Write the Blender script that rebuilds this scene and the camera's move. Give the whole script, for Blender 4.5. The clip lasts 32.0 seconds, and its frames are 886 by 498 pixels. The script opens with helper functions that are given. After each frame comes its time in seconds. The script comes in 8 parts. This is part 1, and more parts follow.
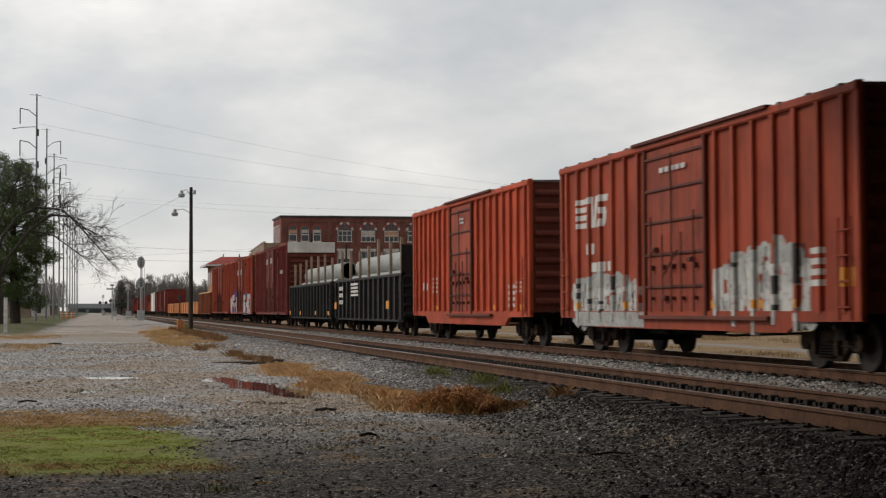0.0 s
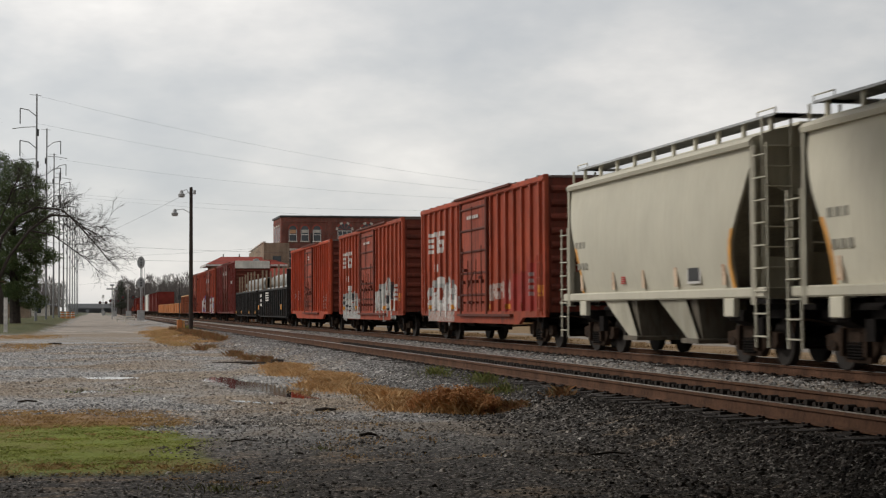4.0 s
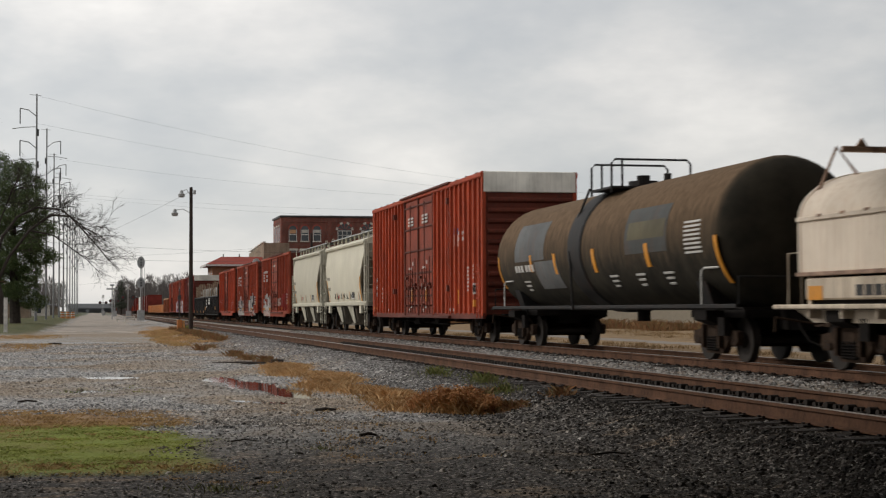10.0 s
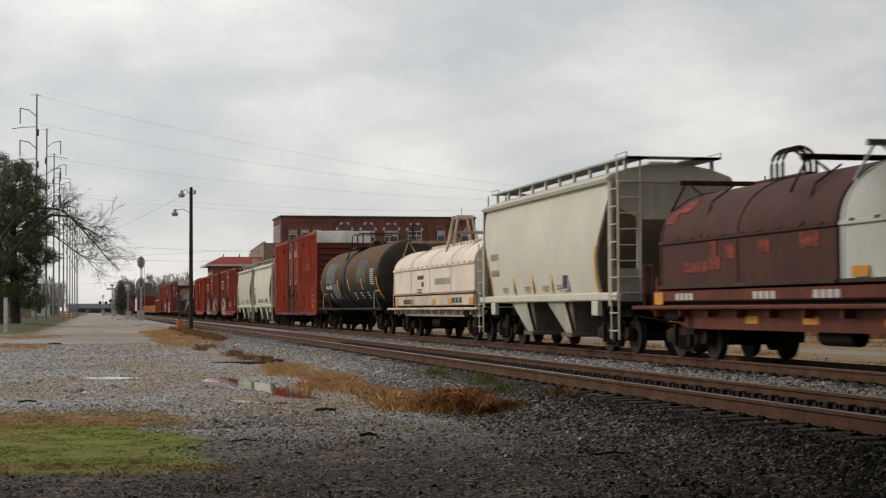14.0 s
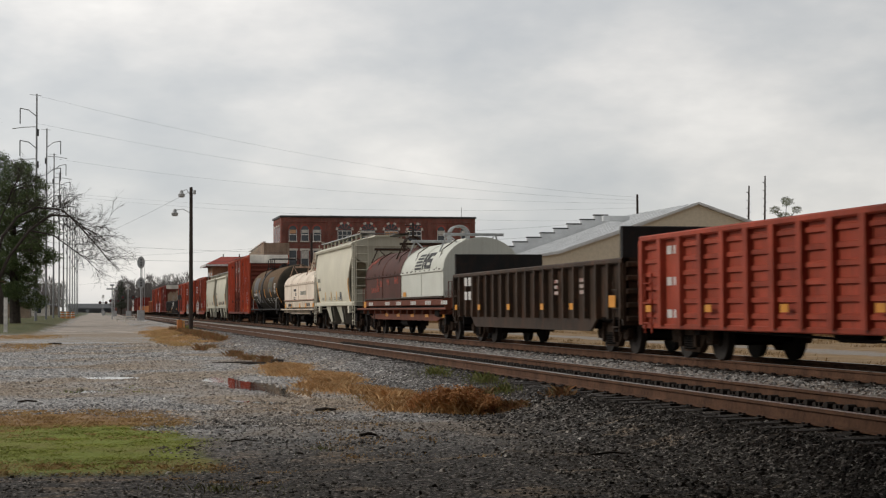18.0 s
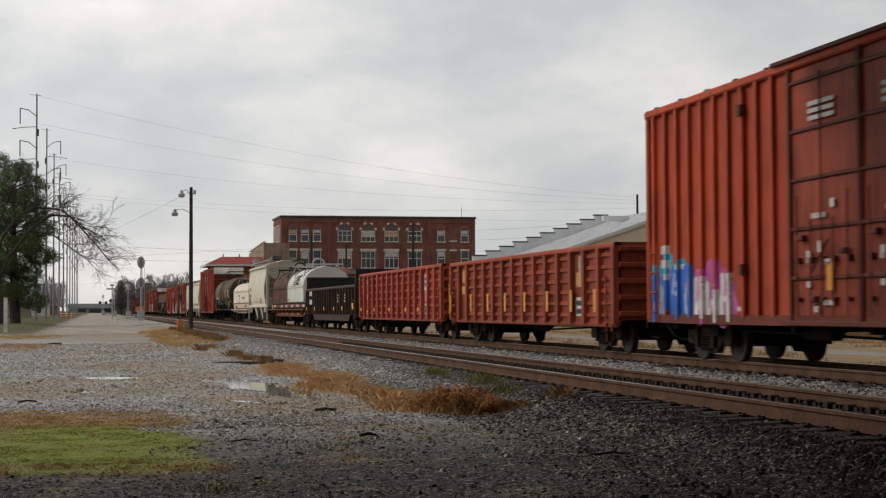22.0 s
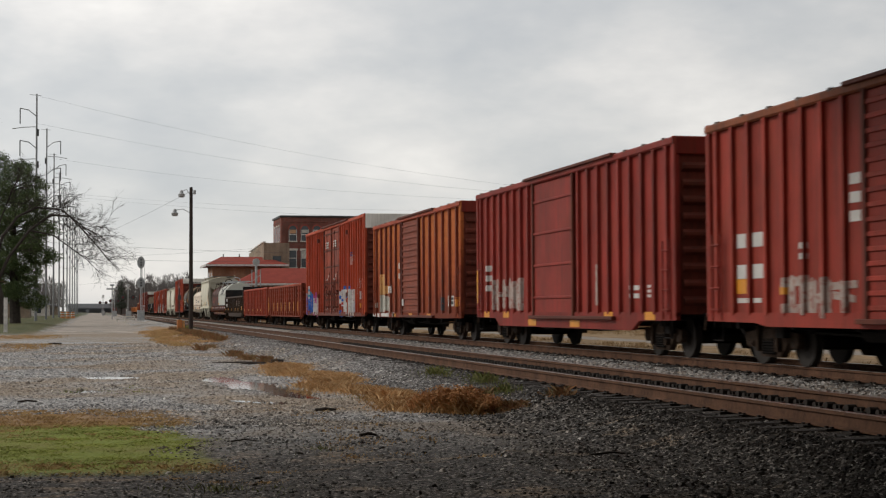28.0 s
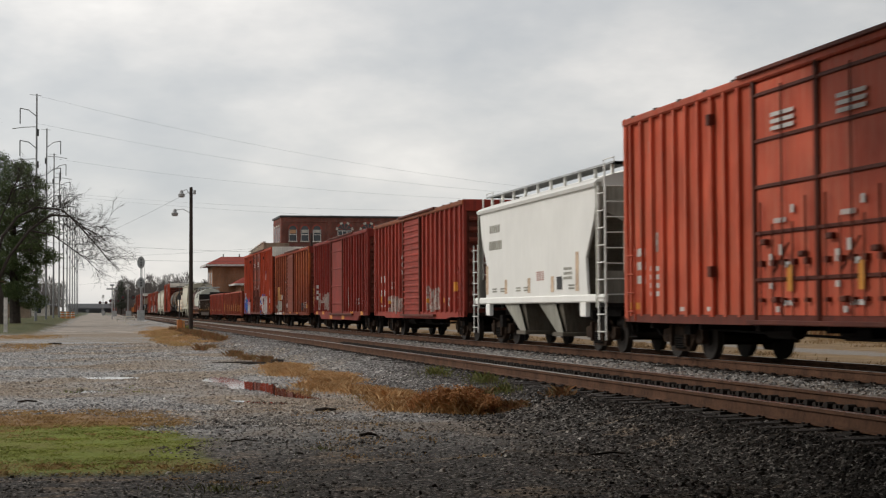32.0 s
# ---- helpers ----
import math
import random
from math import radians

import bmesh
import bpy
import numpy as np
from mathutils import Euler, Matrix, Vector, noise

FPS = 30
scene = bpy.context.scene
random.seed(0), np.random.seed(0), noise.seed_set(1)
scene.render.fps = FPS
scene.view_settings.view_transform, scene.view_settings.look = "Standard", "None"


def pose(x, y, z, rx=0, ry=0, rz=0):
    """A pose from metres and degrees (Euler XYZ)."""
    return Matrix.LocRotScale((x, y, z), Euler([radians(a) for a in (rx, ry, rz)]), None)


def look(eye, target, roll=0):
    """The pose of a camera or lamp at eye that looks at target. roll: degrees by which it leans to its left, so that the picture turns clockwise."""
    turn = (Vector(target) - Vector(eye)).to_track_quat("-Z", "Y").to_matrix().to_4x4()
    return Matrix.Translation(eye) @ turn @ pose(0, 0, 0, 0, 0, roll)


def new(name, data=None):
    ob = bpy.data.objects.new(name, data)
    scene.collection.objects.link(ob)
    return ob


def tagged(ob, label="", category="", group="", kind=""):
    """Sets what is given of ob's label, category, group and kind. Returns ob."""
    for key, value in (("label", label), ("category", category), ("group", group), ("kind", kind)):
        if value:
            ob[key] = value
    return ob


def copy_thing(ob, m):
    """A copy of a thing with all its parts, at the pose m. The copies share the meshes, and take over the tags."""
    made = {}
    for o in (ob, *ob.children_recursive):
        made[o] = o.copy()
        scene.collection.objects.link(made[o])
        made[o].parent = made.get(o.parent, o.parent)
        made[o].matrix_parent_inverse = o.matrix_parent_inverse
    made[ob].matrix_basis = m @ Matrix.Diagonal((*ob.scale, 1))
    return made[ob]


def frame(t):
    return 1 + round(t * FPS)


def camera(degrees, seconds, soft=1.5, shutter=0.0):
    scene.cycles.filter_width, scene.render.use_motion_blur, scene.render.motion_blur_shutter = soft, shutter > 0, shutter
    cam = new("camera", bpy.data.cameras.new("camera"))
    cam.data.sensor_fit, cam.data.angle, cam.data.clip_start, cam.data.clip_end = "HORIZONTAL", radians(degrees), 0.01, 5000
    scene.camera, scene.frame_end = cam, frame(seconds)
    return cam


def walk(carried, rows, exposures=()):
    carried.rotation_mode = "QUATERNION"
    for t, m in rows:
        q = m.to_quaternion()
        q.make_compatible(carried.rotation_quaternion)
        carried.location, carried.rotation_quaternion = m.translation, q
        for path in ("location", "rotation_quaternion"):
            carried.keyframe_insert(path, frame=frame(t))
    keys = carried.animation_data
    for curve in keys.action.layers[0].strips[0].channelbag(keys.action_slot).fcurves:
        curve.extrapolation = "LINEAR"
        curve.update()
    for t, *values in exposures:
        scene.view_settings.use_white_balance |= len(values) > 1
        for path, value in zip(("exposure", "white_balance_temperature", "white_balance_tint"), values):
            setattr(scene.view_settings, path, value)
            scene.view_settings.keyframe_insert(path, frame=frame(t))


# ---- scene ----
# World: z = 0 at the rail heads, y runs along the tracks, x points away from the camera's side of them.
cam = camera(31.69, 32.0, 1.2, 0.5)
EYE = (0.0, 0.0, 1.03)
VIEW = pose(0, 0, 1.03, 0, 0, -12.604) @ pose(0, 0, 0, 92.202, 0, 0) @ pose(0, 0, 0, 0, 0, -0.2575)
walk(cam, [(0.0, VIEW), (32.0, VIEW)], exposures=[(0.0, 0.0), (32.0, 0.0)])
SPEED = 9.0168
NEAR_TRACK, TRAIN_TRACK = 7.98, 12.84


# ---------------------------------------------------------------- nodes
def graph(tree):
    tree.nodes.clear()

    def add(kind, inputs=(), op="", blend=""):
        n = tree.nodes.new(kind)
        if op:
            n.operation = op
        if blend:
            n.data_type, n.blend_type = "RGBA", blend
        for k, v in dict(inputs).items():
            if isinstance(v, bpy.types.NodeSocket):
                tree.links.new(v, n.inputs[k])
            else:
                n.inputs[k].default_value = v
        return n
    return add


def ramp(add, fac, stops):
    n = add("ShaderNodeValToRGB", {0: fac})
    el = n.color_ramp.elements
    while len(el) < len(stops):
        el.new(0.5)
    for e, (p, c) in zip(el, stops):
        e.position = p
        e.color = (*c, 1) if len(c) == 3 else c
    return n.outputs[0]


def grey(v):
    return (v, v, v)


def mixc(add, fac, a, b, mode="MIX"):
    n = add("ShaderNodeMix", blend=mode)
    t = n.id_data
    for i, v in ((0, fac), (6, a), (7, b)):
        if isinstance(v, bpy.types.NodeSocket):
            t.links.new(v, n.inputs[i])
        else:
            n.inputs[i].default_value = v if i == 0 else (*v, 1)[:4]
    return n.outputs[2]


def maths(add, op, a, b=0.0, clamp=False):
    n = add("ShaderNodeMath", op=op)
    n.use_clamp = clamp
    for i, v in ((0, a), (1, b)):
        if isinstance(v, bpy.types.NodeSocket):
            n.id_data.links.new(v, n.inputs[i])
        else:
            n.inputs[i].default_value = v
    return n.outputs[0]


def noise_tex(add, vec, scale, detail=3, rough=0.55, dim="3D"):
    return add("ShaderNodeTexNoise", {"Vector": vec, "Scale": scale, "Detail": detail, "Roughness": rough}).outputs[0]


def stretched(add, vec, sx, sy, sz):
    return add("ShaderNodeMapping", {"Vector": vec, "Scale": (sx, sy, sz)}).outputs[0]


# ---------------------------------------------------------------- world and sun
world = bpy.data.worlds.new("overcast_sky")
scene.world = world
world.use_nodes = True
w = graph(world.node_tree)
coord = w("ShaderNodeTexCoord").outputs["Generated"]
sky = w("ShaderNodeTexSky")
sky.sky_type, sky.sun_disc, sky.sun_elevation, sky.sun_rotation = "NISHITA", False, radians(35), radians(289)
flat = stretched(w, coord, 1, 1, 2.0)
big = noise_tex(w, flat, 3.0, 5, 0.5)
fine = noise_tex(w, stretched(w, coord, 1, 1, 1.8), 8.0, 4, 0.55)
both = maths(w, "ADD", maths(w, "MULTIPLY", big, 0.7), maths(w, "MULTIPLY", fine, 0.3))
wisp = noise_tex(w, stretched(w, coord, 1, 1, 2.6), 17.0, 4, 0.6)
both = maths(w, "ADD", both, maths(w, "MULTIPLY", maths(w, "SUBTRACT", wisp, 0.5), 0.16))
clouds = ramp(w, both, [(0.36, (0.49, 0.505, 0.52)), (0.47, (0.60, 0.60, 0.595)), (0.56, (0.73, 0.71, 0.685)), (0.66, (0.90, 0.865, 0.82))])
# the overcast thins towards the sun
way = w("ShaderNodeVectorMath", {0: coord, 1: (1.0, -0.7, -0.5)}, op="DOT_PRODUCT").outputs["Value"]
sunward = w("ShaderNodeMapRange", {0: way, 1: -1.2, 2: 0.9, 3: 1.20, 4: 0.55}).outputs[0]
clouds = mixc(w, 1.0, clouds, w("ShaderNodeCombineColor", {0: sunward, 1: sunward, 2: sunward}).outputs[0], "MULTIPLY")
blue = w("ShaderNodeBackground", {"Color": sky.outputs[0], "Strength": 0.012})
veil = w("ShaderNodeBackground", {"Color": clouds, "Strength": 1.0})
total = w("ShaderNodeAddShader", {0: blue.outputs[0], 1: veil.outputs[0]})
w("ShaderNodeOutputWorld", {"Surface": total.outputs[0]})

sun = new("sun", bpy.data.lights.new("sun", "SUN"))
sun.data.energy, sun.data.angle, sun.data.color = 1.35, radians(14), (1.0, 0.95, 0.88)
sun.matrix_world = look((-40, 14, 30), (0, 0, 0))


# ---------------------------------------------------------------- materials
def material(name):
    m = bpy.data.materials.new(name)
    m.use_nodes = True
    return m, graph(m.node_tree)


def finish(add, color, rough=0.7, metal=0.0, bump=None, depth=0.01, strength=0.5, spec=0.4):
    inputs = {"Base Color": color, "Roughness": rough, "Metallic": metal, "Specular IOR Level": spec}
    if bump is not None:
        inputs["Normal"] = add("ShaderNodeBump", {"Height": bump, "Distance": depth, "Strength": strength}).outputs[0]
    if isinstance(color, tuple):
        inputs["Base Color"] = (*color, 1)[:4]
    s = add("ShaderNodeBsdfPrincipled", inputs)
    add("ShaderNodeOutputMaterial", {"Surface": s.outputs[0]})


def paint(name, color, grime=(0.035, 0.025, 0.02), amount=0.5, rough=0.6, rust=(0.16, 0.06, 0.025), rusty=0.25, fading=0.22):
    """Weathered vehicle paint: fading, streaks that run down, rust blotches."""
    m, add = material(name)
    tc = add("ShaderNodeTexCoord").outputs["Object"]
    rnd = add("ShaderNodeObjectInfo").outputs["Random"]
    shift = add("ShaderNodeVectorMath", {0: tc, 1: add("ShaderNodeCombineXYZ", {0: maths(add, "MULTIPLY", rnd, 7.0), 1: maths(add, "MULTIPLY", rnd, 31.0)}).outputs[0]}, op="ADD").outputs[0]
    fade = noise_tex(add, shift, 0.7, 4)
    streak = noise_tex(add, stretched(add, shift, 9.0, 9.0, 0.32), 1.6, 6, 0.72)
    speck = noise_tex(add, shift, 5.5, 6, 0.68)
    light = tuple(min(1, c * (1 + fading)) for c in color)
    dark = tuple(c * (1 - fading) for c in color)
    c1 = mixc(add, ramp(add, fade, [(0.35, grey(0.0)), (0.65, grey(1.0))]), dark, light)
    s1 = maths(add, "MULTIPLY", ramp(add, streak, [(0.46, grey(0.0)), (0.66, grey(1.0))]), amount)
    c2 = mixc(add, s1, c1, grime)
    r1 = maths(add, "MULTIPLY", ramp(add, speck, [(0.60, grey(0.0)), (0.70, grey(1.0))]), rusty)
    c3 = mixc(add, r1, c2, rust)
    blot = noise_tex(add, stretched(add, shift, 1.0, 1.0, 0.5), 2.2, 6, 0.7)
    c3 = mixc(add, maths(add, "MULTIPLY", ramp(add, blot, [(0.50, grey(0.0)), (0.66, grey(1.0))]), min(0.6, rusty * 1.6)), c3, tuple(0.55 * c + 0.45 * r_ for c, r_ in zip(color, rust)))
    tone = maths(add, "ADD", maths(add, "MULTIPLY", rnd, 0.26), 0.87)
    c3 = mixc(add, 1.0, c3, add("ShaderNodeCombineColor", {0: tone, 1: tone, 2: tone}).outputs[0], "MULTIPLY")
    finish(add, c3, rough, 0.0, speck, 0.006, 0.35, 0.15)
    return m


def plain(name, color, rough=0.7, metal=0.0, vary=0.3, scale=3.0, depth=0.004, spec=0.4):
    m, add = material(name)
    tc = add("ShaderNodeTexCoord").outputs["Object"]
    n1 = noise_tex(add, tc, scale, 5, 0.6)
    n2 = noise_tex(add, tc, scale * 9, 3, 0.6)
    k = maths(add, "ADD", maths(add, "MULTIPLY", n1, 0.65), maths(add, "MULTIPLY", n2, 0.35))
    lo, hi = tuple(c * (1 - vary) for c in color), tuple(min(1, c * (1 + vary)) for c in color)
    finish(add, mixc(add, ramp(add, k, [(0.35, grey(0.0)), (0.65, grey(1.0))]), lo, hi), rough, metal, n2, depth, 0.4, spec)
    return m


def worn_paint(name, color, under=(0.25, 0.055, 0.03), chips=0.56, cover=0.75):
    """Paint sprayed on a car's side: uneven coverage, drips and chips down to the red below."""
    m, add = material(name)
    tc = add("ShaderNodeTexCoord").outputs["Object"]
    blot = noise_tex(add, tc, 1.6, 5, 0.65)
    run = noise_tex(add, stretched(add, tc, 8.0, 8.0, 0.7), 1.4, 5, 0.7)
    chip = noise_tex(add, tc, 9.0, 5, 0.7)
    c = mixc(add, ramp(add, blot, [(0.35, grey(0.0)), (0.65, grey(1.0))]), tuple(v * 0.72 for v in color), tuple(min(1, v * 1.15) for v in color))
    c = mixc(add, maths(add, "MULTIPLY", ramp(add, run, [(0.52, grey(0.0)), (0.68, grey(1.0))]), 0.45), c, tuple(0.35 * v + 0.02 for v in color))
    c = mixc(add, maths(add, "MULTIPLY", ramp(add, chip, [(chips, grey(0.0)), (chips + 0.08, grey(1.0))]), cover), c, under)
    finish(add, c, 0.65, 0.0, chip, 0.004, 0.3, 0.2)
    return m


def piecewise(name, colors, rough=0.85, scale=6.0):
    """One of several colours for each loose piece, with grain."""
    m, add = material(name)
    rnd = add("ShaderNodeNewGeometry").outputs["Random Per Island"]
    tc = add("ShaderNodeTexCoord").outputs["Object"]
    c = ramp(add, rnd, [(i / max(1, len(colors) - 1), col) for i, col in enumerate(colors)])
    n = noise_tex(add, tc, scale, 4)
    c = mixc(add, 1.0, c, ramp(add, n, [(0.3, grey(0.65)), (0.7, grey(1.15))]), "MULTIPLY")
    finish(add, c, rough, 0.0, n, 0.01, 0.4, 0.3)
    return m


M = {}
M["boxcar_red"] = paint("boxcar_red", (0.34, 0.061, 0.029), amount=0.62, rusty=0.4)
M["boxcar_orange_red"] = paint("boxcar_orange_red", (0.40, 0.061, 0.024), amount=0.55, rusty=0.3)
M["boxcar_faded"] = paint("boxcar_faded", (0.43, 0.072, 0.036), grime=(0.52, 0.26, 0.16), amount=0.34, rusty=0.2, rust=(0.45, 0.20, 0.12))
M["boxcar_dull"] = paint("boxcar_dull", (0.31, 0.044, 0.029), amount=0.5, rusty=0.3)
M["boxcar_maroon"] = paint("boxcar_maroon", (0.165, 0.026, 0.020), amount=0.35)
M["boxcar_rust"] = paint("boxcar_rust", (0.26, 0.075, 0.030), amount=0.65, rusty=0.6)


def burnt_paint():
    """Sun-bleached orange that runs out into red-brown rust and black dirt towards the foot of the panels."""
    m, add = material("burnt_orange")
    tc = add("ShaderNodeTexCoord").outputs["Object"]
    run = noise_tex(add, stretched(add, tc, 7.0, 7.0, 0.5), 1.0, 6, 0.7)
    blot = noise_tex(add, stretched(add, tc, 1.3, 1.3, 0.6), 2.2, 6, 0.75)
    fine = noise_tex(add, tc, 7.0, 5, 0.7)
    z = add("ShaderNodeSeparateXYZ", {0: tc}).outputs[2]
    patch = noise_tex(add, stretched(add, tc, 1.0, 0.8, 1.1), 0.9, 5, 0.7)
    h = maths(add, "ADD", z, maths(add, "MULTIPLY", maths(add, "SUBTRACT", run, 0.5), 2.6))
    h = maths(add, "ADD", h, maths(add, "MULTIPLY", maths(add, "SUBTRACT", blot, 0.5), 5.0))
    h = maths(add, "ADD", h, maths(add, "MULTIPLY", maths(add, "SUBTRACT", patch, 0.5), 5.0))
    c = ramp(add, add("ShaderNodeMapRange", {0: h, 1: 0.2, 2: 4.4, 3: 0.0, 4: 1.0}).outputs[0], [(0.0, (0.13, 0.030, 0.017)), (0.35, (0.25, 0.052, 0.021)), (0.6, (0.36, 0.085, 0.027)), (1.0, (0.45, 0.135, 0.040))])
    c = mixc(add, maths(add, "MULTIPLY", ramp(add, run, [(0.50, grey(0.0)), (0.66, grey(1.0))]), 0.55), c, (0.05, 0.017, 0.012))
    c = mixc(add, maths(add, "MULTIPLY", ramp(add, blot, [(0.54, grey(0.0)), (0.64, grey(1.0))]), 0.6), c, (0.085, 0.024, 0.014))
    c = mixc(add, maths(add, "MULTIPLY", ramp(add, fine, [(0.56, grey(0.0)), (0.68, grey(1.0))]), 0.5), c, (0.07, 0.022, 0.014))
    finish(add, c, 0.75, 0.0, fine, 0.006, 0.4, 0.12)
    return m


M["burnt_orange"] = burnt_paint()
M["boxcar_rust_dark"] = paint("boxcar_rust_dark", (0.20, 0.045, 0.024), amount=0.6, rusty=0.5)
M["boxcar_deep"] = paint("boxcar_deep", (0.225, 0.027, 0.019), amount=0.5)
M["gondola_red"] = paint("gondola_red", (0.31, 0.054, 0.029), amount=0.45, rusty=0.3)
M["gondola_black"] = paint("gondola_black", (0.018, 0.018, 0.018), amount=0.3, rusty=0.12)
M["gondola_brown"] = paint("gondola_brown", (0.046, 0.029, 0.019), grime=(0.013, 0.010, 0.008), amount=0.75, rusty=0.35, rust=(0.16, 0.06, 0.027))
M["hopper_cream"] = paint("hopper_cream", (0.545, 0.515, 0.415), grime=(0.36, 0.31, 0.22), amount=0.25, rusty=0.03, fading=0.06)
M["hopper_end"] = paint("hopper_end", (0.42, 0.395, 0.315), grime=(0.20, 0.17, 0.12), amount=0.4, rusty=0.08)
# dark base paints in the shadow inside the chutes; streaks and rust are wear
M["chute_grime_shade"] = paint("chute_grime_shade", (0.13, 0.115, 0.09), amount=0.6, rusty=0.2)
M["gondola_rust_red"] = paint("gondola_rust_red", (0.27, 0.052, 0.026), amount=0.6, rusty=0.5)
M["door_red"] = paint("door_red", (0.30, 0.057, 0.029), grime=(0.020, 0.014, 0.012), amount=0.85, rusty=0.55, rust=(0.075, 0.03, 0.02))
M["coil_frame"] = paint("coil_frame", (0.15, 0.042, 0.022), amount=0.6, rusty=0.6, rust=(0.24, 0.08, 0.035))
M["tray_cream"] = paint("tray_cream", (0.56, 0.48, 0.38), grime=(0.12, 0.08, 0.05), amount=0.6, rusty=0.25)
M["rim_orange"] = plain("rim_orange", (0.62, 0.30, 0.07), 0.7, 0.0, 0.25)
M["hopper_grey"] = paint("hopper_grey", (0.34, 0.33, 0.28), amount=0.35, rusty=0.1)
M["hopper_white"] = paint("hopper_white", (0.80, 0.79, 0.745), grime=(0.60, 0.57, 0.50), amount=0.15, rusty=0.02, fading=0.04)


def tank_paint():
    """Black tank with a brown film of dust over its back; the rounded ends are black."""
    m, add = material("tank_black")
    tc = add("ShaderNodeTexCoord").outputs["Object"]
    sep = add("ShaderNodeSeparateXYZ", {0: tc})
    n = noise_tex(add, tc, 1.4, 5, 0.6)
    st = noise_tex(add, stretched(add, tc, 6, 6, 0.5), 1.5, 5, 0.65)
    h = maths(add, "ADD", sep.outputs[2], maths(add, "MULTIPLY", maths(add, "SUBTRACT", st, 0.5), 1.6))
    film = add("ShaderNodeMapRange", {0: h, 1: 1.9, 2: 3.1, 3: 0.0, 4: 1.0}).outputs[0]
    ends = add("ShaderNodeMapRange", {0: maths(add, "ABSOLUTE", sep.outputs[1]), 1: 7.95, 2: 8.15, 3: 1.0, 4: 0.0}).outputs[0]
    base = ramp(add, n, [(0.35, (0.024, 0.022, 0.018)), (0.65, (0.046, 0.040, 0.030))])
    brown = ramp(add, st, [(0.35, (0.10, 0.066, 0.040)), (0.65, (0.16, 0.108, 0.068))])
    c = mixc(add, maths(add, "MULTIPLY", film, ends), base, brown)
    finish(add, c, 0.9, 0.0, n, 0.005, 0.3, 0.08)
    return m


M["tank_black"] = tank_paint()
M["tank_grey_patch"] = paint("tank_grey_patch", (0.125, 0.13, 0.13), amount=0.45)
M["tank_dull_patch"] = paint("tank_dull_patch", (0.060, 0.063, 0.060), amount=0.3)
M["tank_tan_patch"] = paint("tank_tan_patch", (0.11, 0.095, 0.055), amount=0.4)
M["plate_rust"] = plain("plate_rust", (0.020, 0.014, 0.010), 0.9, 0.0, 0.4)
M["bracket_rust"] = plain("bracket_rust", (0.30, 0.20, 0.145), 0.85, 0.0, 0.5)
M["coil_cream"] = paint("coil_cream", (0.66, 0.575, 0.475), grime=(0.40, 0.25, 0.15), amount=0.40, rusty=0.12, fading=0.08)
M["coil_oxide"] = paint("coil_oxide", (0.070, 0.024, 0.016), grime=(0.028, 0.014, 0.011), amount=0.5, rusty=0.3, rust=(0.13, 0.036, 0.022))
M["coil_grey"] = paint("coil_grey", (0.58, 0.585, 0.52), grime=(0.36, 0.33, 0.26), amount=0.25, rusty=0.03, fading=0.07)
M["dark_red_paint"] = paint("dark_red_paint", (0.14, 0.034, 0.022), amount=0.55, rusty=0.2)
M["door_gear"] = paint("door_gear", (0.11, 0.030, 0.020), amount=0.4, rusty=0.4)
M["roof_metal"] = plain("roof_metal", (0.15, 0.11, 0.095), 0.75, 0.1)
M["end_grey"] = paint("end_grey", (0.74, 0.715, 0.65), grime=(0.30, 0.27, 0.22), amount=0.3, rusty=0.05)
M["underframe"] = plain("underframe", (0.013, 0.011, 0.010), 0.9, 0.0, 0.3, 3.0, 0.004, 0.1)
M["truck_iron"] = plain("truck_iron", (0.040, 0.026, 0.018), 0.9, 0.0, 0.5, 3.0, 0.004, 0.1)
M["wheel_steel"] = plain("wheel_steel", (0.020, 0.015, 0.012), 0.8, 0.0)
M["rail_rust"] = plain("rail_rust", (0.092, 0.047, 0.028), 0.85, 0.0, 0.45, 2.0, 0.004, 0.15)
M["rail_head"] = plain("rail_head", (0.30, 0.27, 0.25), 0.32, 0.8, 0.2)
M["tie_wood"] = plain("tie_wood", (0.030, 0.024, 0.020), 0.95, 0.0, 0.45, 6.0, 0.01)
M["stencil_white"] = plain("stencil_white", (0.52, 0.50, 0.47), 0.7, 0.0, 0.12)
M["stencil_grey"] = plain("stencil_grey", (0.24, 0.225, 0.18), 0.7)
M["stripe_pale"] = plain("stripe_pale", (0.60, 0.40, 0.17), 0.7)
M["stencil_black"] = plain("stencil_black", (0.03, 0.03, 0.03), 0.7)
M["reflector_yellow"] = plain("reflector_yellow", (0.58, 0.235, 0.015), 0.5, 0.0, 0.12)
M["pipe_grey"] = plain("pipe_grey", (0.27, 0.275, 0.26), 0.6, 0.1)
M["wood_stake"] = plain("wood_stake", (0.24, 0.17, 0.115), 0.85)
M["concrete"] = plain("concrete", (0.36, 0.33, 0.30), 0.85)
M["galvanised"] = plain("galvanised", (0.36, 0.37, 0.37), 0.5, 0.4)
M["pole_wood"] = plain("pole_wood", (0.035, 0.026, 0.021), 0.9, 0.0, 0.4, 4.0)


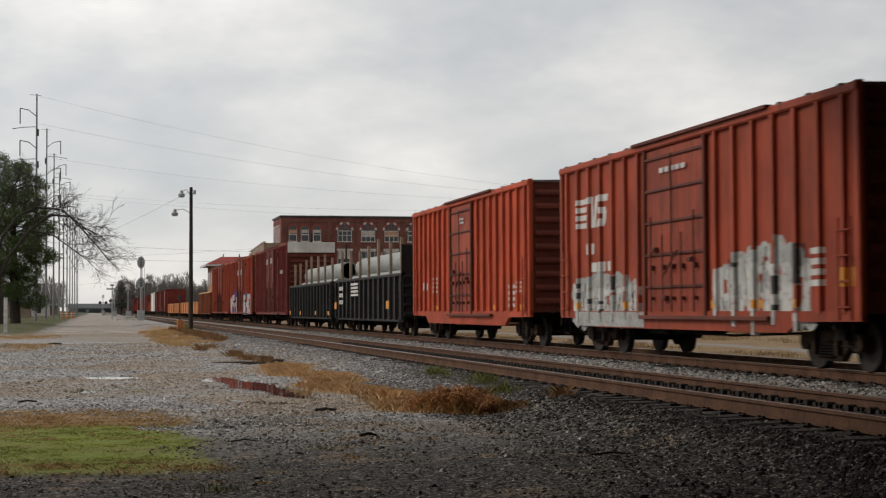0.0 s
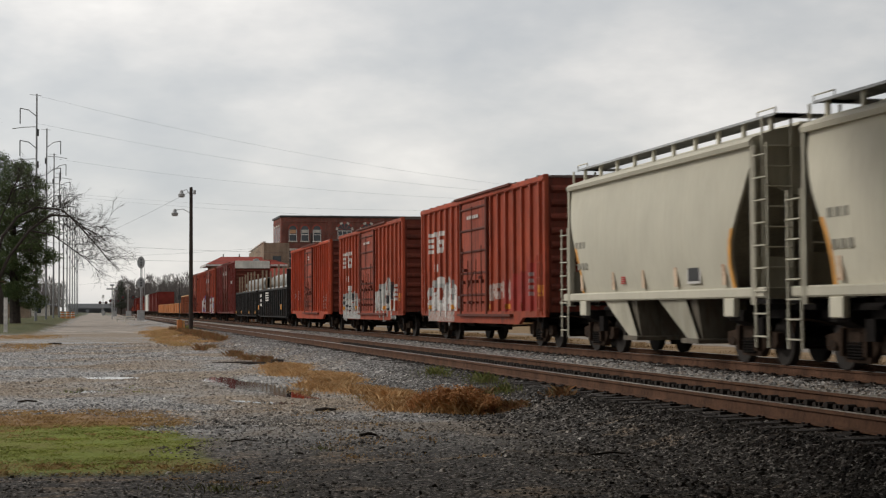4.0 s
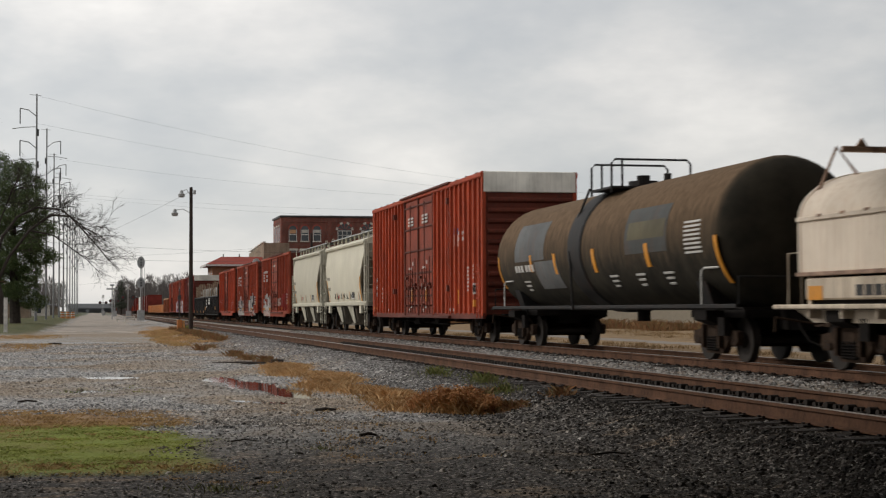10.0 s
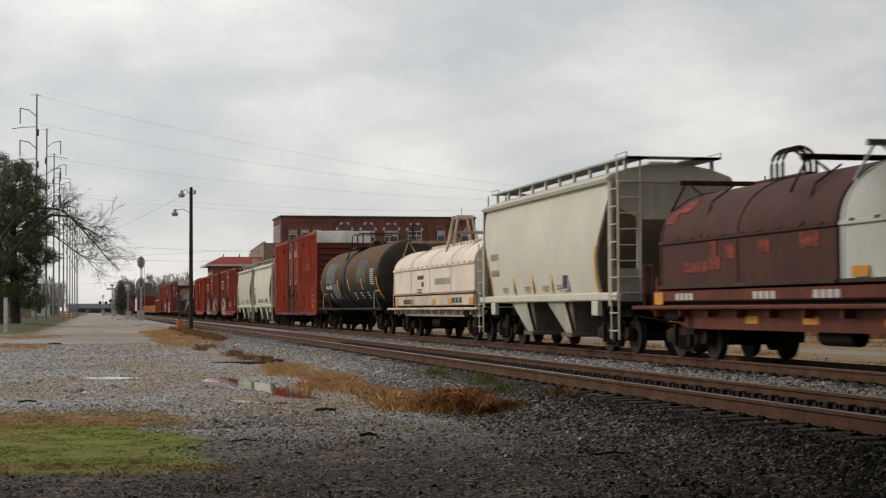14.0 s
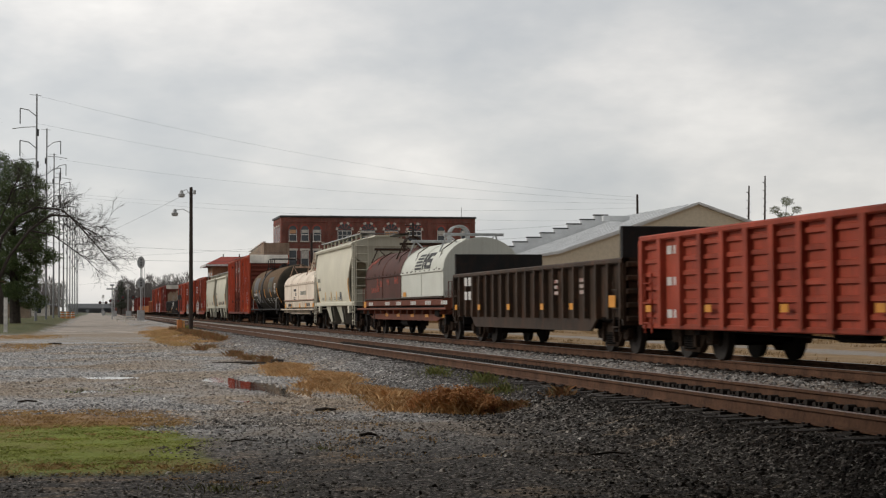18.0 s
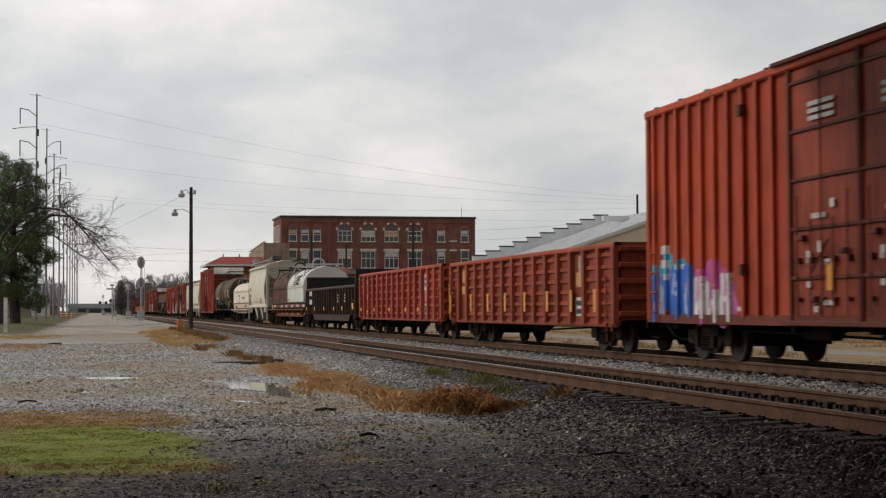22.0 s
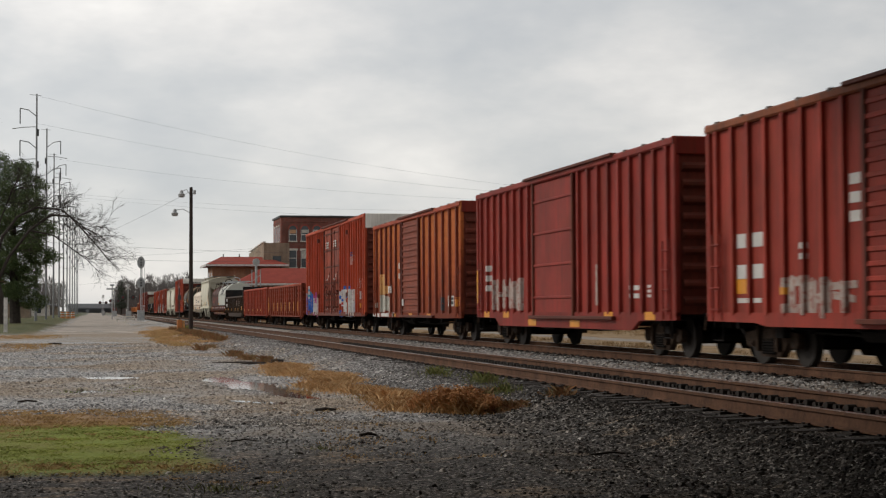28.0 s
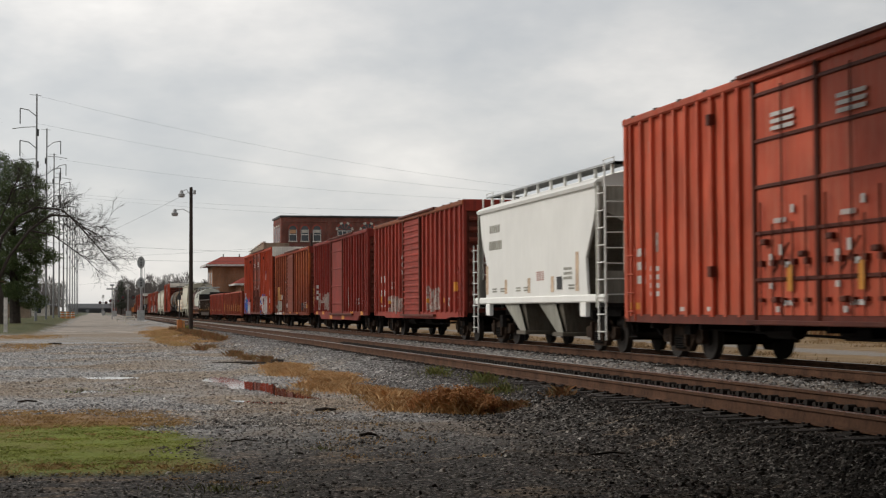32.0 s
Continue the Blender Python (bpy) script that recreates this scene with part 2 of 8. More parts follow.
# ---------------------------------------------------------------- mesh code
class Geo:
    """Vertices and faces of one part, gathered from simple solids."""

    def __init__(self):
        self.v, self.f = [], []

    def add(self, verts, faces):
        o = len(self.v)
        self.v.extend(verts)
        self.f.extend([tuple(i + o for i in fc) for fc in faces])
        return self

    def box(self, x0, x1, y0, y1, z0, z1):
        return self.add([(x, y, z) for x in (x0, x1) for y in (y0, y1) for z in (z0, z1)],
                        [(0, 1, 3, 2), (4, 6, 7, 5), (0, 4, 5, 1), (2, 3, 7, 6), (0, 2, 6, 4), (1, 5, 7, 3)])

    def bar(self, x0, x1, y0, y1, z0, z1, c=0.02):
        """A box with its four long edges (along the longest side) cut back."""
        d = (x1 - x0, y1 - y0, z1 - z0)
        ax = d.index(max(d))
        lo, hi = (x0, y0, z0), (x1, y1, z1)
        p, q = [i for i in range(3) if i != ax]
        c = min(c, d[p] * 0.4, d[q] * 0.4)
        ring = [(lo[p] + c, lo[q]), (hi[p] - c, lo[q]), (hi[p], lo[q] + c), (hi[p], hi[q] - c), (hi[p] - c, hi[q]), (lo[p] + c, hi[q]), (lo[p], hi[q] - c), (lo[p], lo[q] + c)]
        return self.prism(ring, "xyz"[ax], lo[ax], hi[ax])

    def prism(self, ring, axis, a, b):
        """A polygon pushed along an axis. The polygon holds the two other coordinates in xyz order."""
        k = "xyz".index(axis)
        n = len(ring)
        vs = []
        for w_ in (a, b):
            for p in ring:
                q = list(p)
                q.insert(k, w_)
                vs.append(tuple(q))
        fs = [(i, (i + 1) % n, (i + 1) % n + n, i + n) for i in range(n)]
        return self.add(vs, fs + [tuple(range(n))[::-1], tuple(range(n, 2 * n))])

    def loft(self, rings, caps=True, closed=True):
        n = len(rings[0])
        vs = [p for r in rings for p in r]
        fs = []
        for j in range(len(rings) - 1):
            for i in range(n if closed else n - 1):
                a, b = j * n + i, j * n + (i + 1) % n
                fs.append((a, b, b + n, a + n))
        if caps and closed:
            fs += [tuple(range(n))[::-1], tuple(range((len(rings) - 1) * n, len(rings) * n))]
        return self.add(vs, fs)

    def tube(self, pts, r, n=6, r2=None):
        pts = [Vector(p) for p in pts]
        rings = []
        up = Vector((0, 0, 1))
        for i, p in enumerate(pts):
            d = (pts[min(i + 1, len(pts) - 1)] - pts[max(i - 1, 0)]).normalized()
            s = d.cross(up if abs(d.z) < 0.95 else Vector((1, 0, 0))).normalized()
            t = s.cross(d)
            rr = r if r2 is None else r + (r2 - r) * i / (len(pts) - 1)
            rings.append([tuple(p + (s * math.cos(a) + t * math.sin(a)) * rr) for a in [2 * math.pi * k / n for k in range(n)]])
        return self.loft(rings)

    def disc(self, axis, c, r, a, b, n=20):
        """A cylinder about an axis through c."""
        ring = [(c[0] + r * math.cos(2 * math.pi * k / n), c[1] + r * math.sin(2 * math.pi * k / n)) for k in range(n)]
        return self.prism(ring, axis, a, b)

    def mesh(self, name, mats, smooth=False):
        me = bpy.data.meshes.new(name)
        me.from_pydata(self.v, [], self.f)
        b = bmesh.new()
        b.from_mesh(me)
        bmesh.ops.recalc_face_normals(b, faces=b.faces)
        b.to_mesh(me)
        b.free()
        for m in mats:
            me.materials.append(m)
        if smooth:
            me.polygons.foreach_set("use_smooth", [True] * len(me.polygons))
            me.set_sharp_from_angle(angle=radians(35))
        return me


def raw_mesh(name, verts, faces, mat):
    """A large mesh straight from arrays."""
    me = bpy.data.meshes.new(name)
    me.from_pydata(verts, [], faces)
    me.materials.append(mat)
    return me


def part(name, geo, mat, parent, label="", smooth=False, at=(0, 0, 0)):
    me = geo if isinstance(geo, bpy.types.Mesh) else geo.mesh(name, [mat], smooth)
    ob = new(name, me)
    ob.parent = parent
    ob.location = at
    return tagged(ob, label) if label else ob


def thing(name, label, category, m=None, group="", kind=""):
    ob = new(name)
    ob.empty_display_size = 0.3
    if m is not None:
        ob.matrix_basis = m
    return tagged(ob, label, category, group, kind)


def solid(name, geo, mat, label, category, m=None, group="", kind="", smooth=False):
    """A thing that is one mesh."""
    ob = new(name, geo.mesh(name, [mat], smooth))
    if m is not None:
        ob.matrix_basis = m
    return tagged(ob, label, category, group, kind)


# ---------------------------------------------------------------- ground
def smooth_step(a, b, v):
    t = min(1.0, max(0.0, (v - a) / (b - a)))
    return t * t * (3 - 2 * t)


def ground_height(x, y):
    h = -0.47 + 0.273 * smooth_step(5.3, 6.75, x) - 0.04 * smooth_step(9.4, 10.3, x) + 0.03 * smooth_step(10.6, 11.3, x)
    h -= 0.30 * smooth_step(14.4, 16.5, x)
    h += 0.30 * smooth_step(95, 130, y) * smooth_step(-2.6, -5.5, x)
    h += 0.17 * smooth_step(60, 90, y) * smooth_step(3.6, 4.8, x) * (1 - smooth_step(5.2, 6.0, x))
    near = 1 - smooth_step(60, 160, abs(y) + abs(x) * 0.5)
    flat = 1 - 0.8 * smooth_step(5.5, 6.5, x) * (1 - smooth_step(14.5, 16, x))
    h += near * flat * (0.05 * noise.noise((x * 0.35, y * 0.22, 3.1)) + 0.025 * noise.noise((x * 1.3, y * 1.0, 9.7)))
    # hollows that hold rain water
    k = puddle_share(x, y, 1.6, 4.5)
    h = h * (1 - k) - 0.47 * k
    k = puddle_share(x, y)
    return h * (1 - k) - 0.53 * k


def puddle_share(x, y, a=0.45, b=1.5):
    """1 in the middle of a puddle's hollow, 0 away from it."""
    k = 0.0
    for px, py, rx, ry in PUDDLES:
        qx = x - px + 0.12 * (y - py) * (ry > 1) + 0.12 * math.sin(y * 1.9)
        d = (qx / rx) ** 2 + ((y - py) / ry) ** 2
        k = max(k, 1 - smooth_step(a, b, d))
    return k


PUDDLES = [(3.12, 31.2, 0.46, 4.6), (0.37, 36.0, 0.60, 1.0), (-0.08, 30.0, 0.32, 0.55)]


def ground_material():
    m, add = material("ground_gravel_and_grass")
    pos = add("ShaderNodeTexCoord").outputs["Object"]
    sep = add("ShaderNodeSeparateXYZ", {0: pos})
    px, py = sep.outputs[0], sep.outputs[1]
    n_big = noise_tex(add, pos, 0.22, 5, 0.6)
    n_mid = noise_tex(add, pos, 1.1, 5, 0.62)
    n_fine = noise_tex(add, pos, 9.0, 5, 0.7)
    stones = add("ShaderNodeTexVoronoi", {"Vector": pos, "Scale": 17.0})
    chip = add("ShaderNodeSeparateColor", {0: stones.outputs["Color"]}).outputs[0]
    gravel = ramp(add, chip, [(0.0, (0.12, 0.118, 0.118)), (0.45, (0.26, 0.255, 0.25)), (0.8, (0.38, 0.37, 0.355)), (1.0, (0.52, 0.50, 0.47))])
    dirt = ramp(add, n_fine, [(0.3, (0.17, 0.13, 0.095)), (0.7, (0.33, 0.265, 0.195))])

    def band(v, a, b, c, d):
        up = add("ShaderNodeMapRange", {0: v, 1: a, 2: b, 3: 0.0, 4: 1.0})
        dn = add("ShaderNodeMapRange", {0: v, 1: c, 2: d, 3: 1.0, 4: 0.0})
        up.interpolation_type = dn.interpolation_type = "SMOOTHSTEP"
        return maths(add, "MULTIPLY", up.outputs[0], dn.outputs[0])

    wob = maths(add, "MULTIPLY", maths(add, "SUBTRACT", n_mid, 0.5), 3.0)
    wx = maths(add, "ADD", px, wob)
    wy = maths(add, "ADD", py, maths(add, "MULTIPLY", wob, 4.0))
    c = mixc(add, ramp(add, n_big, [(0.44, grey(0.05)), (0.58, grey(0.85))]), gravel, dirt)
    # fine dark ground close to the near end, darkened further to paint in its shade
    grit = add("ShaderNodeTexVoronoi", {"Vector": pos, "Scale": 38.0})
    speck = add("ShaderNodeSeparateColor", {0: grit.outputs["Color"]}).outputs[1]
    earth_shade = ramp(add, speck, [(0.0, (0.008, 0.007, 0.006)), (0.55, (0.028, 0.023, 0.019)), (0.82, (0.072, 0.062, 0.053)), (1.0, (0.30, 0.265, 0.24))])
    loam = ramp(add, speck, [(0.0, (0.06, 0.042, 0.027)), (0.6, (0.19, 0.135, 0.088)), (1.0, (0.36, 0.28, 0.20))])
    earth_shade = mixc(add, ramp(add, noise_tex(add, stretched(add, pos, 0.8, 1.3, 1), 1.0, 4, 0.6), [(0.56, grey(0.0)), (0.66, grey(0.8))]), earth_shade, loam)
    c = mixc(add, maths(add, "MULTIPLY", band(py, -50, -40, 15, 21.5), 0.95), c, earth_shade)
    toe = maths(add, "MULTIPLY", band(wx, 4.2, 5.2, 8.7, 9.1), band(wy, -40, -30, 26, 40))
    c = mixc(add, maths(add, "MULTIPLY", toe, 0.85), c, earth_shade)
    turf = ramp(add, n_mid, [(0.35, (0.21, 0.19, 0.05)), (0.6, (0.20, 0.235, 0.04))])
    c = mixc(add, maths(add, "MULTIPLY", band(maths(add, "ADD", px, maths(add, "MULTIPLY", wob, 0.35)), -9, -8, 0.9, 1.3), band(py, 14.6, 15.6, 20.6, 22.0)), c, turf)
    # straw-coloured verge by the tracks and the lawn edge
    straw = ramp(add, n_fine, [(0.3, (0.19, 0.105, 0.045)), (0.7, (0.34, 0.20, 0.085))])
    verge = maths(add, "MULTIPLY", band(wx, 3.6, 4.4, 6.0, 6.8), band(wy, 55, 66, 120, 140))
    c = mixc(add, maths(add, "MULTIPLY", verge, 0.9), c, straw)
    lawn = ramp(add, n_mid, [(0.35, (0.12, 0.10, 0.04)), (0.6, (0.045, 0.058, 0.018))])
    left = maths(add, "MULTIPLY", band(wx, -900, -800, -4.0, -3.2), band(wy, 98, 106, 1400, 1600))
    c = mixc(add, left, c, lawn)
    rim = maths(add, "MULTIPLY", band(wx, -90, -80, 0.6, 1.4), band(py, 20.4, 21.4, 23.4, 25.2))
    c = mixc(add, maths(add, "MULTIPLY", rim, 0.8), c, straw)
    strip = maths(add, "MULTIPLY", band(wx, -90, -80, -2.6, -1.8), maths(add, "MAXIMUM", band(wy, 84, 90, 96, 100), band(wy, 60, 64, 72, 76)))
    c = mixc(add, maths(add, "MULTIPLY", strip, 0.8), c, straw)
    scuff = maths(add, "MULTIPLY", band(wx, -5.0, -3.0, 4.0, 5.0), band(wy, 84, 94, 108, 118))
    c = mixc(add, maths(add, "MULTIPLY", scuff, 0.75), c, dirt)
    # the field and the lane beyond the tracks
    field = ramp(add, n_mid, [(0.3, (0.15, 0.098, 0.05)), (0.7, (0.28, 0.185, 0.095))])
    c = mixc(add, band(wx, 15.5, 17.0, 2400, 2500), c, field)
    c = mixc(add, band(wx, 23.9, 24.5, 25.6, 26.2), c, ramp(add, n_fine, [(0.3, (0.17, 0.15, 0.13)), (0.7, (0.27, 0.24, 0.21))]))
    c = mixc(add, maths(add, "MULTIPLY", band(wy, 420, 600, 9000, 9900), 0.8), c, (0.10, 0.105, 0.07))
    bump = maths(add, "ADD", maths(add, "MULTIPLY", stones.outputs["Distance"], -0.6), maths(add, "MULTIPLY", n_fine, 0.6))
    finish(add, c, 0.92, 0.0, bump, 0.04, 0.9, 0.25)
    return m


def spaced(parts):
    out = []
    for a, b, s in parts:
        v = a
        while v < b - 1e-6:
            out.append(v)
            v += s
    return out + [parts[-1][1]]


gx = spaced([(-4000, -1000, 600), (-1000, -200, 160), (-200, -40, 32), (-40, -10, 3), (-10, -3, 0.5), (-3, 18, 0.25), (18, 40, 2), (40, 200, 32), (200, 1000, 160), (1000, 4000, 600)])
gy = spaced([(-1500, -300, 300), (-300, -40, 52), (-40, 8, 4), (8, 45, 0.3), (45, 100, 1.0), (100, 240, 5), (240, 1000, 40), (1000, 4600, 400)])
gv = [(x, y, ground_height(x, y)) for y in gy for x in gx]
nx = len(gx)
gf = [(j * nx + i, j * nx + i + 1, (j + 1) * nx + i + 1, (j + 1) * nx + i) for j in range(len(gy) - 1) for i in range(nx - 1)]
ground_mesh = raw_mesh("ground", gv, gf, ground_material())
ground_mesh.polygons.foreach_set("use_smooth", [True] * len(ground_mesh.polygons))
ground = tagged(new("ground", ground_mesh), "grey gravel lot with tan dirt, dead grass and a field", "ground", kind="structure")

M["water"], wadd = material("puddle_water")
wtc = wadd("ShaderNodeTexCoord").outputs["Object"]
finish(wadd, (0.03, 0.028, 0.025), 0.04, 0.0, noise_tex(wadd, wtc, 6.0, 2), 0.002, 0.15, 0.6)
for px, py, rx, ry in PUDDLES:
    g = Geo()
    ring = [(px + (rx * 1.9 + 0.16 * ry * (ry > 1)) * math.cos(a), py + ry * 1.3 * math.sin(a), -0.487) for a in [2 * math.pi * k / 40 for k in range(40)]]
    g.add(ring, [tuple(range(40))])
    tagged(solid("puddle", g, M["water"], "shallow rain puddle in the gravel lot", "puddle", kind="structure", group="puddles"))

# the concrete street beyond the lot
g = Geo()
M["street_concrete"] = plain("street_concrete", (0.28, 0.24, 0.20), 0.9, 0.0, 0.45, 0.3, 0.01)
rows_y = spaced([(104, 204, 5.0), (204, 1404, 40.0)])
for a, b in zip(rows_y, rows_y[1:]):
    for x0, x1 in ((-2.6, 0.5), (0.53, 3.7)):
        g.box(x0, x1, a, b - 0.03, -0.55, -0.466)
solid("street", g, M["street_concrete"], "pale concrete street with joints running into the distance", "street", kind="structure")


# ---------------------------------------------------------------- tracks
def rail(name, x, y0, y1, label, group):
    prof = [(-0.07, -0.172), (0.07, -0.172), (0.07, -0.160), (0.012, -0.140), (0.010, -0.045), (0.036, -0.036), (0.036, -0.004), (0.030, 0.0), (-0.030, 0.0), (-0.036, -0.004), (-0.036, -0.036), (-0.010, -0.045), (-0.012, -0.140), (-0.07, -0.160)]
    r = thing(name, label, "rail", pose(x, 0, 0), group, "structure")
    part("rail_web", Geo().prism(prof, "y", y0, y1), M["rail_rust"], r)
    part("rail_head", Geo().box(-0.031, 0.031, y0, y1, -0.004, 0.0035), M["rail_head"], r, "worn shiny running surface")
    return r


GAUGE = 0.7525
for c, grp in ((NEAR_TRACK, "rails of the empty track"), (TRAIN_TRACK, "rails under the train")):
    for s in (-GAUGE, GAUGE):
        rail("rail", c + s, -60, 1500, "rusty steel rail on wooden ties", grp)

tie = Geo().bar(-1.3, 1.3, -0.115, 0.115, -0.36, -0.185, 0.02).mesh("tie", [M["tie_wood"]])
plate = Geo()
for s in (-GAUGE, GAUGE):
    plate.box(s - 0.18, s + 0.18, -0.10, 0.10, -0.19, -0.170)
    for dx in (-0.1, 0.1):
        for dy in (-0.06, 0.06):
            plate.box(s + dx - 0.016, s + dx + 0.016, dy - 0.016, dy + 0.016, -0.175, -0.150 if s * dx > 0 else -0.130)
    if s > 0:
        for dy, h_ in ((-0.17, -0.108), (0.14, -0.125)):
            plate.bar(s - 0.14, s - 0.03, dy - 0.045, dy + 0.045, -0.19, h_, 0.02)
plate_mesh = plate.mesh("tie_plate", [M["plate_rust"]])


def tie_bed(x, y0, y1, count):
    bed = thing("tie_bed", "dark wooden ties set in grey ballast", "railway track", pose(x, 0, 0), "tracks", "structure")
    for k in range(count):
        y = y0 + 0.53 * k + random.uniform(-0.03, 0.03)
        t = new("tie", tie)
        t.parent, t.location, t.rotation_euler = bed, (random.uniform(-0.06, 0.06), y, random.uniform(-0.015, 0.01)), (0, 0, random.uniform(-0.02, 0.02))
        if k < 90:
            p = new("tie_plates", plate_mesh)
            p.parent, p.location = bed, (0, y, 0)
    rest = Geo()
    y = y0 + 0.53 * count
    while y < y1:
        rest.box(-1.3, 1.3, y - 0.115, y + 0.115, -0.34, -0.185)
        y += 0.53
    if rest.v:
        tagged(part("far_ties", rest, M["tie_wood"], bed), kind="stuff")


tie_bed(NEAR_TRACK, 8.0, 420, 260)
tie_bed(TRAIN_TRACK, 12.0, 420, 110)


# ---------------------------------------------------------------- railway cars
# Each car stands on the rails about its own middle, y forward (the way it travels).
WHEELS = []


def wheelset_mesh():
    g = Geo()
    for s in (-1, 1):
        x = s * GAUGE
        g.disc("x", (0, 0), 0.42, min(x - s * 0.035, x + s * 0.075), max(x - s * 0.035, x + s * 0.075), 24)
        g.disc("x", (0, 0), 0.445, min(x - s * 0.06, x - s * 0.034), max(x - s * 0.06, x - s * 0.034), 24)
        g.disc("x", (0, 0), 0.15, min(x + s * 0.07, x + s * 0.12), max(x + s * 0.07, x + s * 0.12), 12)
        g.disc("x", (0, 0), 0.10, min(x + s * 0.12, x + s * 0.30), max(x + s * 0.12, x + s * 0.30), 10)
        for k in range(3):
            a = 2 * math.pi * k / 3
            g.disc("x", (0.06 * math.cos(a), 0.06 * math.sin(a)), 0.02, min(x + s * 0.3, x + s * 0.315), max(x + s * 0.3, x + s * 0.315), 6)
    g.disc("x", (0, 0), 0.085, -GAUGE, GAUGE, 10)
    return g.mesh("wheelset", [M["wheel_steel"]], True)


def sideframe_mesh():
    """Cast side frame in one piece: bearing ends, arched top, two windows and the spring nest's seat."""
    g = Geo()
    a, b = -0.065, 0.065
    g.prism([(-1.10, 0.42), (-1.08, 0.58), (-0.72, 0.62), (-0.42, 0.76), (0.42, 0.76), (0.72, 0.62), (1.08, 0.58), (1.10, 0.42), (1.02, 0.32), (0.80, 0.32),
             (0.74, 0.48), (0.40, 0.15), (-0.40, 0.15), (-0.74, 0.48), (-0.80, 0.32), (-1.02, 0.32)], "x", a, b)
    return g.mesh("side_frame", [M["truck_iron"]])


def spring_mesh():
    rings = []
    for k in range(13):
        rr = 0.078 if k % 2 else 0.055
        rings.append([(rr * math.cos(2 * math.pi * j / 10), rr * math.sin(2 * math.pi * j / 10), 0.20 + k * 0.024) for j in range(10)])
    return Geo().loft(rings).mesh("spring", [M["underframe"]])


WHEELSET, SIDEFRAME, SPRING = wheelset_mesh(), sideframe_mesh(), spring_mesh()
BOLSTER = Geo().bar(-1.12, 1.12, -0.22, 0.22, 0.44, 0.64, 0.04).mesh("truck", [M["truck_iron"]])


BODY_BOLSTER = Geo().prism([(-1.36, 0.98), (-1.36, 0.80), (-0.9, 0.64), (0.9, 0.64), (1.36, 0.80), (1.36, 0.98)], "y", -0.32, 0.32).box(-1.0, 1.0, -1.35, 1.35, 0.84, 0.99).box(-1.22, -1.10, -0.85, -0.55, 0.50, 0.85).mesh("body_bolster", [M["underframe"]])
BRAKE_BEAM = Geo().box(-0.95, 0.95, -0.05, 0.05, 0.28, 0.42).box(-1.16, -1.06, -0.05, 0.05, 0.25, 0.7).mesh("brake_beam", [M["truck_iron"]])


def coupler_mesh():
    g = Geo()
    g.bar(-0.10, 0.10, -0.75, 0.15, 0.72, 0.92, 0.03)
    g.bar(-0.16, 0.18, 0.10, 0.38, 0.68, 0.97, 0.05)
    g.bar(-0.20, -0.08, 0.30, 0.46, 0.70, 0.95, 0.03)
    g.tube([(-1.30, -0.12, 0.86), (-0.5, -0.02, 0.74), (-0.16, 0.0, 0.80)], 0.022, 5)
    g.tube([(-1.30, -0.12, 0.86), (-1.33, -0.14, 0.60)], 0.022, 5)
    return g.mesh("coupler", [M["truck_iron"]])


COUPLER = coupler_mesh()


def hose_mesh():
    return Geo().tube([(0.35, -0.1, 0.75), (0.36, 0.05, 0.62), (0.30, 0.22, 0.42), (0.12, 0.36, 0.33), (0.0, 0.48, 0.38)], 0.025, 6).mesh("brake_hose", [M["underframe"]], True)


HOSE = hose_mesh()


def running_gear(car, L, inset, stick):
    """Two trucks with their wheels, and a coupler and hose at each end."""
    for s in (-1, 1):
        t = part("truck", BOLSTER, None, car, at=(0, s * (L / 2 - inset), 0))
        for sx in (-1, 1):
            part("side_frame", SIDEFRAME, None, t, at=(sx * 0.99, 0, 0))
            for dy in (-0.17, 0.0, 0.17):
                part("spring", SPRING, None, t, at=(sx * 1.08, dy, 0))
        part("body_bolster", BODY_BOLSTER, None, car, at=(0, s * (L / 2 - inset), 0))
        for dy in (-0.40, 0.40):
            part("brake_beam", BRAKE_BEAM, None, t, at=(0, dy, 0))
        for dy in (-0.89, 0.89):
            WHEELS.append(part("wheelset", WHEELSET, None, t, at=(0, dy, 0.42)))
        k = part("coupler", COUPLER, None, car, at=(0, s * (L / 2 + stick - 0.3), 0))
        h = part("brake_hose", HOSE, None, car, at=(0, s * (L / 2 + stick - 0.35), 0))
        if s < 0:
            k.rotation_euler = h.rotation_euler = (0, 0, math.pi)


POSTS = {}


def over_post(g, py, y0, y1, z0, z1, lift=0.011):
    """Paint that runs on over a side post: its face, and its flanks where the paint covers all of it."""
    a, b = max(y0, py - 0.045), min(y1, py + 0.045)
    if b - a < 0.02:
        return
    if y0 < py - 0.08 and y1 > py + 0.08:
        g.prism([(-1.42, py - 0.083), (-1.50 - lift, py - 0.056), (-1.50 - lift, py + 0.056), (-1.42, py + 0.083)], "z", z0, z1)
    else:
        g.box(-1.50 - lift, -1.50, a, b, z0, z1)


def marks(car, name, mat, patches, x, label=""):
    """Painted bars and patches on a side: (y0, y1, z0, z1), a few mm proud of x, and over the posts they cross."""
    g, last_ = Geo(), None
    for y0, y1, z0, z1 in patches:
        y0, y1 = min(y0, y1), max(y0, y1)
        g.box(x - 0.006, x + 0.004, y0, y1, z0, z1)
        for py in POSTS.get(car.name, ()) if x > -1.44 else ():
            over_post(g, py, y0, y1, z0, z1)
        if (y1 - y0) * (z1 - z0) > 0.02:
            last_, g = part(name, g, mat, car, label), Geo()
    return part(name, g, mat, car, label) if g.v else last_


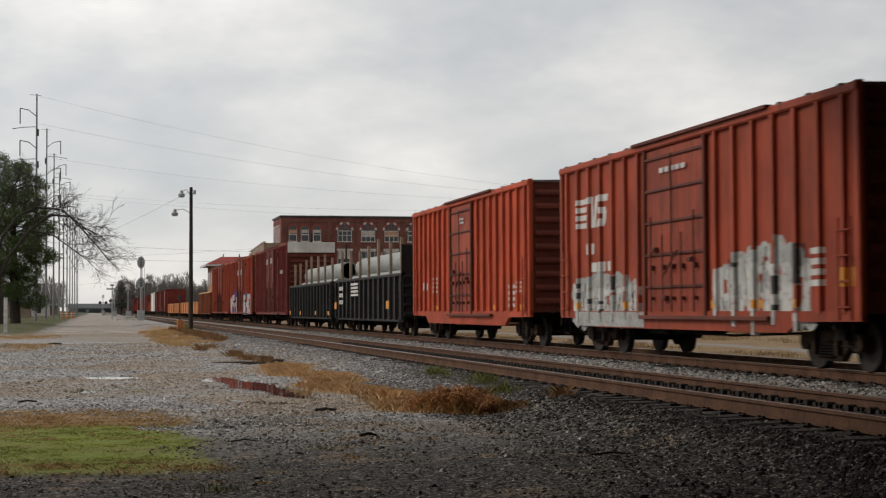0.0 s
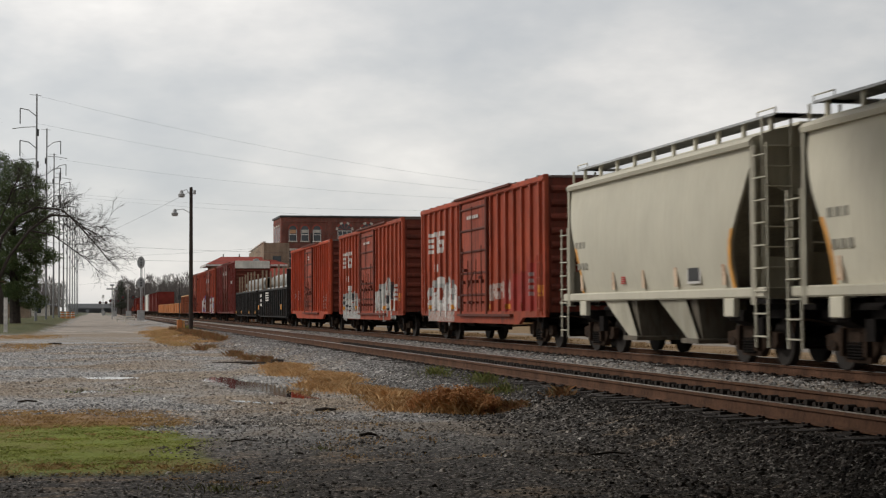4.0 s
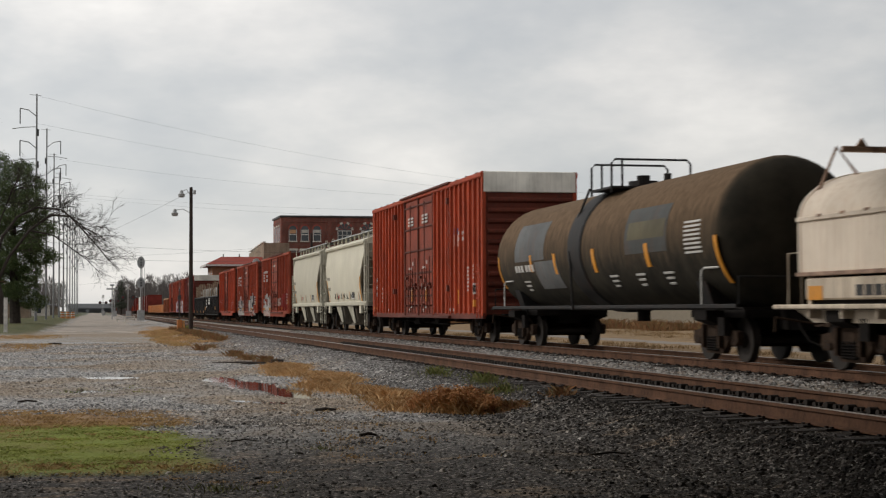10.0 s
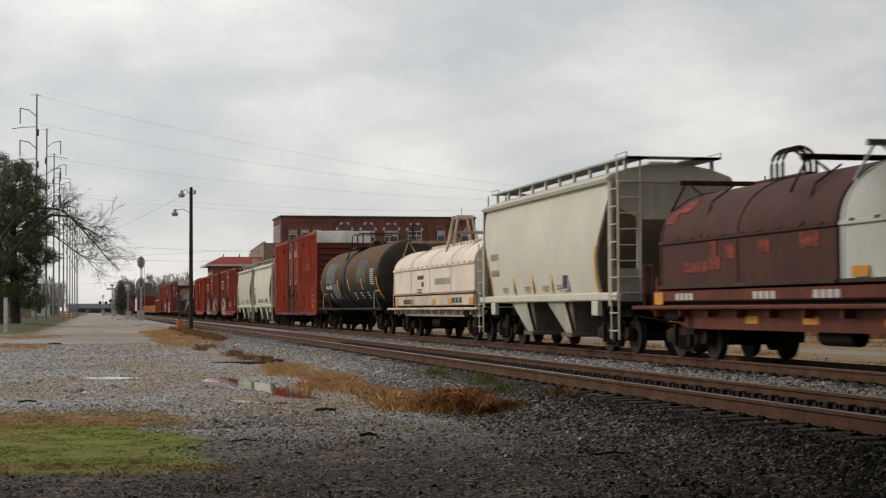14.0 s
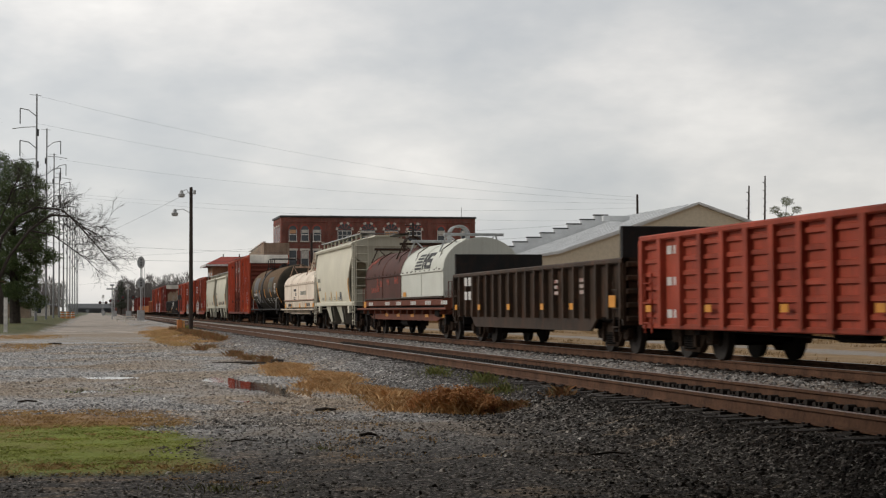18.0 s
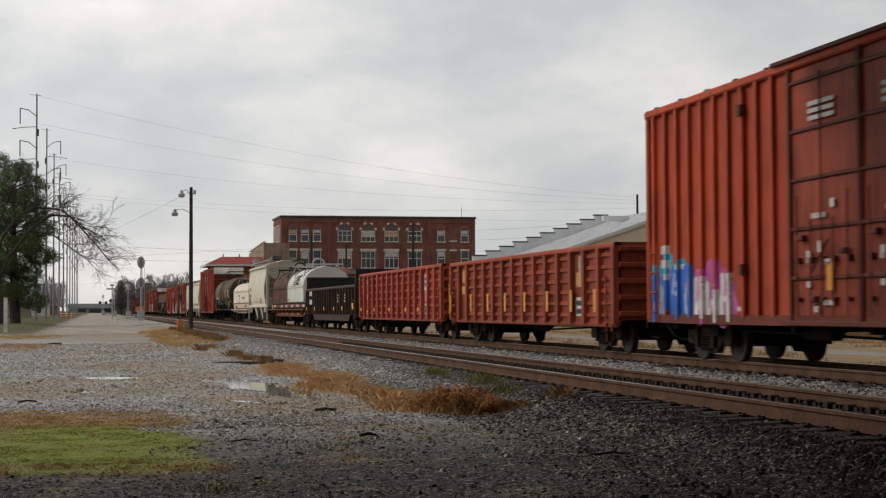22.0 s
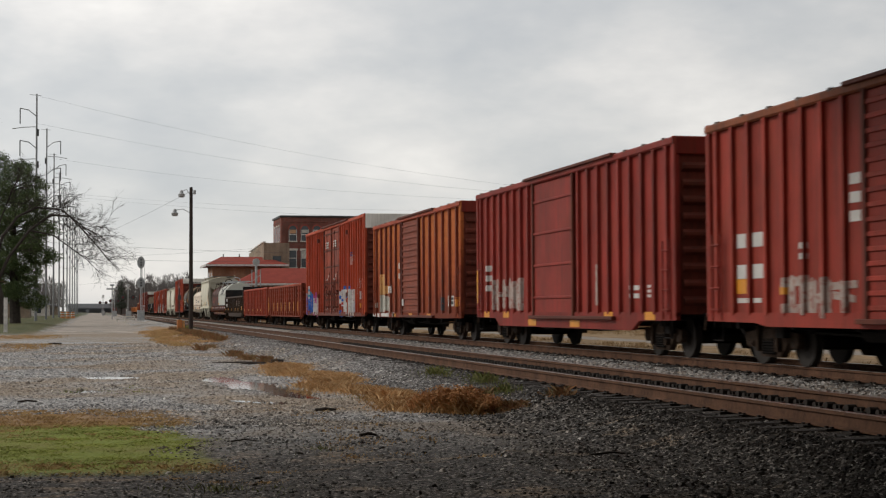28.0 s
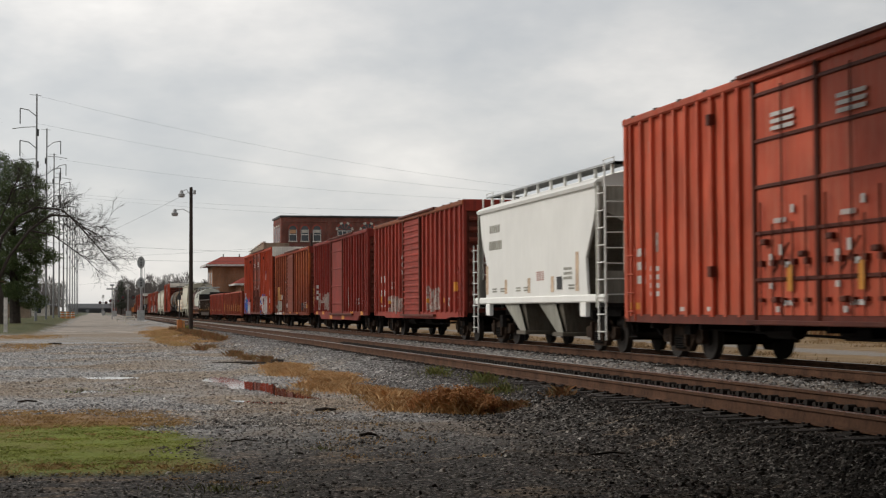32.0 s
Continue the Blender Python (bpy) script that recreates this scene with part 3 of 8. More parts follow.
def lettering(car, mat, x, y, z, w_, h, lines=1, chars=4, name="lettering"):
    """Unreadable lettering as plain bars; y is its front edge, and it runs back."""
    rows_ = []
    for ln in range(lines):
        z1 = z - ln * h * 1.45
        cw = w_ / chars
        rows_ += [(y - c * cw - cw * 0.70, y - c * cw, z1 - h * 0.85, z1) for c in range(chars)]
    return marks(car, name, mat, rows_, x)


def painted(g, ring, x, lift, posts):
    """A flat convex patch of paint on the side, carried over the posts that it crosses."""
    g.prism(ring, "x", x - lift, x + 0.002)
    n = len(ring)
    for py in posts:
        hits = []
        for k in range(n):
            (ya, za), (yb, zb) = ring[k], ring[(k + 1) % n]
            if (ya - py) * (yb - py) < 0:
                hits.append(za + (zb - za) * (py - ya) / (yb - ya))
        if len(hits) == 2 and abs(hits[0] - hits[1]) > 0.03:
            over_post(g, py, py - 0.1, py + 0.1, min(hits), max(hits), lift)


def spray(car, mats, x, y0, y1, z0, z1, seed, n=6, cloud=True):
    """Sprayed shapes without meaning: a cloud of overlapping puffs, then fat strokes that lean and cross, with thin lines over them."""
    rnd = random.Random(seed)
    posts = [p for p in POSTS.get(car.name, ()) if y0 - 0.3 < p < y1 + 0.3]
    H, W = z1 - z0, (y1 - y0) / n

    def puff(cy, cz, ry, rz):
        return [(cy + ry * math.cos(q) * rnd.uniform(0.85, 1.1), cz + rz * math.sin(q) * rnd.uniform(0.85, 1.1)) for q in [2 * math.pi * k / 11 for k in range(11)]]

    if len(mats) > 1 and cloud:
        g = Geo()
        for k in range(8 * n):
            u = (k + rnd.random()) / (8 * n)
            cz = z0 + H * (rnd.uniform(0.72, 0.98) if k % 2 else rnd.uniform(0.06, 0.6)) * (1 - 0.25 * abs(2 * u - 1) ** 3)
            painted(g, puff(y0 + (y1 - y0) * u, cz, rnd.uniform(0.14, 0.28), rnd.uniform(0.12, 0.30)), x, 0.0035 + 0.00008 * k, posts)
        part("sprayed_cloud", g, mats[0], car)
    fill = mats[min(1, len(mats) - 1)]
    for i in range(n):
        g = Geo()
        a = y0 + W * (i + 0.08)
        lean = rnd.uniform(-0.10, 0.10)
        w_ = W * rnd.uniform(0.30, 0.42)
        lo, hi = z0 + H * rnd.uniform(0.0, 0.10), z0 + H * rnd.uniform(0.72, 0.90)
        kind = rnd.randrange(4)
        bars = [(0.0, 0.0, lean, 1.0), (0.62, 0.0, 0.62 + lean, 1.0)] if kind != 3 else [(0.25, 0.0, 0.25 + lean, 1.0)]
        bars += [[(0.05, 0.55, 0.7, 0.42)], [(0.0, 0.95, 0.62, 0.05)], [(0.0, 0.08, 0.7, 0.12), (0.0, 0.92, 0.7, 0.88)], [(-0.1, 0.9, 0.75, 0.84), (0.0, 0.4, 0.6, 0.55)]][kind]
        for j, (ua, va, ub, vb) in enumerate(bars):
            p, q = (a + ua * W, lo + va * (hi - lo)), (a + ub * W, lo + vb * (hi - lo))
            flat = abs(q[0] - p[0]) > abs(q[1] - p[1])
            t = w_ * (0.55 if flat else 1.0)
            e0, e1 = t * rnd.uniform(0.8, 1.15), t * rnd.uniform(0.8, 1.15)
            if flat:
                ring = [(p[0], p[1] - e0 / 2), (q[0] + w_, q[1] - e1 / 2), (q[0] + w_, q[1] + e1 / 2), (p[0], p[1] + e0 / 2)]
            else:
                ring = [(p[0], p[1]), (p[0] + e0 * 0.5, p[1] - 0.05), (p[0] + e0, p[1]), (q[0] + e1, q[1]), (q[0] + e1 * 0.5, q[1] + 0.06), (q[0], q[1])]
            painted(g, ring, x, 0.009 + 0.0009 * j + 0.00015 * i, posts)
        part("sprayed_stroke", g, fill, car)
        if len(mats) > 2:
            g = Geo()
            for _ in range(4):
                yy, zz, up = a + W * rnd.uniform(0.0, 0.9), rnd.uniform(lo, hi - 0.2), rnd.uniform(0.15, 0.5) * H
                dy, t = rnd.uniform(-0.12, 0.12), rnd.uniform(0.02, 0.045)
                painted(g, [(yy, zz), (yy + t, zz), (yy + t + dy, min(z1, zz + up)), (yy + dy, min(z1, zz + up))], x, 0.0135, posts)
            part("sprayed_line", g, mats[2], car)


def ladder(car, mat, y0, y1, z0, z1, x, n):
    g = Geo()
    for y in (y0, y1):
        g.box(x - 0.03, x + 0.0, y - 0.02, y + 0.02, z0, z1)
    for k in range(n):
        z = z0 + (z1 - z0) * (k + 0.5) / n
        g.tube([(x - 0.05, y0, z), (x - 0.05, y1, z)], 0.016, 5)
    return part("ladder", g, mat, car)


def boxcar(name, label, L, mat, top=4.56, bottom=0.93, sill=0.62, posts=18, doors=((0.0, 3.0, "plug"),), inset=1.9,
           stick=0.95, end_cap=None, roof=None, chord=None, door_mat=None, high=False, post_mat=None, sill_mat=None):
    """doors: (middle along y, width, kind)."""
    car = thing(name, label, "railway car", group="cars of the freight train")
    hw, skin = 1.42, 1.42
    mat_d = door_mat or mat
    # one dark red serves the ends of every boxcar
    end_red = M["dark_red_paint"]
    g = Geo()
    g.box(-hw, hw, -L / 2 + 0.12, L / 2 - 0.12, bottom + 0.02, top - 0.12)
    part("body", g, mat, car)
    # posts
    post = Geo().prism([(0, -0.062), (-0.085, -0.054), (-0.085, 0.054), (0, 0.062)], "z", bottom, top - 0.14).mesh("post", [post_mat or mat])
    ys = [-L / 2 + 0.12 + (L - 0.24) * (k + 0.5) / posts for k in range(posts)]
    for y in ys:
        if any(abs(y - c) < w_ / 2 + 0.08 for c, w_, _ in doors):
            continue
        POSTS.setdefault(car.name, []).append(y)
        part("post", post, None, car, at=(-hw, y, 0))
        q = part("post", post, None, car, at=(hw, y, 0))
        q.rotation_euler = (0, 0, math.pi)
    # corner posts, top chord, side sill
    for sx in (-1, 1):
        for sy in (-1, 1):
            xa, xb = sorted((sx * (hw - 0.05), sx * (hw + 0.075)))
            ya, yb = sorted((sy * (L / 2 - 0.16), sy * L / 2))
            part("corner_post", Geo().bar(xa, xb, ya, yb, bottom - 0.05, top - 0.05, 0.02), mat, car)
    for sx in (-1, 1):
        xa, xb = sorted((sx * (hw - 0.02), sx * (hw + 0.10)))
        part("top_chord", Geo().bar(xa, xb, -L / 2 + 0.02, L / 2 - 0.02, top - 0.22, top - 0.06, 0.03), chord or mat, car)
    for sx in (-1, 1):
        xa, xb = sorted((sx * (hw - 0.03), sx * (hw + 0.06)))
        d = min(2.2, L * 0.14)
        ring = [(-L / 2, bottom + 0.04), (-L / 2, bottom - 0.12), (-L / 2 + d, bottom - 0.14), (-L / 2 + d + 0.45, sill), (L / 2 - d - 0.45, sill), (L / 2 - d, bottom - 0.14), (L / 2, bottom - 0.12), (L / 2, bottom + 0.04)]
        part("side_sill", Geo().prism(ring, "x", xa, xb), sill_mat or mat, car)
    # roof with cross ribs
    rm = roof or M["roof_metal"]
    z = top - 0.10
    part("roof", Geo().prism([(-hw - 0.07, z - 0.03), (-hw - 0.07, z + 0.02), (0, z + 0.05), (hw + 0.07, z + 0.02), (hw + 0.07, z - 0.03)], "y", -L / 2 + 0.02, L / 2 - 0.02), rm, car)
    rib = Geo().prism([(-hw - 0.10, z), (-hw - 0.10, z + 0.06), (0, z + 0.08), (hw + 0.10, z + 0.06), (hw + 0.10, z)], "y", -0.06, 0.06).mesh("roof_rib", [rm])
    for k in range(14):
        part("roof_rib", rib, None, car, at=(0, -L / 2 + L * (k + 0.5) / 14, 0))
    # ends with deep horizontal ribs
    for s in (-1, 1):
        e = part("end_wall", Geo().box(-hw + 0.02, hw - 0.02, *sorted((s * (L / 2 - 0.14), s * (L / 2 - 0.06))), bottom, top - 0.12), end_red, car)
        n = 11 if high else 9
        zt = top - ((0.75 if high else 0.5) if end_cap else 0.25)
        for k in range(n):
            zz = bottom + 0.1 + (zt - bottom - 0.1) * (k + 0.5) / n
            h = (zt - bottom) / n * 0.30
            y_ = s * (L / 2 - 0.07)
            part("end_rib", Geo().prism([(y_, zz - h), (y_ + s * 0.10, zz - h * 0.3), (y_ + s * 0.10, zz + h * 0.3), (y_, zz + h)], "x", -hw + 0.12, hw - 0.12), end_red, e)
        if end_cap:
            part("end_cap", Geo().bar(-hw - 0.02, hw + 0.02, *sorted((s * (L / 2 - 0.10), s * (L / 2 + 0.012))), top - (0.68 if high else 0.42), top - 0.05), end_cap, car, "pale painted upper end panel" if high else "")
        # brake wheel and platform
        g = Geo().box(-0.9, 0.9, *sorted((s * L / 2, s * (L / 2 + 0.32))), bottom - 0.02, bottom + 0.02)
        part("end_platform", g, M["underframe"], car)
    # doors
    for c, w_, kind in doors:
        for sx in (-1, 1):
            x = sx * (hw + 0.045)
            xa, xb = sorted((sx * hw, x))
            d = part("door", Geo().box(xa, xb, c - w_ / 2, c + w_ / 2, bottom - 0.02, top - 0.26), mat_d, car)
            n = {"plug": 5, "panel": 4, "slide": 15}[kind]
            for k in range(n):
                zz = bottom + (top - bottom - 0.3) * (k + (0.8 if kind == "plug" else 0.5)) / n
                h = 0.035 if kind != "slide" else 0.042
                ra, rb = sorted((x, x + sx * (0.04 if kind == "plug" else 0.032)))
                # plug-door ribs are painted dark to stand in for their shading
                part("door_rib", Geo().bar(ra, rb, c - w_ / 2 + 0.04, c + w_ / 2 - 0.04, zz - h, zz + h, 0.015), M["door_gear"] if kind == "plug" else mat_d, d)
            fa, fb = sorted((x - sx * 0.02, x + sx * 0.06))
            for yy in (c - w_ / 2, c + w_ / 2):
                part("door_post", Geo().bar(fa, fb, yy - 0.05, yy + 0.05, bottom - 0.05, top - 0.2, 0.015), M["door_gear"], d)
            if kind == "plug":
                ra = x + sx * 0.075
                for k in (-0.36, -0.16, 0.0, 0.16, 0.36):
                    yy = c + w_ * k
                    rod = Geo().tube([(ra, yy, bottom + 0.02), (ra, yy, bottom + ((1.6 if k else top - bottom - 0.4) if abs(k) < 0.3 else 2.0))], 0.018, 6)
                    rod.box(*sorted((x, ra + sx * 0.02)), yy - 0.06, yy + 0.06, bottom + 0.88, bottom + 0.98)
                    rod.box(*sorted((x, ra + sx * 0.02)), yy - 0.05, yy + 0.05, bottom + 0.26, bottom + 0.33)
                    part("lock_rod", rod, M["door_gear"], d, "dark locking bar")
                for k, zz in ((-0.30, 1.05), (0.30, 1.30), (0.12, 0.30)):
                    yy = c + w_ * k
                    part("lock_box", Geo().bar(*sorted((x, x + sx * 0.11)), yy - 0.09, yy + 0.09, bottom + zz - 0.05, bottom + zz + 0.05, 0.02), M["door_gear"], d)
                part("door_handle", Geo().tube([(x + sx * 0.1, c - w_ * 0.12, bottom + 1.25), (x + sx * 0.1, c + w_ * 0.14, bottom + 0.72)], 0.02, 6), M["door_gear"], d)
    if doors:
        lo = min(c - w_ / 2 for c, w_, _ in doors)
        hi = max(c + w_ / 2 for c, w_, _ in doors)
        ext = (hi - lo) * (0.55 if high else 0.9)
        for sx in (-1, 1):
            xa, xb = sorted((sx * hw, sx * (hw + 0.17)))
            part("lower_door_rail", Geo().bar(xa, xb, lo - ext, hi + 0.2, bottom - 0.13, bottom - 0.05, 0.01), M["door_gear"], car)
            part("upper_door_rail", Geo().bar(xa, xb, lo - ext, hi + ext * 0.2, top - 0.10, top - 0.03, 0.01), M["door_gear"], car)
    # underframe
    g = Geo().box(-0.28, 0.28, -L / 2 + 0.05, L / 2 - 0.05, 0.62, bottom)
    g.box(-hw + 0.03, hw - 0.03, -L / 2 + 0.15, L / 2 - 0.15, bottom - 0.06, bottom + 0.03)
    for k in range(7):
        y = -L / 2 + L * (k + 0.5) / 7
        g.box(-hw + 0.05, hw - 0.05, y - 0.06, y + 0.06, bottom - 0.25, bottom)
    part("underframe", g, M["underframe"], car)
    g = Geo().tube([(-0.75, -0.6, 0.66), (-0.75, 0.5, 0.66)], 0.19, 10)
    part("brake_cylinder", g, M["underframe"], car)
    part("brake_rod", Geo().tube([(-0.9, -L * 0.33, 0.60), (-0.9, -L * 0.1, 0.50), (-0.9, L * 0.3, 0.60)], 0.025, 5), M["underframe"], car)
    if high:
        for y in (L * 0.235, -L * 0.26):
            for z in (top - 0.65, bottom + 0.85):
                part("door_stop", Geo().bar(-hw - 0.16, -hw - 0.02, y - 0.08, y + 0.08, z - 0.10, z + 0.10, 0.02), M["door_gear"], car)
            part("door_guide", Geo().bar(-hw - 0.10, -hw - 0.01, y - 0.05, y + 0.05, bottom, top - 0.3, 0.01), mat, car)
    # train line pipe, hand-brake chain and safety steps
    part("air_pipe", Geo().tube([(-1.0, -L / 2 + 0.3, 0.80), (-1.0, -L * 0.2, 0.70), (-1.0, L * 0.2, 0.74), (-1.0, L / 2 - 0.3, 0.80)], 0.022, 5), M["underframe"], car)
    part("air_tank", Geo().tube([(-0.95, L * 0.10, 0.62), (-0.95, L * 0.10 + 1.1, 0.62)], 0.15, 10), M["underframe"], car)
    for sy in (-1, 1):
        y0, y1 = sy * (L / 2 - 0.70), sy * (L / 2 - 0.28)
        part("sill_step", Geo().tube([(-hw - 0.04, y0, bottom - 0.1), (-hw - 0.04, y0, 0.42), (-hw - 0.04, y1, 0.42), (-hw - 0.04, y1, bottom - 0.1)], 0.02, 5), M["underframe"], car)
    ladder(car, mat, -L / 2 + 0.28, -L / 2 + 0.70, bottom - 0.1, bottom + 1.5, -hw - 0.06, 4)
    ladder(car, mat, L / 2 - 0.70, L / 2 - 0.28, bottom - 0.1, bottom + 1.5, -hw - 0.06, 4)
    running_gear(car, L, inset, stick)
    return car


def gondola(name, label, L, mat, top=2.5, bottom=0.68, posts=12, ribbed=False, fish=False, stick=0.75, bulkhead=0.0, chord=None, inset=1.9, slim=False):
    """An open-topped car with side posts; ribbed: horizontal corrugation between the posts; bulkhead: extra height of its ends."""
    car = thing(name, label, "railway car", group="cars of the freight train")
    hw = 1.375
    for sx in (-1, 1):
        xa, xb = sorted((sx * hw, sx * (hw - 0.06)))
        lo = bottom
        ring = [(-L / 2, lo), (-L / 2, top - 0.04), (L / 2, top - 0.04), (L / 2, lo)]
        if fish:
            ring = [(-L / 2, lo + 0.28), (-L / 2, top - 0.04), (L / 2, top - 0.04), (L / 2, lo + 0.28), (L / 2 - 2.0, lo + 0.28), (L / 2 - 2.6, lo - 0.06), (-L / 2 + 2.6, lo - 0.06), (-L / 2 + 2.0, lo + 0.28)]
        part("side_wall", Geo().prism(ring, "x", xa, xb), mat, car)
        xa, xb = sorted((sx * (hw - 0.08), sx * (hw + 0.11)))
        part("top_chord", Geo().bar(xa, xb, -L / 2, L / 2, top - 0.13, top, 0.03), chord or mat, car)
        if not fish:
            xa, xb = sorted((sx * (hw - 0.02), sx * (hw + 0.05)))
            part("side_sill", Geo().bar(xa, xb, -L / 2, L / 2, bottom - 0.06, bottom + 0.05, 0.02), mat, car)
    post = Geo().prism([(0, -0.12), (-0.125, -0.10), (-0.125, 0.10), (0, 0.12)] if not slim else [(0, -0.07), (-0.125, -0.05), (-0.125, 0.05), (0, 0.07)], "z", bottom + (0.02 if not fish else 0.24), top - 0.10).mesh("post", [mat])
    ys = [-L / 2 + 0.10 + (L - 0.2) * k / posts for k in range(posts + 1)]
    for y in ys:
        part("post", post, None, car, at=(-hw, y, 0))
        q = part("post", post, None, car, at=(hw, y, 0))
        q.rotation_euler = (0, 0, math.pi)
    if ribbed:
        n = 6
        w_ = (L - 0.2) / posts - 0.24
        h = (top - 0.2 - bottom) / n
        rib = Geo().prism([(0, -h * 0.22), (-0.05, -h * 0.16), (-0.05, h * 0.10), (0, h * 0.20)], "y", -w_ / 2, w_ / 2).mesh("side_rib", [mat])
        for k in range(posts):
            yc = (ys[k] + ys[k + 1]) / 2
            if k in (2, posts - 2):
                continue
            for j in range(n):
                part("side_rib", rib, None, car, at=(-hw, yc, bottom + 0.08 + h * (j + 0.5)))
    for s in (-1, 1):
        ya, yb = sorted((s * L / 2, s * (L / 2 - 0.08)))
        e = part("end_wall", Geo().box(-hw - 0.08, hw + 0.08, ya, yb, bottom + 0.1, top + bulkhead), mat, car)
        for k in range(5):
            z = bottom + 0.25 + (top + bulkhead - bottom - 0.4) * k / 4
            part("end_rib", Geo().bar(-hw, hw, *sorted((s * L / 2, s * (L / 2 + 0.09))), z - 0.06, z + 0.06, 0.02), mat, e)
    part("floor", Geo().box(-hw + 0.05, hw - 0.05, -L / 2 + 0.08, L / 2 - 0.08, bottom + 0.22, bottom + 0.28), M["underframe"], car)
    g = Geo().box(-0.28, 0.28, -L / 2 - 0.1, L / 2 + 0.1, 0.58, bottom + 0.22)
    for k in range(9):
        y = -L / 2 + L * (k + 0.5) / 9
        g.box(-hw + 0.02, hw - 0.02, y - 0.06, y + 0.06, bottom, bottom + 0.22)
    part("underframe", g, M["underframe"], car)
    part("brake_cylinder", Geo().tube([(-0.75, -0.6, 0.62), (-0.75, 0.5, 0.62)], 0.18, 10), M["underframe"], car)
    part("brake_rod", Geo().tube([(-0.9, -L * 0.33, 0.58), (-0.9, -L * 0.1, 0.48), (-0.9, L * 0.3, 0.58)], 0.025, 5), M["underframe"], car)
    ladder(car, mat, -L / 2 + 0.25, -L / 2 + 0.65, bottom - 0.15, bottom + 1.1, -hw - 0.06, 3)
    ladder(car, mat, L / 2 - 0.65, L / 2 - 0.25, bottom - 0.15, bottom + 1.1, -hw - 0.06, 3)
    running_gear(car, L, inset, stick)
    return car


def pipe_load(car, L, base, top, n):
    """Big pipes laid lengthwise, held by wooden stakes and strapped."""
    rnd = random.Random(n)
    for i, (x, z) in enumerate(((-0.75, base + 0.5), (0.25, base + 0.5), (-0.3, base + 1.32), (0.75, base + 1.32))):
        g = Geo()
        r = 0.46
        y0, y1 = -L / 2 + rnd.uniform(0.6, 2.4), L / 2 - rnd.uniform(0.6, 2.0)
        rings = []
        for yy, rr in ((y0, r - 0.05), (y0, r), (y1, r), (y1, r - 0.05), (y0, r - 0.05)):
            rings.append([(x + rr * math.cos(2 * math.pi * k / 20), yy, z + rr * math.sin(2 * math.pi * k / 20)) for k in range(20)])
        part("pipe", g.loft(rings, caps=False), M["pipe_grey"], car, "thick grey steel pipe", True)
    for k in range(7):
        y = -L / 2 + 0.9 + (L - 1.8) * k / 6 + rnd.uniform(-0.2, 0.2)
        for x in (-1.27, 1.27):
            part("stake", Geo().bar(x - 0.055, x + 0.055, y - 0.07, y + 0.07, base, top + rnd.uniform(-0.15, 0.2), 0.01), M["wood_stake"], car)


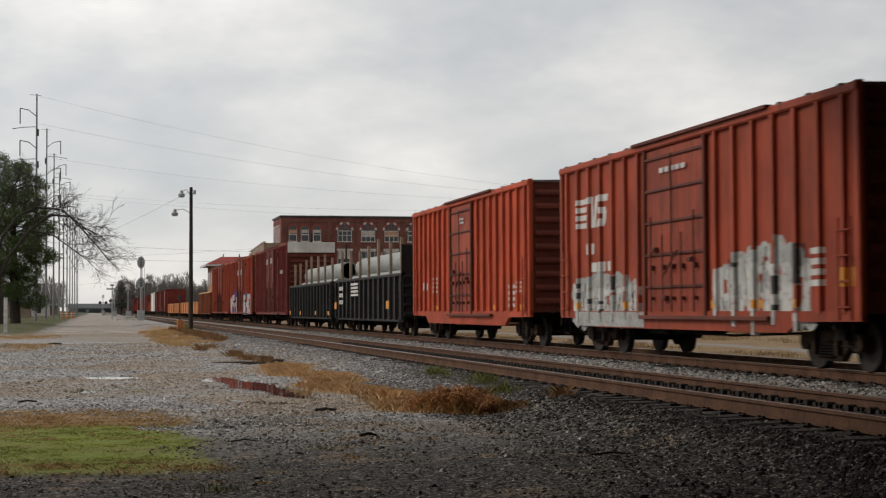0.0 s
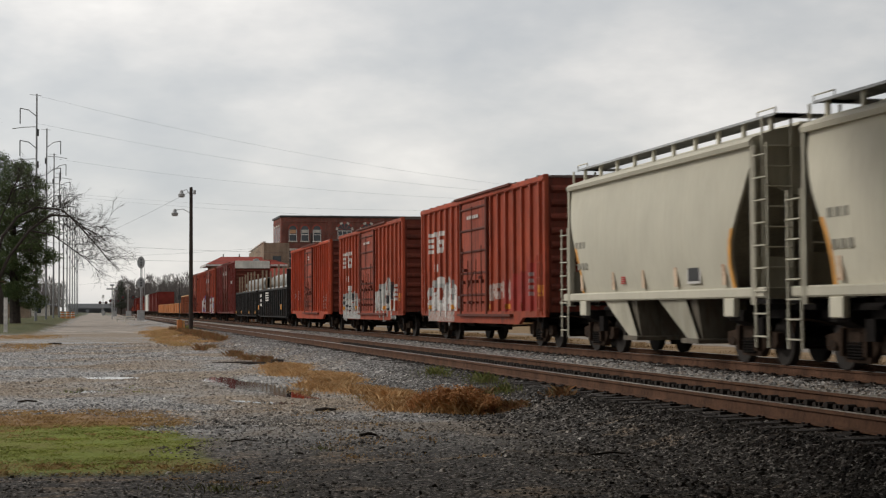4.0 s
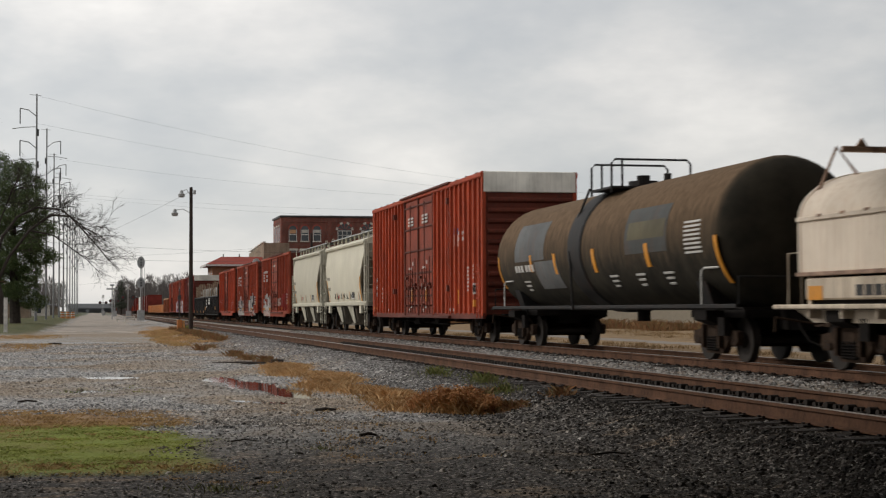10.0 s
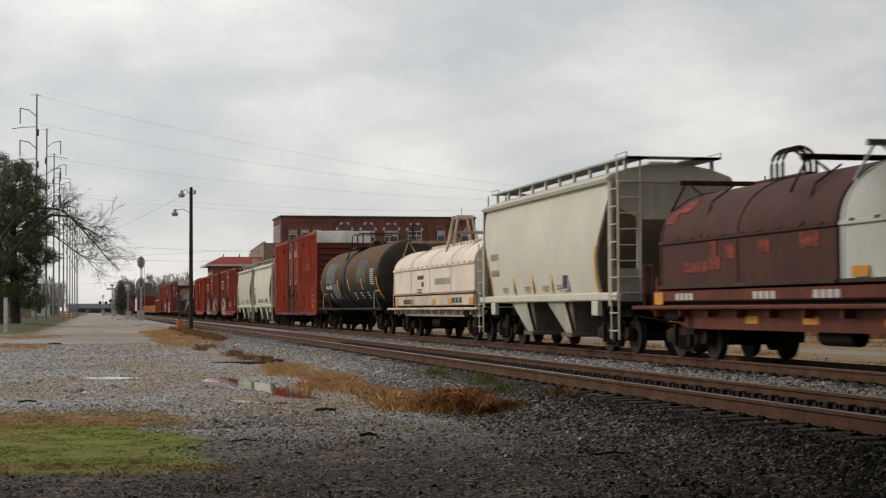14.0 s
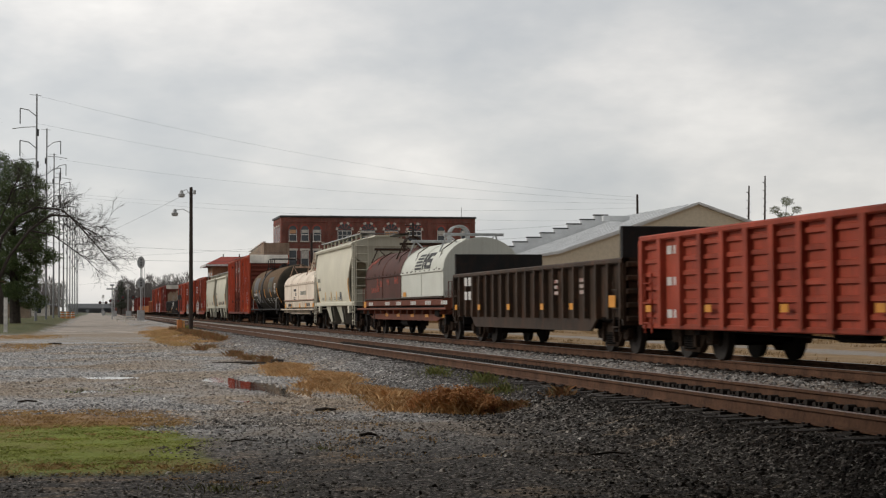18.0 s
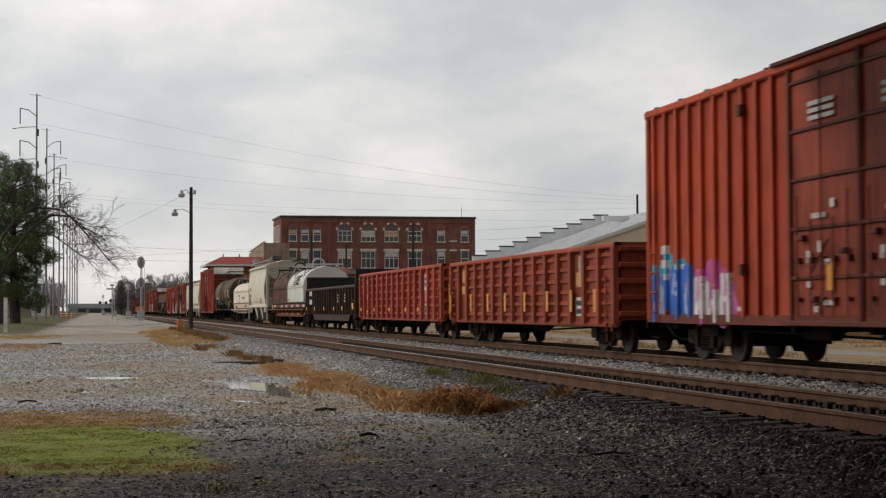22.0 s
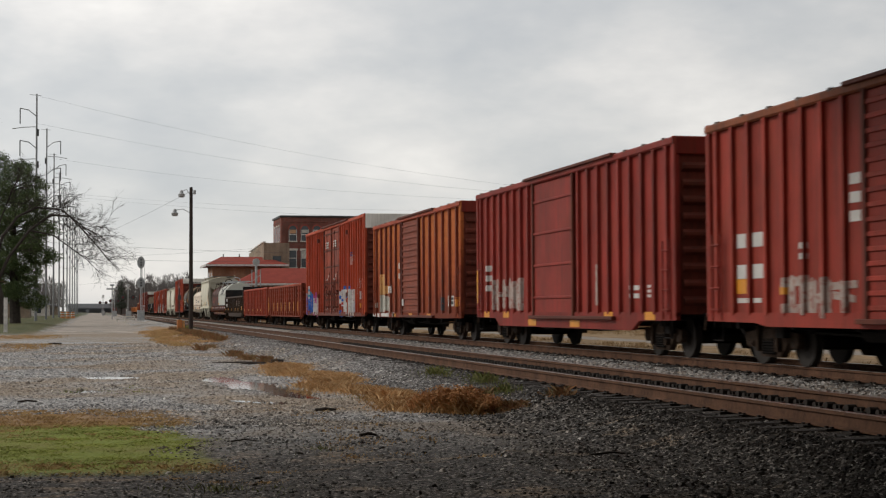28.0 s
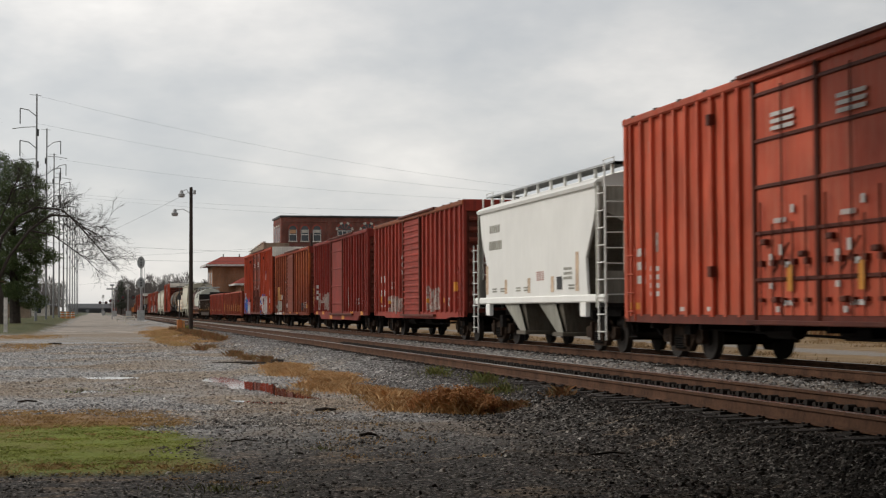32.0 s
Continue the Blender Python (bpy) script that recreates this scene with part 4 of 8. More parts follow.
def hopper(name, label, L, mat, end_mat, top=4.00, sill=1.18, angular=False, stick=0.45, rails_mat=None, rim=None):
    """Covered hopper: bowed sides with curved end edges, sloping end sheets, arched roof with a raised walkway, two chutes below."""
    car = thing(name, label, "railway car", group="cars of the freight train")
    rm = rails_mat or mat
    zs = [sill + 0.2 + (top - sill - 0.2) * k / 12 for k in range(13)]
    half = L / 2

    def bow(z):
        u = (z - sill) / (top - sill)
        return (1.44 if angular else 1.36 + 0.16 * math.sin(math.pi * min(1, u * 1.05)) + 0.04 * u)

    def edge(z):
        u = (z - sill) / (top - sill)
        if angular:
            steps = ((0.0, 0.72), (0.38, 0.92), (0.70, 0.26), (0.95, 0.04), (1.01, 0.0))
        else:
            steps = ((0.0, 0.86), (0.22, 0.92), (0.36, 0.84), (0.50, 0.62), (0.66, 0.32), (0.84, 0.10), (1.01, 0.0))
        for (u0, d0), (u1, d1) in zip(steps, steps[1:]):
            if u <= u1:
                return half - 0.75 - d0 - (d1 - d0) * (u - u0) / (u1 - u0)

    for sx in (-1, 1):
        rings = []
        for z in zs:
            x, e = sx * bow(z), edge(z)
            rings.append([(x, -e, z), (x, e, z), (x - sx * 0.06, e, z), (x - sx * 0.06, -e, z)])
        part("side_sheet", Geo().loft(rings), mat, car, smooth=True)
        if rim and sx < 0:
            for s in (-1, 1):
                strip = [[(-bow(z) - 0.006, s * edge(z), z), (-bow(z) - 0.006, s * (edge(z) - 0.13), z), (-bow(z) + 0.02, s * (edge(z) - 0.13), z), (-bow(z) + 0.02, s * (edge(z) + 0.006), z)] for z in zs[:6]]
                part("rim_stripe", Geo().loft(strip), rim, car)
    # the inner body with its sloping ends
    rings = []
    for z in zs:
        u = (z - sill) / (top - sill)
        e = half - 0.9 - 3.4 * (1 - u)
        x = bow(z) - 0.08
        rings.append([(-x, -e, z), (x, -e, z), (x, e, z), (-x, e, z)])
    part("inner_body", Geo().loft(rings), end_mat, car)
    # end bulkhead under the roof and corner posts
    for s in (-1, 1):
        ya, yb = sorted((s * (half - 0.80), s * (half - 0.74)))
        prof = [(-1.46, top - 0.55), (-1.46, top), (-1.0, top + 0.20), (0, top + 0.32), (1.0, top + 0.20), (1.46, top), (1.46, top - 0.55), (0.75, top - 0.95), (-0.75, top - 0.95)]
        part("end_sheet", Geo().prism(prof, "y", ya, yb), end_mat, car)
        for sx in (-1, 1):
            xa, xb = sorted((sx * 1.36, sx * 1.48))
            part("corner_post", Geo().bar(xa, xb, *sorted((s * (half - 0.80), s * (half - 0.68))), sill - 0.1, top, 0.01), end_mat, car)
            xa, xb = sorted((sx * 0.70, sx * 0.80))
            part("end_brace", Geo().bar(xa, xb, *sorted((s * (half - 0.80), s * (half - 0.72))), sill - 0.1, top - 0.6, 0.01), end_mat, car)
        part("end_platform", Geo().box(-1.45, 1.45, *sorted((s * half, s * (half - 0.80))), sill - 0.08, sill), M["underframe"], car)
        y0 = s * (half - 0.62)
        y1 = s * (half - 0.10)
        ladder(car, rm, min(y0, y1), max(y0, y1), sill - 0.85, top - 1.0 if s > 0 else top - 0.1, -1.45, 8 if s > 0 else 9)
        part("end_panel", Geo().box(-1.36, -0.72, *sorted((s * (half - 0.735), s * (half - 0.70))), sill, sill + 0.75), end_mat, car)
        # ladder on the end, facing along the track
        g = Geo()
        for x in (-1.3, -0.75):
            g.bar(x - 0.02, x + 0.02, *sorted((s * (half - 0.66), s * (half - 0.62))), sill - 0.1, top + 0.4, 0.005)
        for k in range(8):
            z = sill + 0.2 + 0.36 * k
            g.tube([(-1.3, s * (half - 0.62), z), (-0.75, s * (half - 0.62), z)], 0.016, 5)
        part("end_ladder", g, rm, car)
        part("brake_stand", Geo().box(0.3, 0.7, *sorted((s * half, s * (half - 0.35))), sill, sill + 0.5), M["underframe"], car)
    # roof and its raised walkway
    prof = [(-1.50, top - 0.10), (-1.53, top - 0.02), (-1.46, top + 0.05), (-1.0, top + 0.21), (-0.5, top + 0.30), (0, top + 0.33), (0.5, top + 0.30), (1.0, top + 0.21), (1.46, top + 0.05), (1.53, top - 0.02), (1.50, top - 0.10)]
    part("roof", Geo().prism(prof, "y", -half + 0.72, half - 0.72), mat, car)
    zr = top + 0.44
    for sx in (-1, 1):
        xa, xb = sorted((sx * 0.55, sx * 1.12))
        w_ = part("walkway", Geo().box(xa, xb, -half + 0.45, half - 0.45, zr, zr + 0.025), M["grating"], car, "steel grating walkway on brackets")
        part("walkway_edge", Geo().bar(*sorted((sx * 1.12, sx * 1.15)), -half + 0.45, half - 0.45, zr - 0.02, zr + 0.03, 0.005), M["galvanised"], w_)
        for k in range(10):
            y = -half + 0.8 + (L - 1.6) * k / 9
            part("bracket", Geo().box(*sorted((sx * 1.02, sx * 1.08)), y - 0.05, y + 0.05, top + 0.12, zr), rm, w_)
    for s in (-1, 1):
        part("end_walkway", Geo().box(-1.12, 1.12, *sorted((s * (half - 0.45), s * (half - 0.95))), zr, zr + 0.025), M["grating"], car)
        for sx in (-1, 1):
            part("grab_rail", Geo().tube([(sx * 1.13, s * (half - 0.45), zr), (sx * 1.13, s * (half - 0.45), zr + 0.12), (sx * 1.13, s * (half - 1.2), zr + 0.12), (sx * 1.13, s * (half - 1.2), zr)], 0.015, 5), rm, car)
    part("hatch", Geo().bar(-0.35, 0.35, -half + 1.2, half - 1.2, top + 0.28, top + 0.42, 0.06), mat, car)
    # side sill, chutes, underframe
    for sx in (-1, 1):
        xa, xb = sorted((sx * 1.36, sx * 1.47))
        part("side_sill", Geo().bar(xa, xb, -half + 0.25, half - 0.25, sill + 0.02, sill + 0.21, 0.03), mat, car)
        for s in (-1, 1):
            part("jacking_pad", Geo().bar(xa, xb, *sorted((s * (half - 1.6), s * (half - 2.05))), sill - 0.32, sill + 0.02, 0.02), mat, car)
    for c in (-1.75, 1.75):
        rings = [[(-1.30, c - 0.6, sill + 0.2), (1.30, c - 0.6, sill + 0.2), (1.30, c + 1.7, sill + 0.2), (-1.30, c + 1.7, sill + 0.2)],
                 [(-1.22, c - 0.75, 0.42), (1.22, c - 0.75, 0.42), (1.22, c - 0.1, 0.42), (-1.22, c - 0.1, 0.42)]]
        ch = part("chute", Geo().loft(rings), M["chute_grime_shade"], car)
        part("chute_gate", Geo().bar(-1.36, 1.36, c - 0.85, c + 0.05, 0.33, 0.43, 0.02), M["chute_grime_shade"], ch)
        rings = [[(-1.375, c - 0.1, sill + 0.2), (-1.365, c - 0.1, sill + 0.2), (-1.365, c + 1.65, sill + 0.2), (-1.375, c + 1.65, sill + 0.2)],
                 [(-1.315, c - 0.75, 0.42), (-1.305, c - 0.75, 0.42), (-1.305, c - 0.2, 0.42), (-1.315, c - 0.2, 0.42)]]
        part("chute_side", Geo().loft(rings), end_mat, ch)
    g = Geo().box(-0.25, 0.25, -half + 0.05, half - 0.05, 0.70, sill)
    part("centre_sill", g, M["underframe"], car)
    part("brake_cylinder", Geo().tube([(-0.6, half - 1.2, 0.95), (-0.6, half - 2.0, 0.95)], 0.16, 10), M["underframe"], car)
    running_gear(car, L, 1.75, stick)
    return car


def tank_car(L):
    car = thing("tank_car", "dirty black tank car with orange markers and grey patches", "railway car", group="cars of the freight train")
    r, zc = 1.48, 2.46
    T = L - 1.2
    n = 40

    def ring(y, rr):
        return [(rr * math.cos(2 * math.pi * k / n), y, zc + rr * math.sin(2 * math.pi * k / n)) for k in range(n)]

    rings = []
    for s in (-1, 1):
        dome_ = [(s * (T / 2 - 0.62 + (0.98 if s > 0 else 0.55) * math.sin(a)), r * math.cos(a)) for a in [math.pi / 2 * k / 8 for k in range(9)]]
        prof = [ring(y, max(rr, 0.01)) for y, rr in dome_]
        rings += prof[::-1] if s < 0 else prof
    part("tank", Geo().loft(rings), M["tank_black"], car, smooth=True)
    part("tank_band", Geo().loft([ring(0.15, r + 0.01), ring(0.2, r + 0.05), ring(1.15, r + 0.05), ring(1.2, r + 0.01), ring(0.15, r + 0.01)], caps=False), M["gondola_black"], car, "black band around the tank", True)

    def wrap(name, mat, y0, y1, z0, z1, lift=0.012):
        """A patch of paint on the curve of the near side."""
        g = Geo()
        if y1 < 7.5:
            y0, y1 = y0 - 1.2, y1 - 1.2
        a0, a1 = [math.pi - math.asin(max(-1, min(1, (z - zc) / r))) for z in (z0, z1)]
        out = []
        for k in range(9):
            a = a0 + (a1 - a0) * k / 8
            c, s_ = math.cos(a), math.sin(a)
            out.append([(c * (r + lift), y0, zc + s_ * (r + lift)), (c * (r + lift), y1, zc + s_ * (r + lift)), (c * (r - 0.01), y1, zc + s_ * (r - 0.01)), (c * (r - 0.01), y0, zc + s_ * (r - 0.01))])
        return part(name, g.loft(out), mat, car)

    wrap("paint_patch", M["tank_grey_patch"], 4.6, 7.4, 2.30, 3.30, 0.006)
    wrap("paint_patch", M["tank_grey_patch"], 3.5, 5.5, 1.55, 2.26, 0.006)
    wrap("paint_patch", M["tank_dull_patch"], -4.3, -1.75, 2.2, 3.18, 0.006)
    wrap("paint_patch", M["tank_tan_patch"], -4.2, -1.95, 2.5, 2.88, 0.009)
    for y0, y1, z0, z1 in ((7.90, 8.00, 1.6, 2.5), (5.75, 5.92, 2.0, 2.45), (3.55, 3.75, 1.9, 2.42), (0.40, 0.62, 1.87, 2.42), (-3.2, -2.98, 1.9, 2.4), (-6.95, -6.8, 1.5, 2.4)):
        wrap("orange_marker", M["reflector_yellow"], y0, y1, z0, z1)
    for k in range(6):
        y = 7.45 - 0.30 * k - (0.12 if k > 2 else 0)
        wrap("lettering", M["stencil_white"], y - 0.19, y, 2.02, 2.20)
    for k in range(8):
        wrap("lettering", M["stencil_white"], -6.15, -5.3, 2.10 + 0.085 * k, 2.14 + 0.085 * k)
    for y in (-0.85, -2.6, -4.3, 6.4):
        for k in range(3):
            wrap("lettering", M["stencil_white"], y + 0.12 * (2 - k), y + 0.55, 1.52 + 0.11 * k, 1.56 + 0.11 * k)
    # top fittings and platform
    top = zc + r
    part("fittings", Geo().disc("z", (0, -0.15), 0.36, top - 0.1, top + 0.12, 16).disc("z", (0.0, -0.15), 0.16, top + 0.1, top + 0.26, 12).disc("z", (0.1, -1.5), 0.09, top - 0.05, top + 0.2, 10).disc("z", (-0.2, -0.45), 0.06, top, top + 0.22, 8), M["gondola_black"], car)
    part("platform", Geo().box(-1.05, 1.05, -0.90, 0.70, top - 0.10, top - 0.05), M["gondola_black"], car)
    for y in (-0.85, 0.65):
        part("hand_rail", Geo().tube([(-1.04, y, top - 0.2), (-1.04, y, top + 0.49), (-0.95, y, top + 0.58), (0.83, y, top + 0.58), (0.92, y, top + 0.49), (0.92, y, top - 0.2)], 0.028, 6), M["gondola_black"], car)
        part("hand_rail_post", Geo().tube([(-0.78, y, top - 0.1), (-0.78, y, top + 0.58)], 0.028, 6), M["gondola_black"], car)
    for x in (-1.40, 1.40):
        part("side_rail", Geo().bar(x - 0.03, x + 0.03, -L / 2 + 0.3, L / 2 - 0.3, 1.02, 1.10, 0.01), M["gondola_black"], car)
        part("walk_board", Geo().box(*sorted((x, x * 0.8)), -L / 2 + 0.4, L / 2 - 0.4, 1.00, 1.03), M["underframe"], car)
        for y in (-7.2, 7.6):
            part("grab_iron", Geo().tube([(x, y, 1.05), (x, y, 1.75), (x * 0.98, y - 0.1, 1.8), (x * 0.95, y - 0.7, 1.8)], 0.02, 5), M["stencil_white"], car)
    for s in (-1, 1):
        part("end_rail", Geo().tube([(-1.35, s * (L / 2 - 0.35), 1.1), (-1.35, s * (L / 2 - 0.35), 1.6), (1.35, s * (L / 2 - 0.35), 1.6), (1.35, s * (L / 2 - 0.35), 1.1)], 0.022, 6), M["gondola_black"], car)
        y = s * (L / 2 - 2.4)
        part("saddle", Geo().prism([(-1.0, 0.85), (-1.25, 1.55), (-0.9, 1.32), (0, 1.05), (0.9, 1.32), (1.25, 1.55), (1.0, 0.85)], "y", y - 0.25, y + 0.25), M["gondola_black"], car)
        part("end_platform", Geo().box(-1.4, 1.4, *sorted((s * L / 2, s * (L / 2 - 0.7))), 1.0, 1.04), M["underframe"], car)
    part("ladder_rail", Geo().tube([(-1.45, 0.95, 1.0), (-1.52, 0.95, 2.4), (-1.27, 0.95, 3.3), (-1.05, 0.75, top)], 0.03, 6), M["gondola_black"], car)
    for s in (-1, 1):
        part("stub_sill", Geo().box(-0.3, 0.3, *sorted((s * L / 2, s * (L / 2 - 3.4))), 0.62, 1.02), M["underframe"], car)
    part("outlet_valve", Geo().disc("z", (0, -0.1), 0.16, 0.72, 1.1, 12), M["underframe"], car)
    running_gear(car, L, 2.2, 0.5)
    return car


def coil_car(label, L, hoods, frame_mat, top=3.35, foot=1.50, deck=1.05, girder=None, bracket=None, straight=False):
    """A coil car: trough frame with end decks, and arched hoods (front, rear, material) with lifting brackets."""
    car = thing("coil_car", label, "railway car", group="cars of the freight train")
    half = L / 2
    for y0, y1, mat in hoods:
        prof = [(-1.34, foot)] + [(-1.34 * math.cos(a), foot + 0.95 + (top - foot - 0.95) * math.sin(a)) for a in [math.pi * k / 20 for k in range(21)]] + [(1.34, foot)]
        h = part("hood", Geo().prism(prof, "y", y1, y0), mat, car, smooth=True)
        n = max(2, round((y0 - y1) / 3.2))
        for k in range(n + 1):
            y = y1 + 0.05 + (y0 - y1 - 0.1) * k / n
            p2 = [(px * 1.012, foot + (pz - foot) * 1.008) for px, pz in prof]
            part("hood_rib", Geo().prism(p2, "y", y - 0.04, y + 0.04), mat, h)
        part("seam", Geo().bar(-1.385, -1.335, y1, y0, foot + 0.90, foot + 0.98, 0.01), mat, h)
        # hooks along the seam, cross bars on struts and the lifting gear
        gear = bracket if mat is not M["coil_grey"] else M["galvanised"]
        for k in range(int((y0 - y1) / 0.8)):
            part("seam_hook", Geo().bar(-1.40, -1.36, y1 + 0.5 + 0.8 * k - 0.06, y1 + 0.5 + 0.8 * k + 0.06, foot + 0.95, foot + 0.995, 0.01), bracket, h)
        part("foot_rail", Geo().bar(-1.40, -1.33, y1, y0, foot - 0.01, foot + 0.06, 0.01), bracket, h)
        lift, left, right = (0.30, -0.75, 0.9) if straight else (0.12, -1.0, 1.15)
        for y in (y0 - (0.25 if not straight else 0.45), y1 + (5.1 if straight else 2.0 if gear is bracket else 1.5)):
            part("cross_bar", Geo().bar(left, right, y - 0.05, y + 0.05, top + lift, top + lift + 0.10, 0.015), gear, h)
            for sx in (-1, 1):
                part("strut", Geo().tube([(sx * 1.08, y + 0.28, top - 0.42), (sx * 0.85, y, top + lift + 0.08), (sx * 0.60, y - 0.25, top - 0.10)], 0.03, 5), gear, h)
            if straight:
                part("upright", Geo().prism([(-0.50, top + lift + 0.1), (-0.30, top + lift + 0.1), (-0.40, top + lift + 0.24)], "y", y - 0.03, y + 0.03), gear, h)
        if straight:
            for dy in (-0.35, 0.35):
                for sx in (-1, 1):
                    part("frame_leg", Geo().tube([(sx * 0.46, 0.7 + dy * 1.5, top - 0.08), (sx * 0.26, 0.7 + dy, top + 0.98)], 0.05, 6), M["tray_cream"], h)
                part("frame_top", Geo().bar(-0.32, 0.32, 0.7 + dy - 0.06, 0.7 + dy + 0.06, top + 0.94, top + 1.06, 0.02), M["tray_cream"], h)
            part("frame_ridge", Geo().bar(-0.06, 0.06, 0.30, 1.10, top + 0.96, top + 1.04, 0.01), bracket, h)
            for k in range(24):
                part("ridge_lug", Geo().bar(-0.10, 0.10, y1 + 0.3 + 0.5 * k, y1 + 0.58 + 0.5 * k, top - 0.02, top + 0.12, 0.03), mat, h)
        else:
            ym = y1 + (4.4 if gear is bracket else 3.5)
            for dy in (-0.24, 0.0, 0.24):
                arch = [(-0.34, ym + dy, top - 0.1)] + [(-0.34 * math.cos(math.pi * k / 10), ym + dy, top + 0.26 + 0.32 * math.sin(math.pi * k / 10)) for k in range(11)] + [(0.34, ym + dy, top - 0.1)]
                part("lifting_hoop", Geo().tube(arch, 0.032, 6), gear, h, "rounded lifting hoop")
            part("hoop_stem", Geo().bar(-0.05, 0.05, ym - 0.3, ym + 0.3, top + 0.52, top + 0.60, 0.01), gear, h)
            part("ridge_board", Geo().bar(0.25, 0.45, ym, y0 - 1.2, top - 0.06, top + 0.14, 0.02), mat, h)
        for sy in (0.16, 0.72):
            y = y1 + (y0 - y1) * sy
            part("strap", Geo().tube([(-1.35, y, foot + 0.98), (-1.10, y, top - 0.35), (-0.62, y, top - 0.02)], 0.02, 5), bracket, h)
    for sx in (-1, 1):
        xa, xb = sorted((sx * 1.20, sx * 1.36))
        part("trough_side", Geo().bar(xa, xb, -half + 1.0, half - 1.0, deck + 0.10, foot - 0.04, 0.03), frame_mat, car)
        part("trough_foot", Geo().box(*sorted((sx * 1.10, sx * 1.26)), -half + 1.0, half - 1.0, deck - 0.02, deck + 0.12), M["underframe"], car)
        xa, xb = sorted((sx * 1.30, sx * 1.50))
        part("deck_edge", Geo().bar(xa, xb, -half, half, deck - 0.05, deck + 0.03, 0.02), frame_mat, car)
        ring = [(-half + 0.2, deck - 0.06), (half - 0.2, deck - 0.06), (half - 2.6, 0.62), (-half + 2.6, 0.62)]
        if straight:
            ring = [(-half + 0.3, deck - 0.06), (half - 0.3, deck - 0.06), (half - 1.0, 0.78), (-half + 1.0, 0.78)]
        part("side_girder", Geo().prism(ring, "x", *sorted((sx * 1.05, sx * 1.22))), girder or frame_mat, car)
        for k in range(12):
            y = -half + 1.2 + (L - 2.4) * k / 11
            part("stiffener", Geo().box(*sorted((sx * 1.22, sx * 1.42)), y - 0.03, y + 0.03, deck - 0.20, deck - 0.04), frame_mat, car)
    part("deck", Geo().box(-1.4, 1.4, -half + 0.02, half - 0.02, deck - 0.06, deck - 0.01), M["underframe"], car)
    for s in (-1, 1):
        part("end_bulkhead", Geo().bar(-1.3, 1.3, *sorted((s * (half - 0.95), s * (half - 1.05))), deck, foot + 0.25, 0.02), frame_mat, car)
        for x in (-1.25, 1.25):
            part("grab_iron", Geo().tube([(x, s * (half - 0.1), deck), (x, s * (half - 0.1), deck + 0.9), (x, s * (half - 0.6), deck + 0.9), (x, s * (half - 0.6), deck)], 0.018, 5), frame_mat, car)
    part("centre_sill", Geo().box(-0.3, 0.3, -half, half, 0.62, deck - 0.06), M["underframe"], car)
    part("air_tank", Geo().tube([(-0.95, -0.4, 0.55), (-0.95, 0.8, 0.55)], 0.16, 12), M["underframe"], car)
    running_gear(car, L, 2.0, 0.75)
    return car


# ---------------------------------------------------------------- the train, from its far head to its tail
CARS = []
WHITE, BLACK, YELLOW = M["stencil_white"], M["stencil_black"], M["reflector_yellow"]
M["grating"] = plain("grating", (0.20, 0.20, 0.195), 0.7, 0.2)
for key, col in (("spray_white", (0.62, 0.61, 0.58)), ("spray_silver", (0.36, 0.37, 0.35)), ("spray_blue", (0.03, 0.14, 0.50)), ("spray_teal", (0.05, 0.30, 0.42)),
                 ("spray_pink", (0.50, 0.10, 0.36)), ("spray_tan", (0.55, 0.30, 0.11)), ("spray_pale", (0.40, 0.33, 0.29)), ("spray_red", (0.42, 0.03, 0.03)), ("spray_dark", (0.05, 0.05, 0.055)), ("spray_tag", (0.16, 0.17, 0.14)), ("spray_chalk", (0.44, 0.43, 0.37)),
                 ("spray_pale_grey", (0.50, 0.50, 0.47)), ("spray_faded_red", (0.29, 0.036, 0.027)), ("streak_faded", (0.62, 0.47, 0.33)), ("badge_blue", (0.05, 0.06, 0.17)), ("badge_pink", (0.52, 0.27, 0.22))):
    M[key] = worn_paint(key, col) if key != "spray_pale" else worn_paint(key, col, (0.24, 0.040, 0.026), 0.51, 0.75)
M["spray_tan_solid"] = plain("spray_tan_solid", (0.55, 0.30, 0.11), 0.6, 0.0, 0.22)
SKIN, DOOR, POSTX = -1.42, -1.47, -1.505


def add_car(car, front, rear):
    CARS.append((car, (front + rear) / 2))
    car.matrix_basis = pose(TRAIN_TRACK, (front + rear) / 2, 0)
    return car


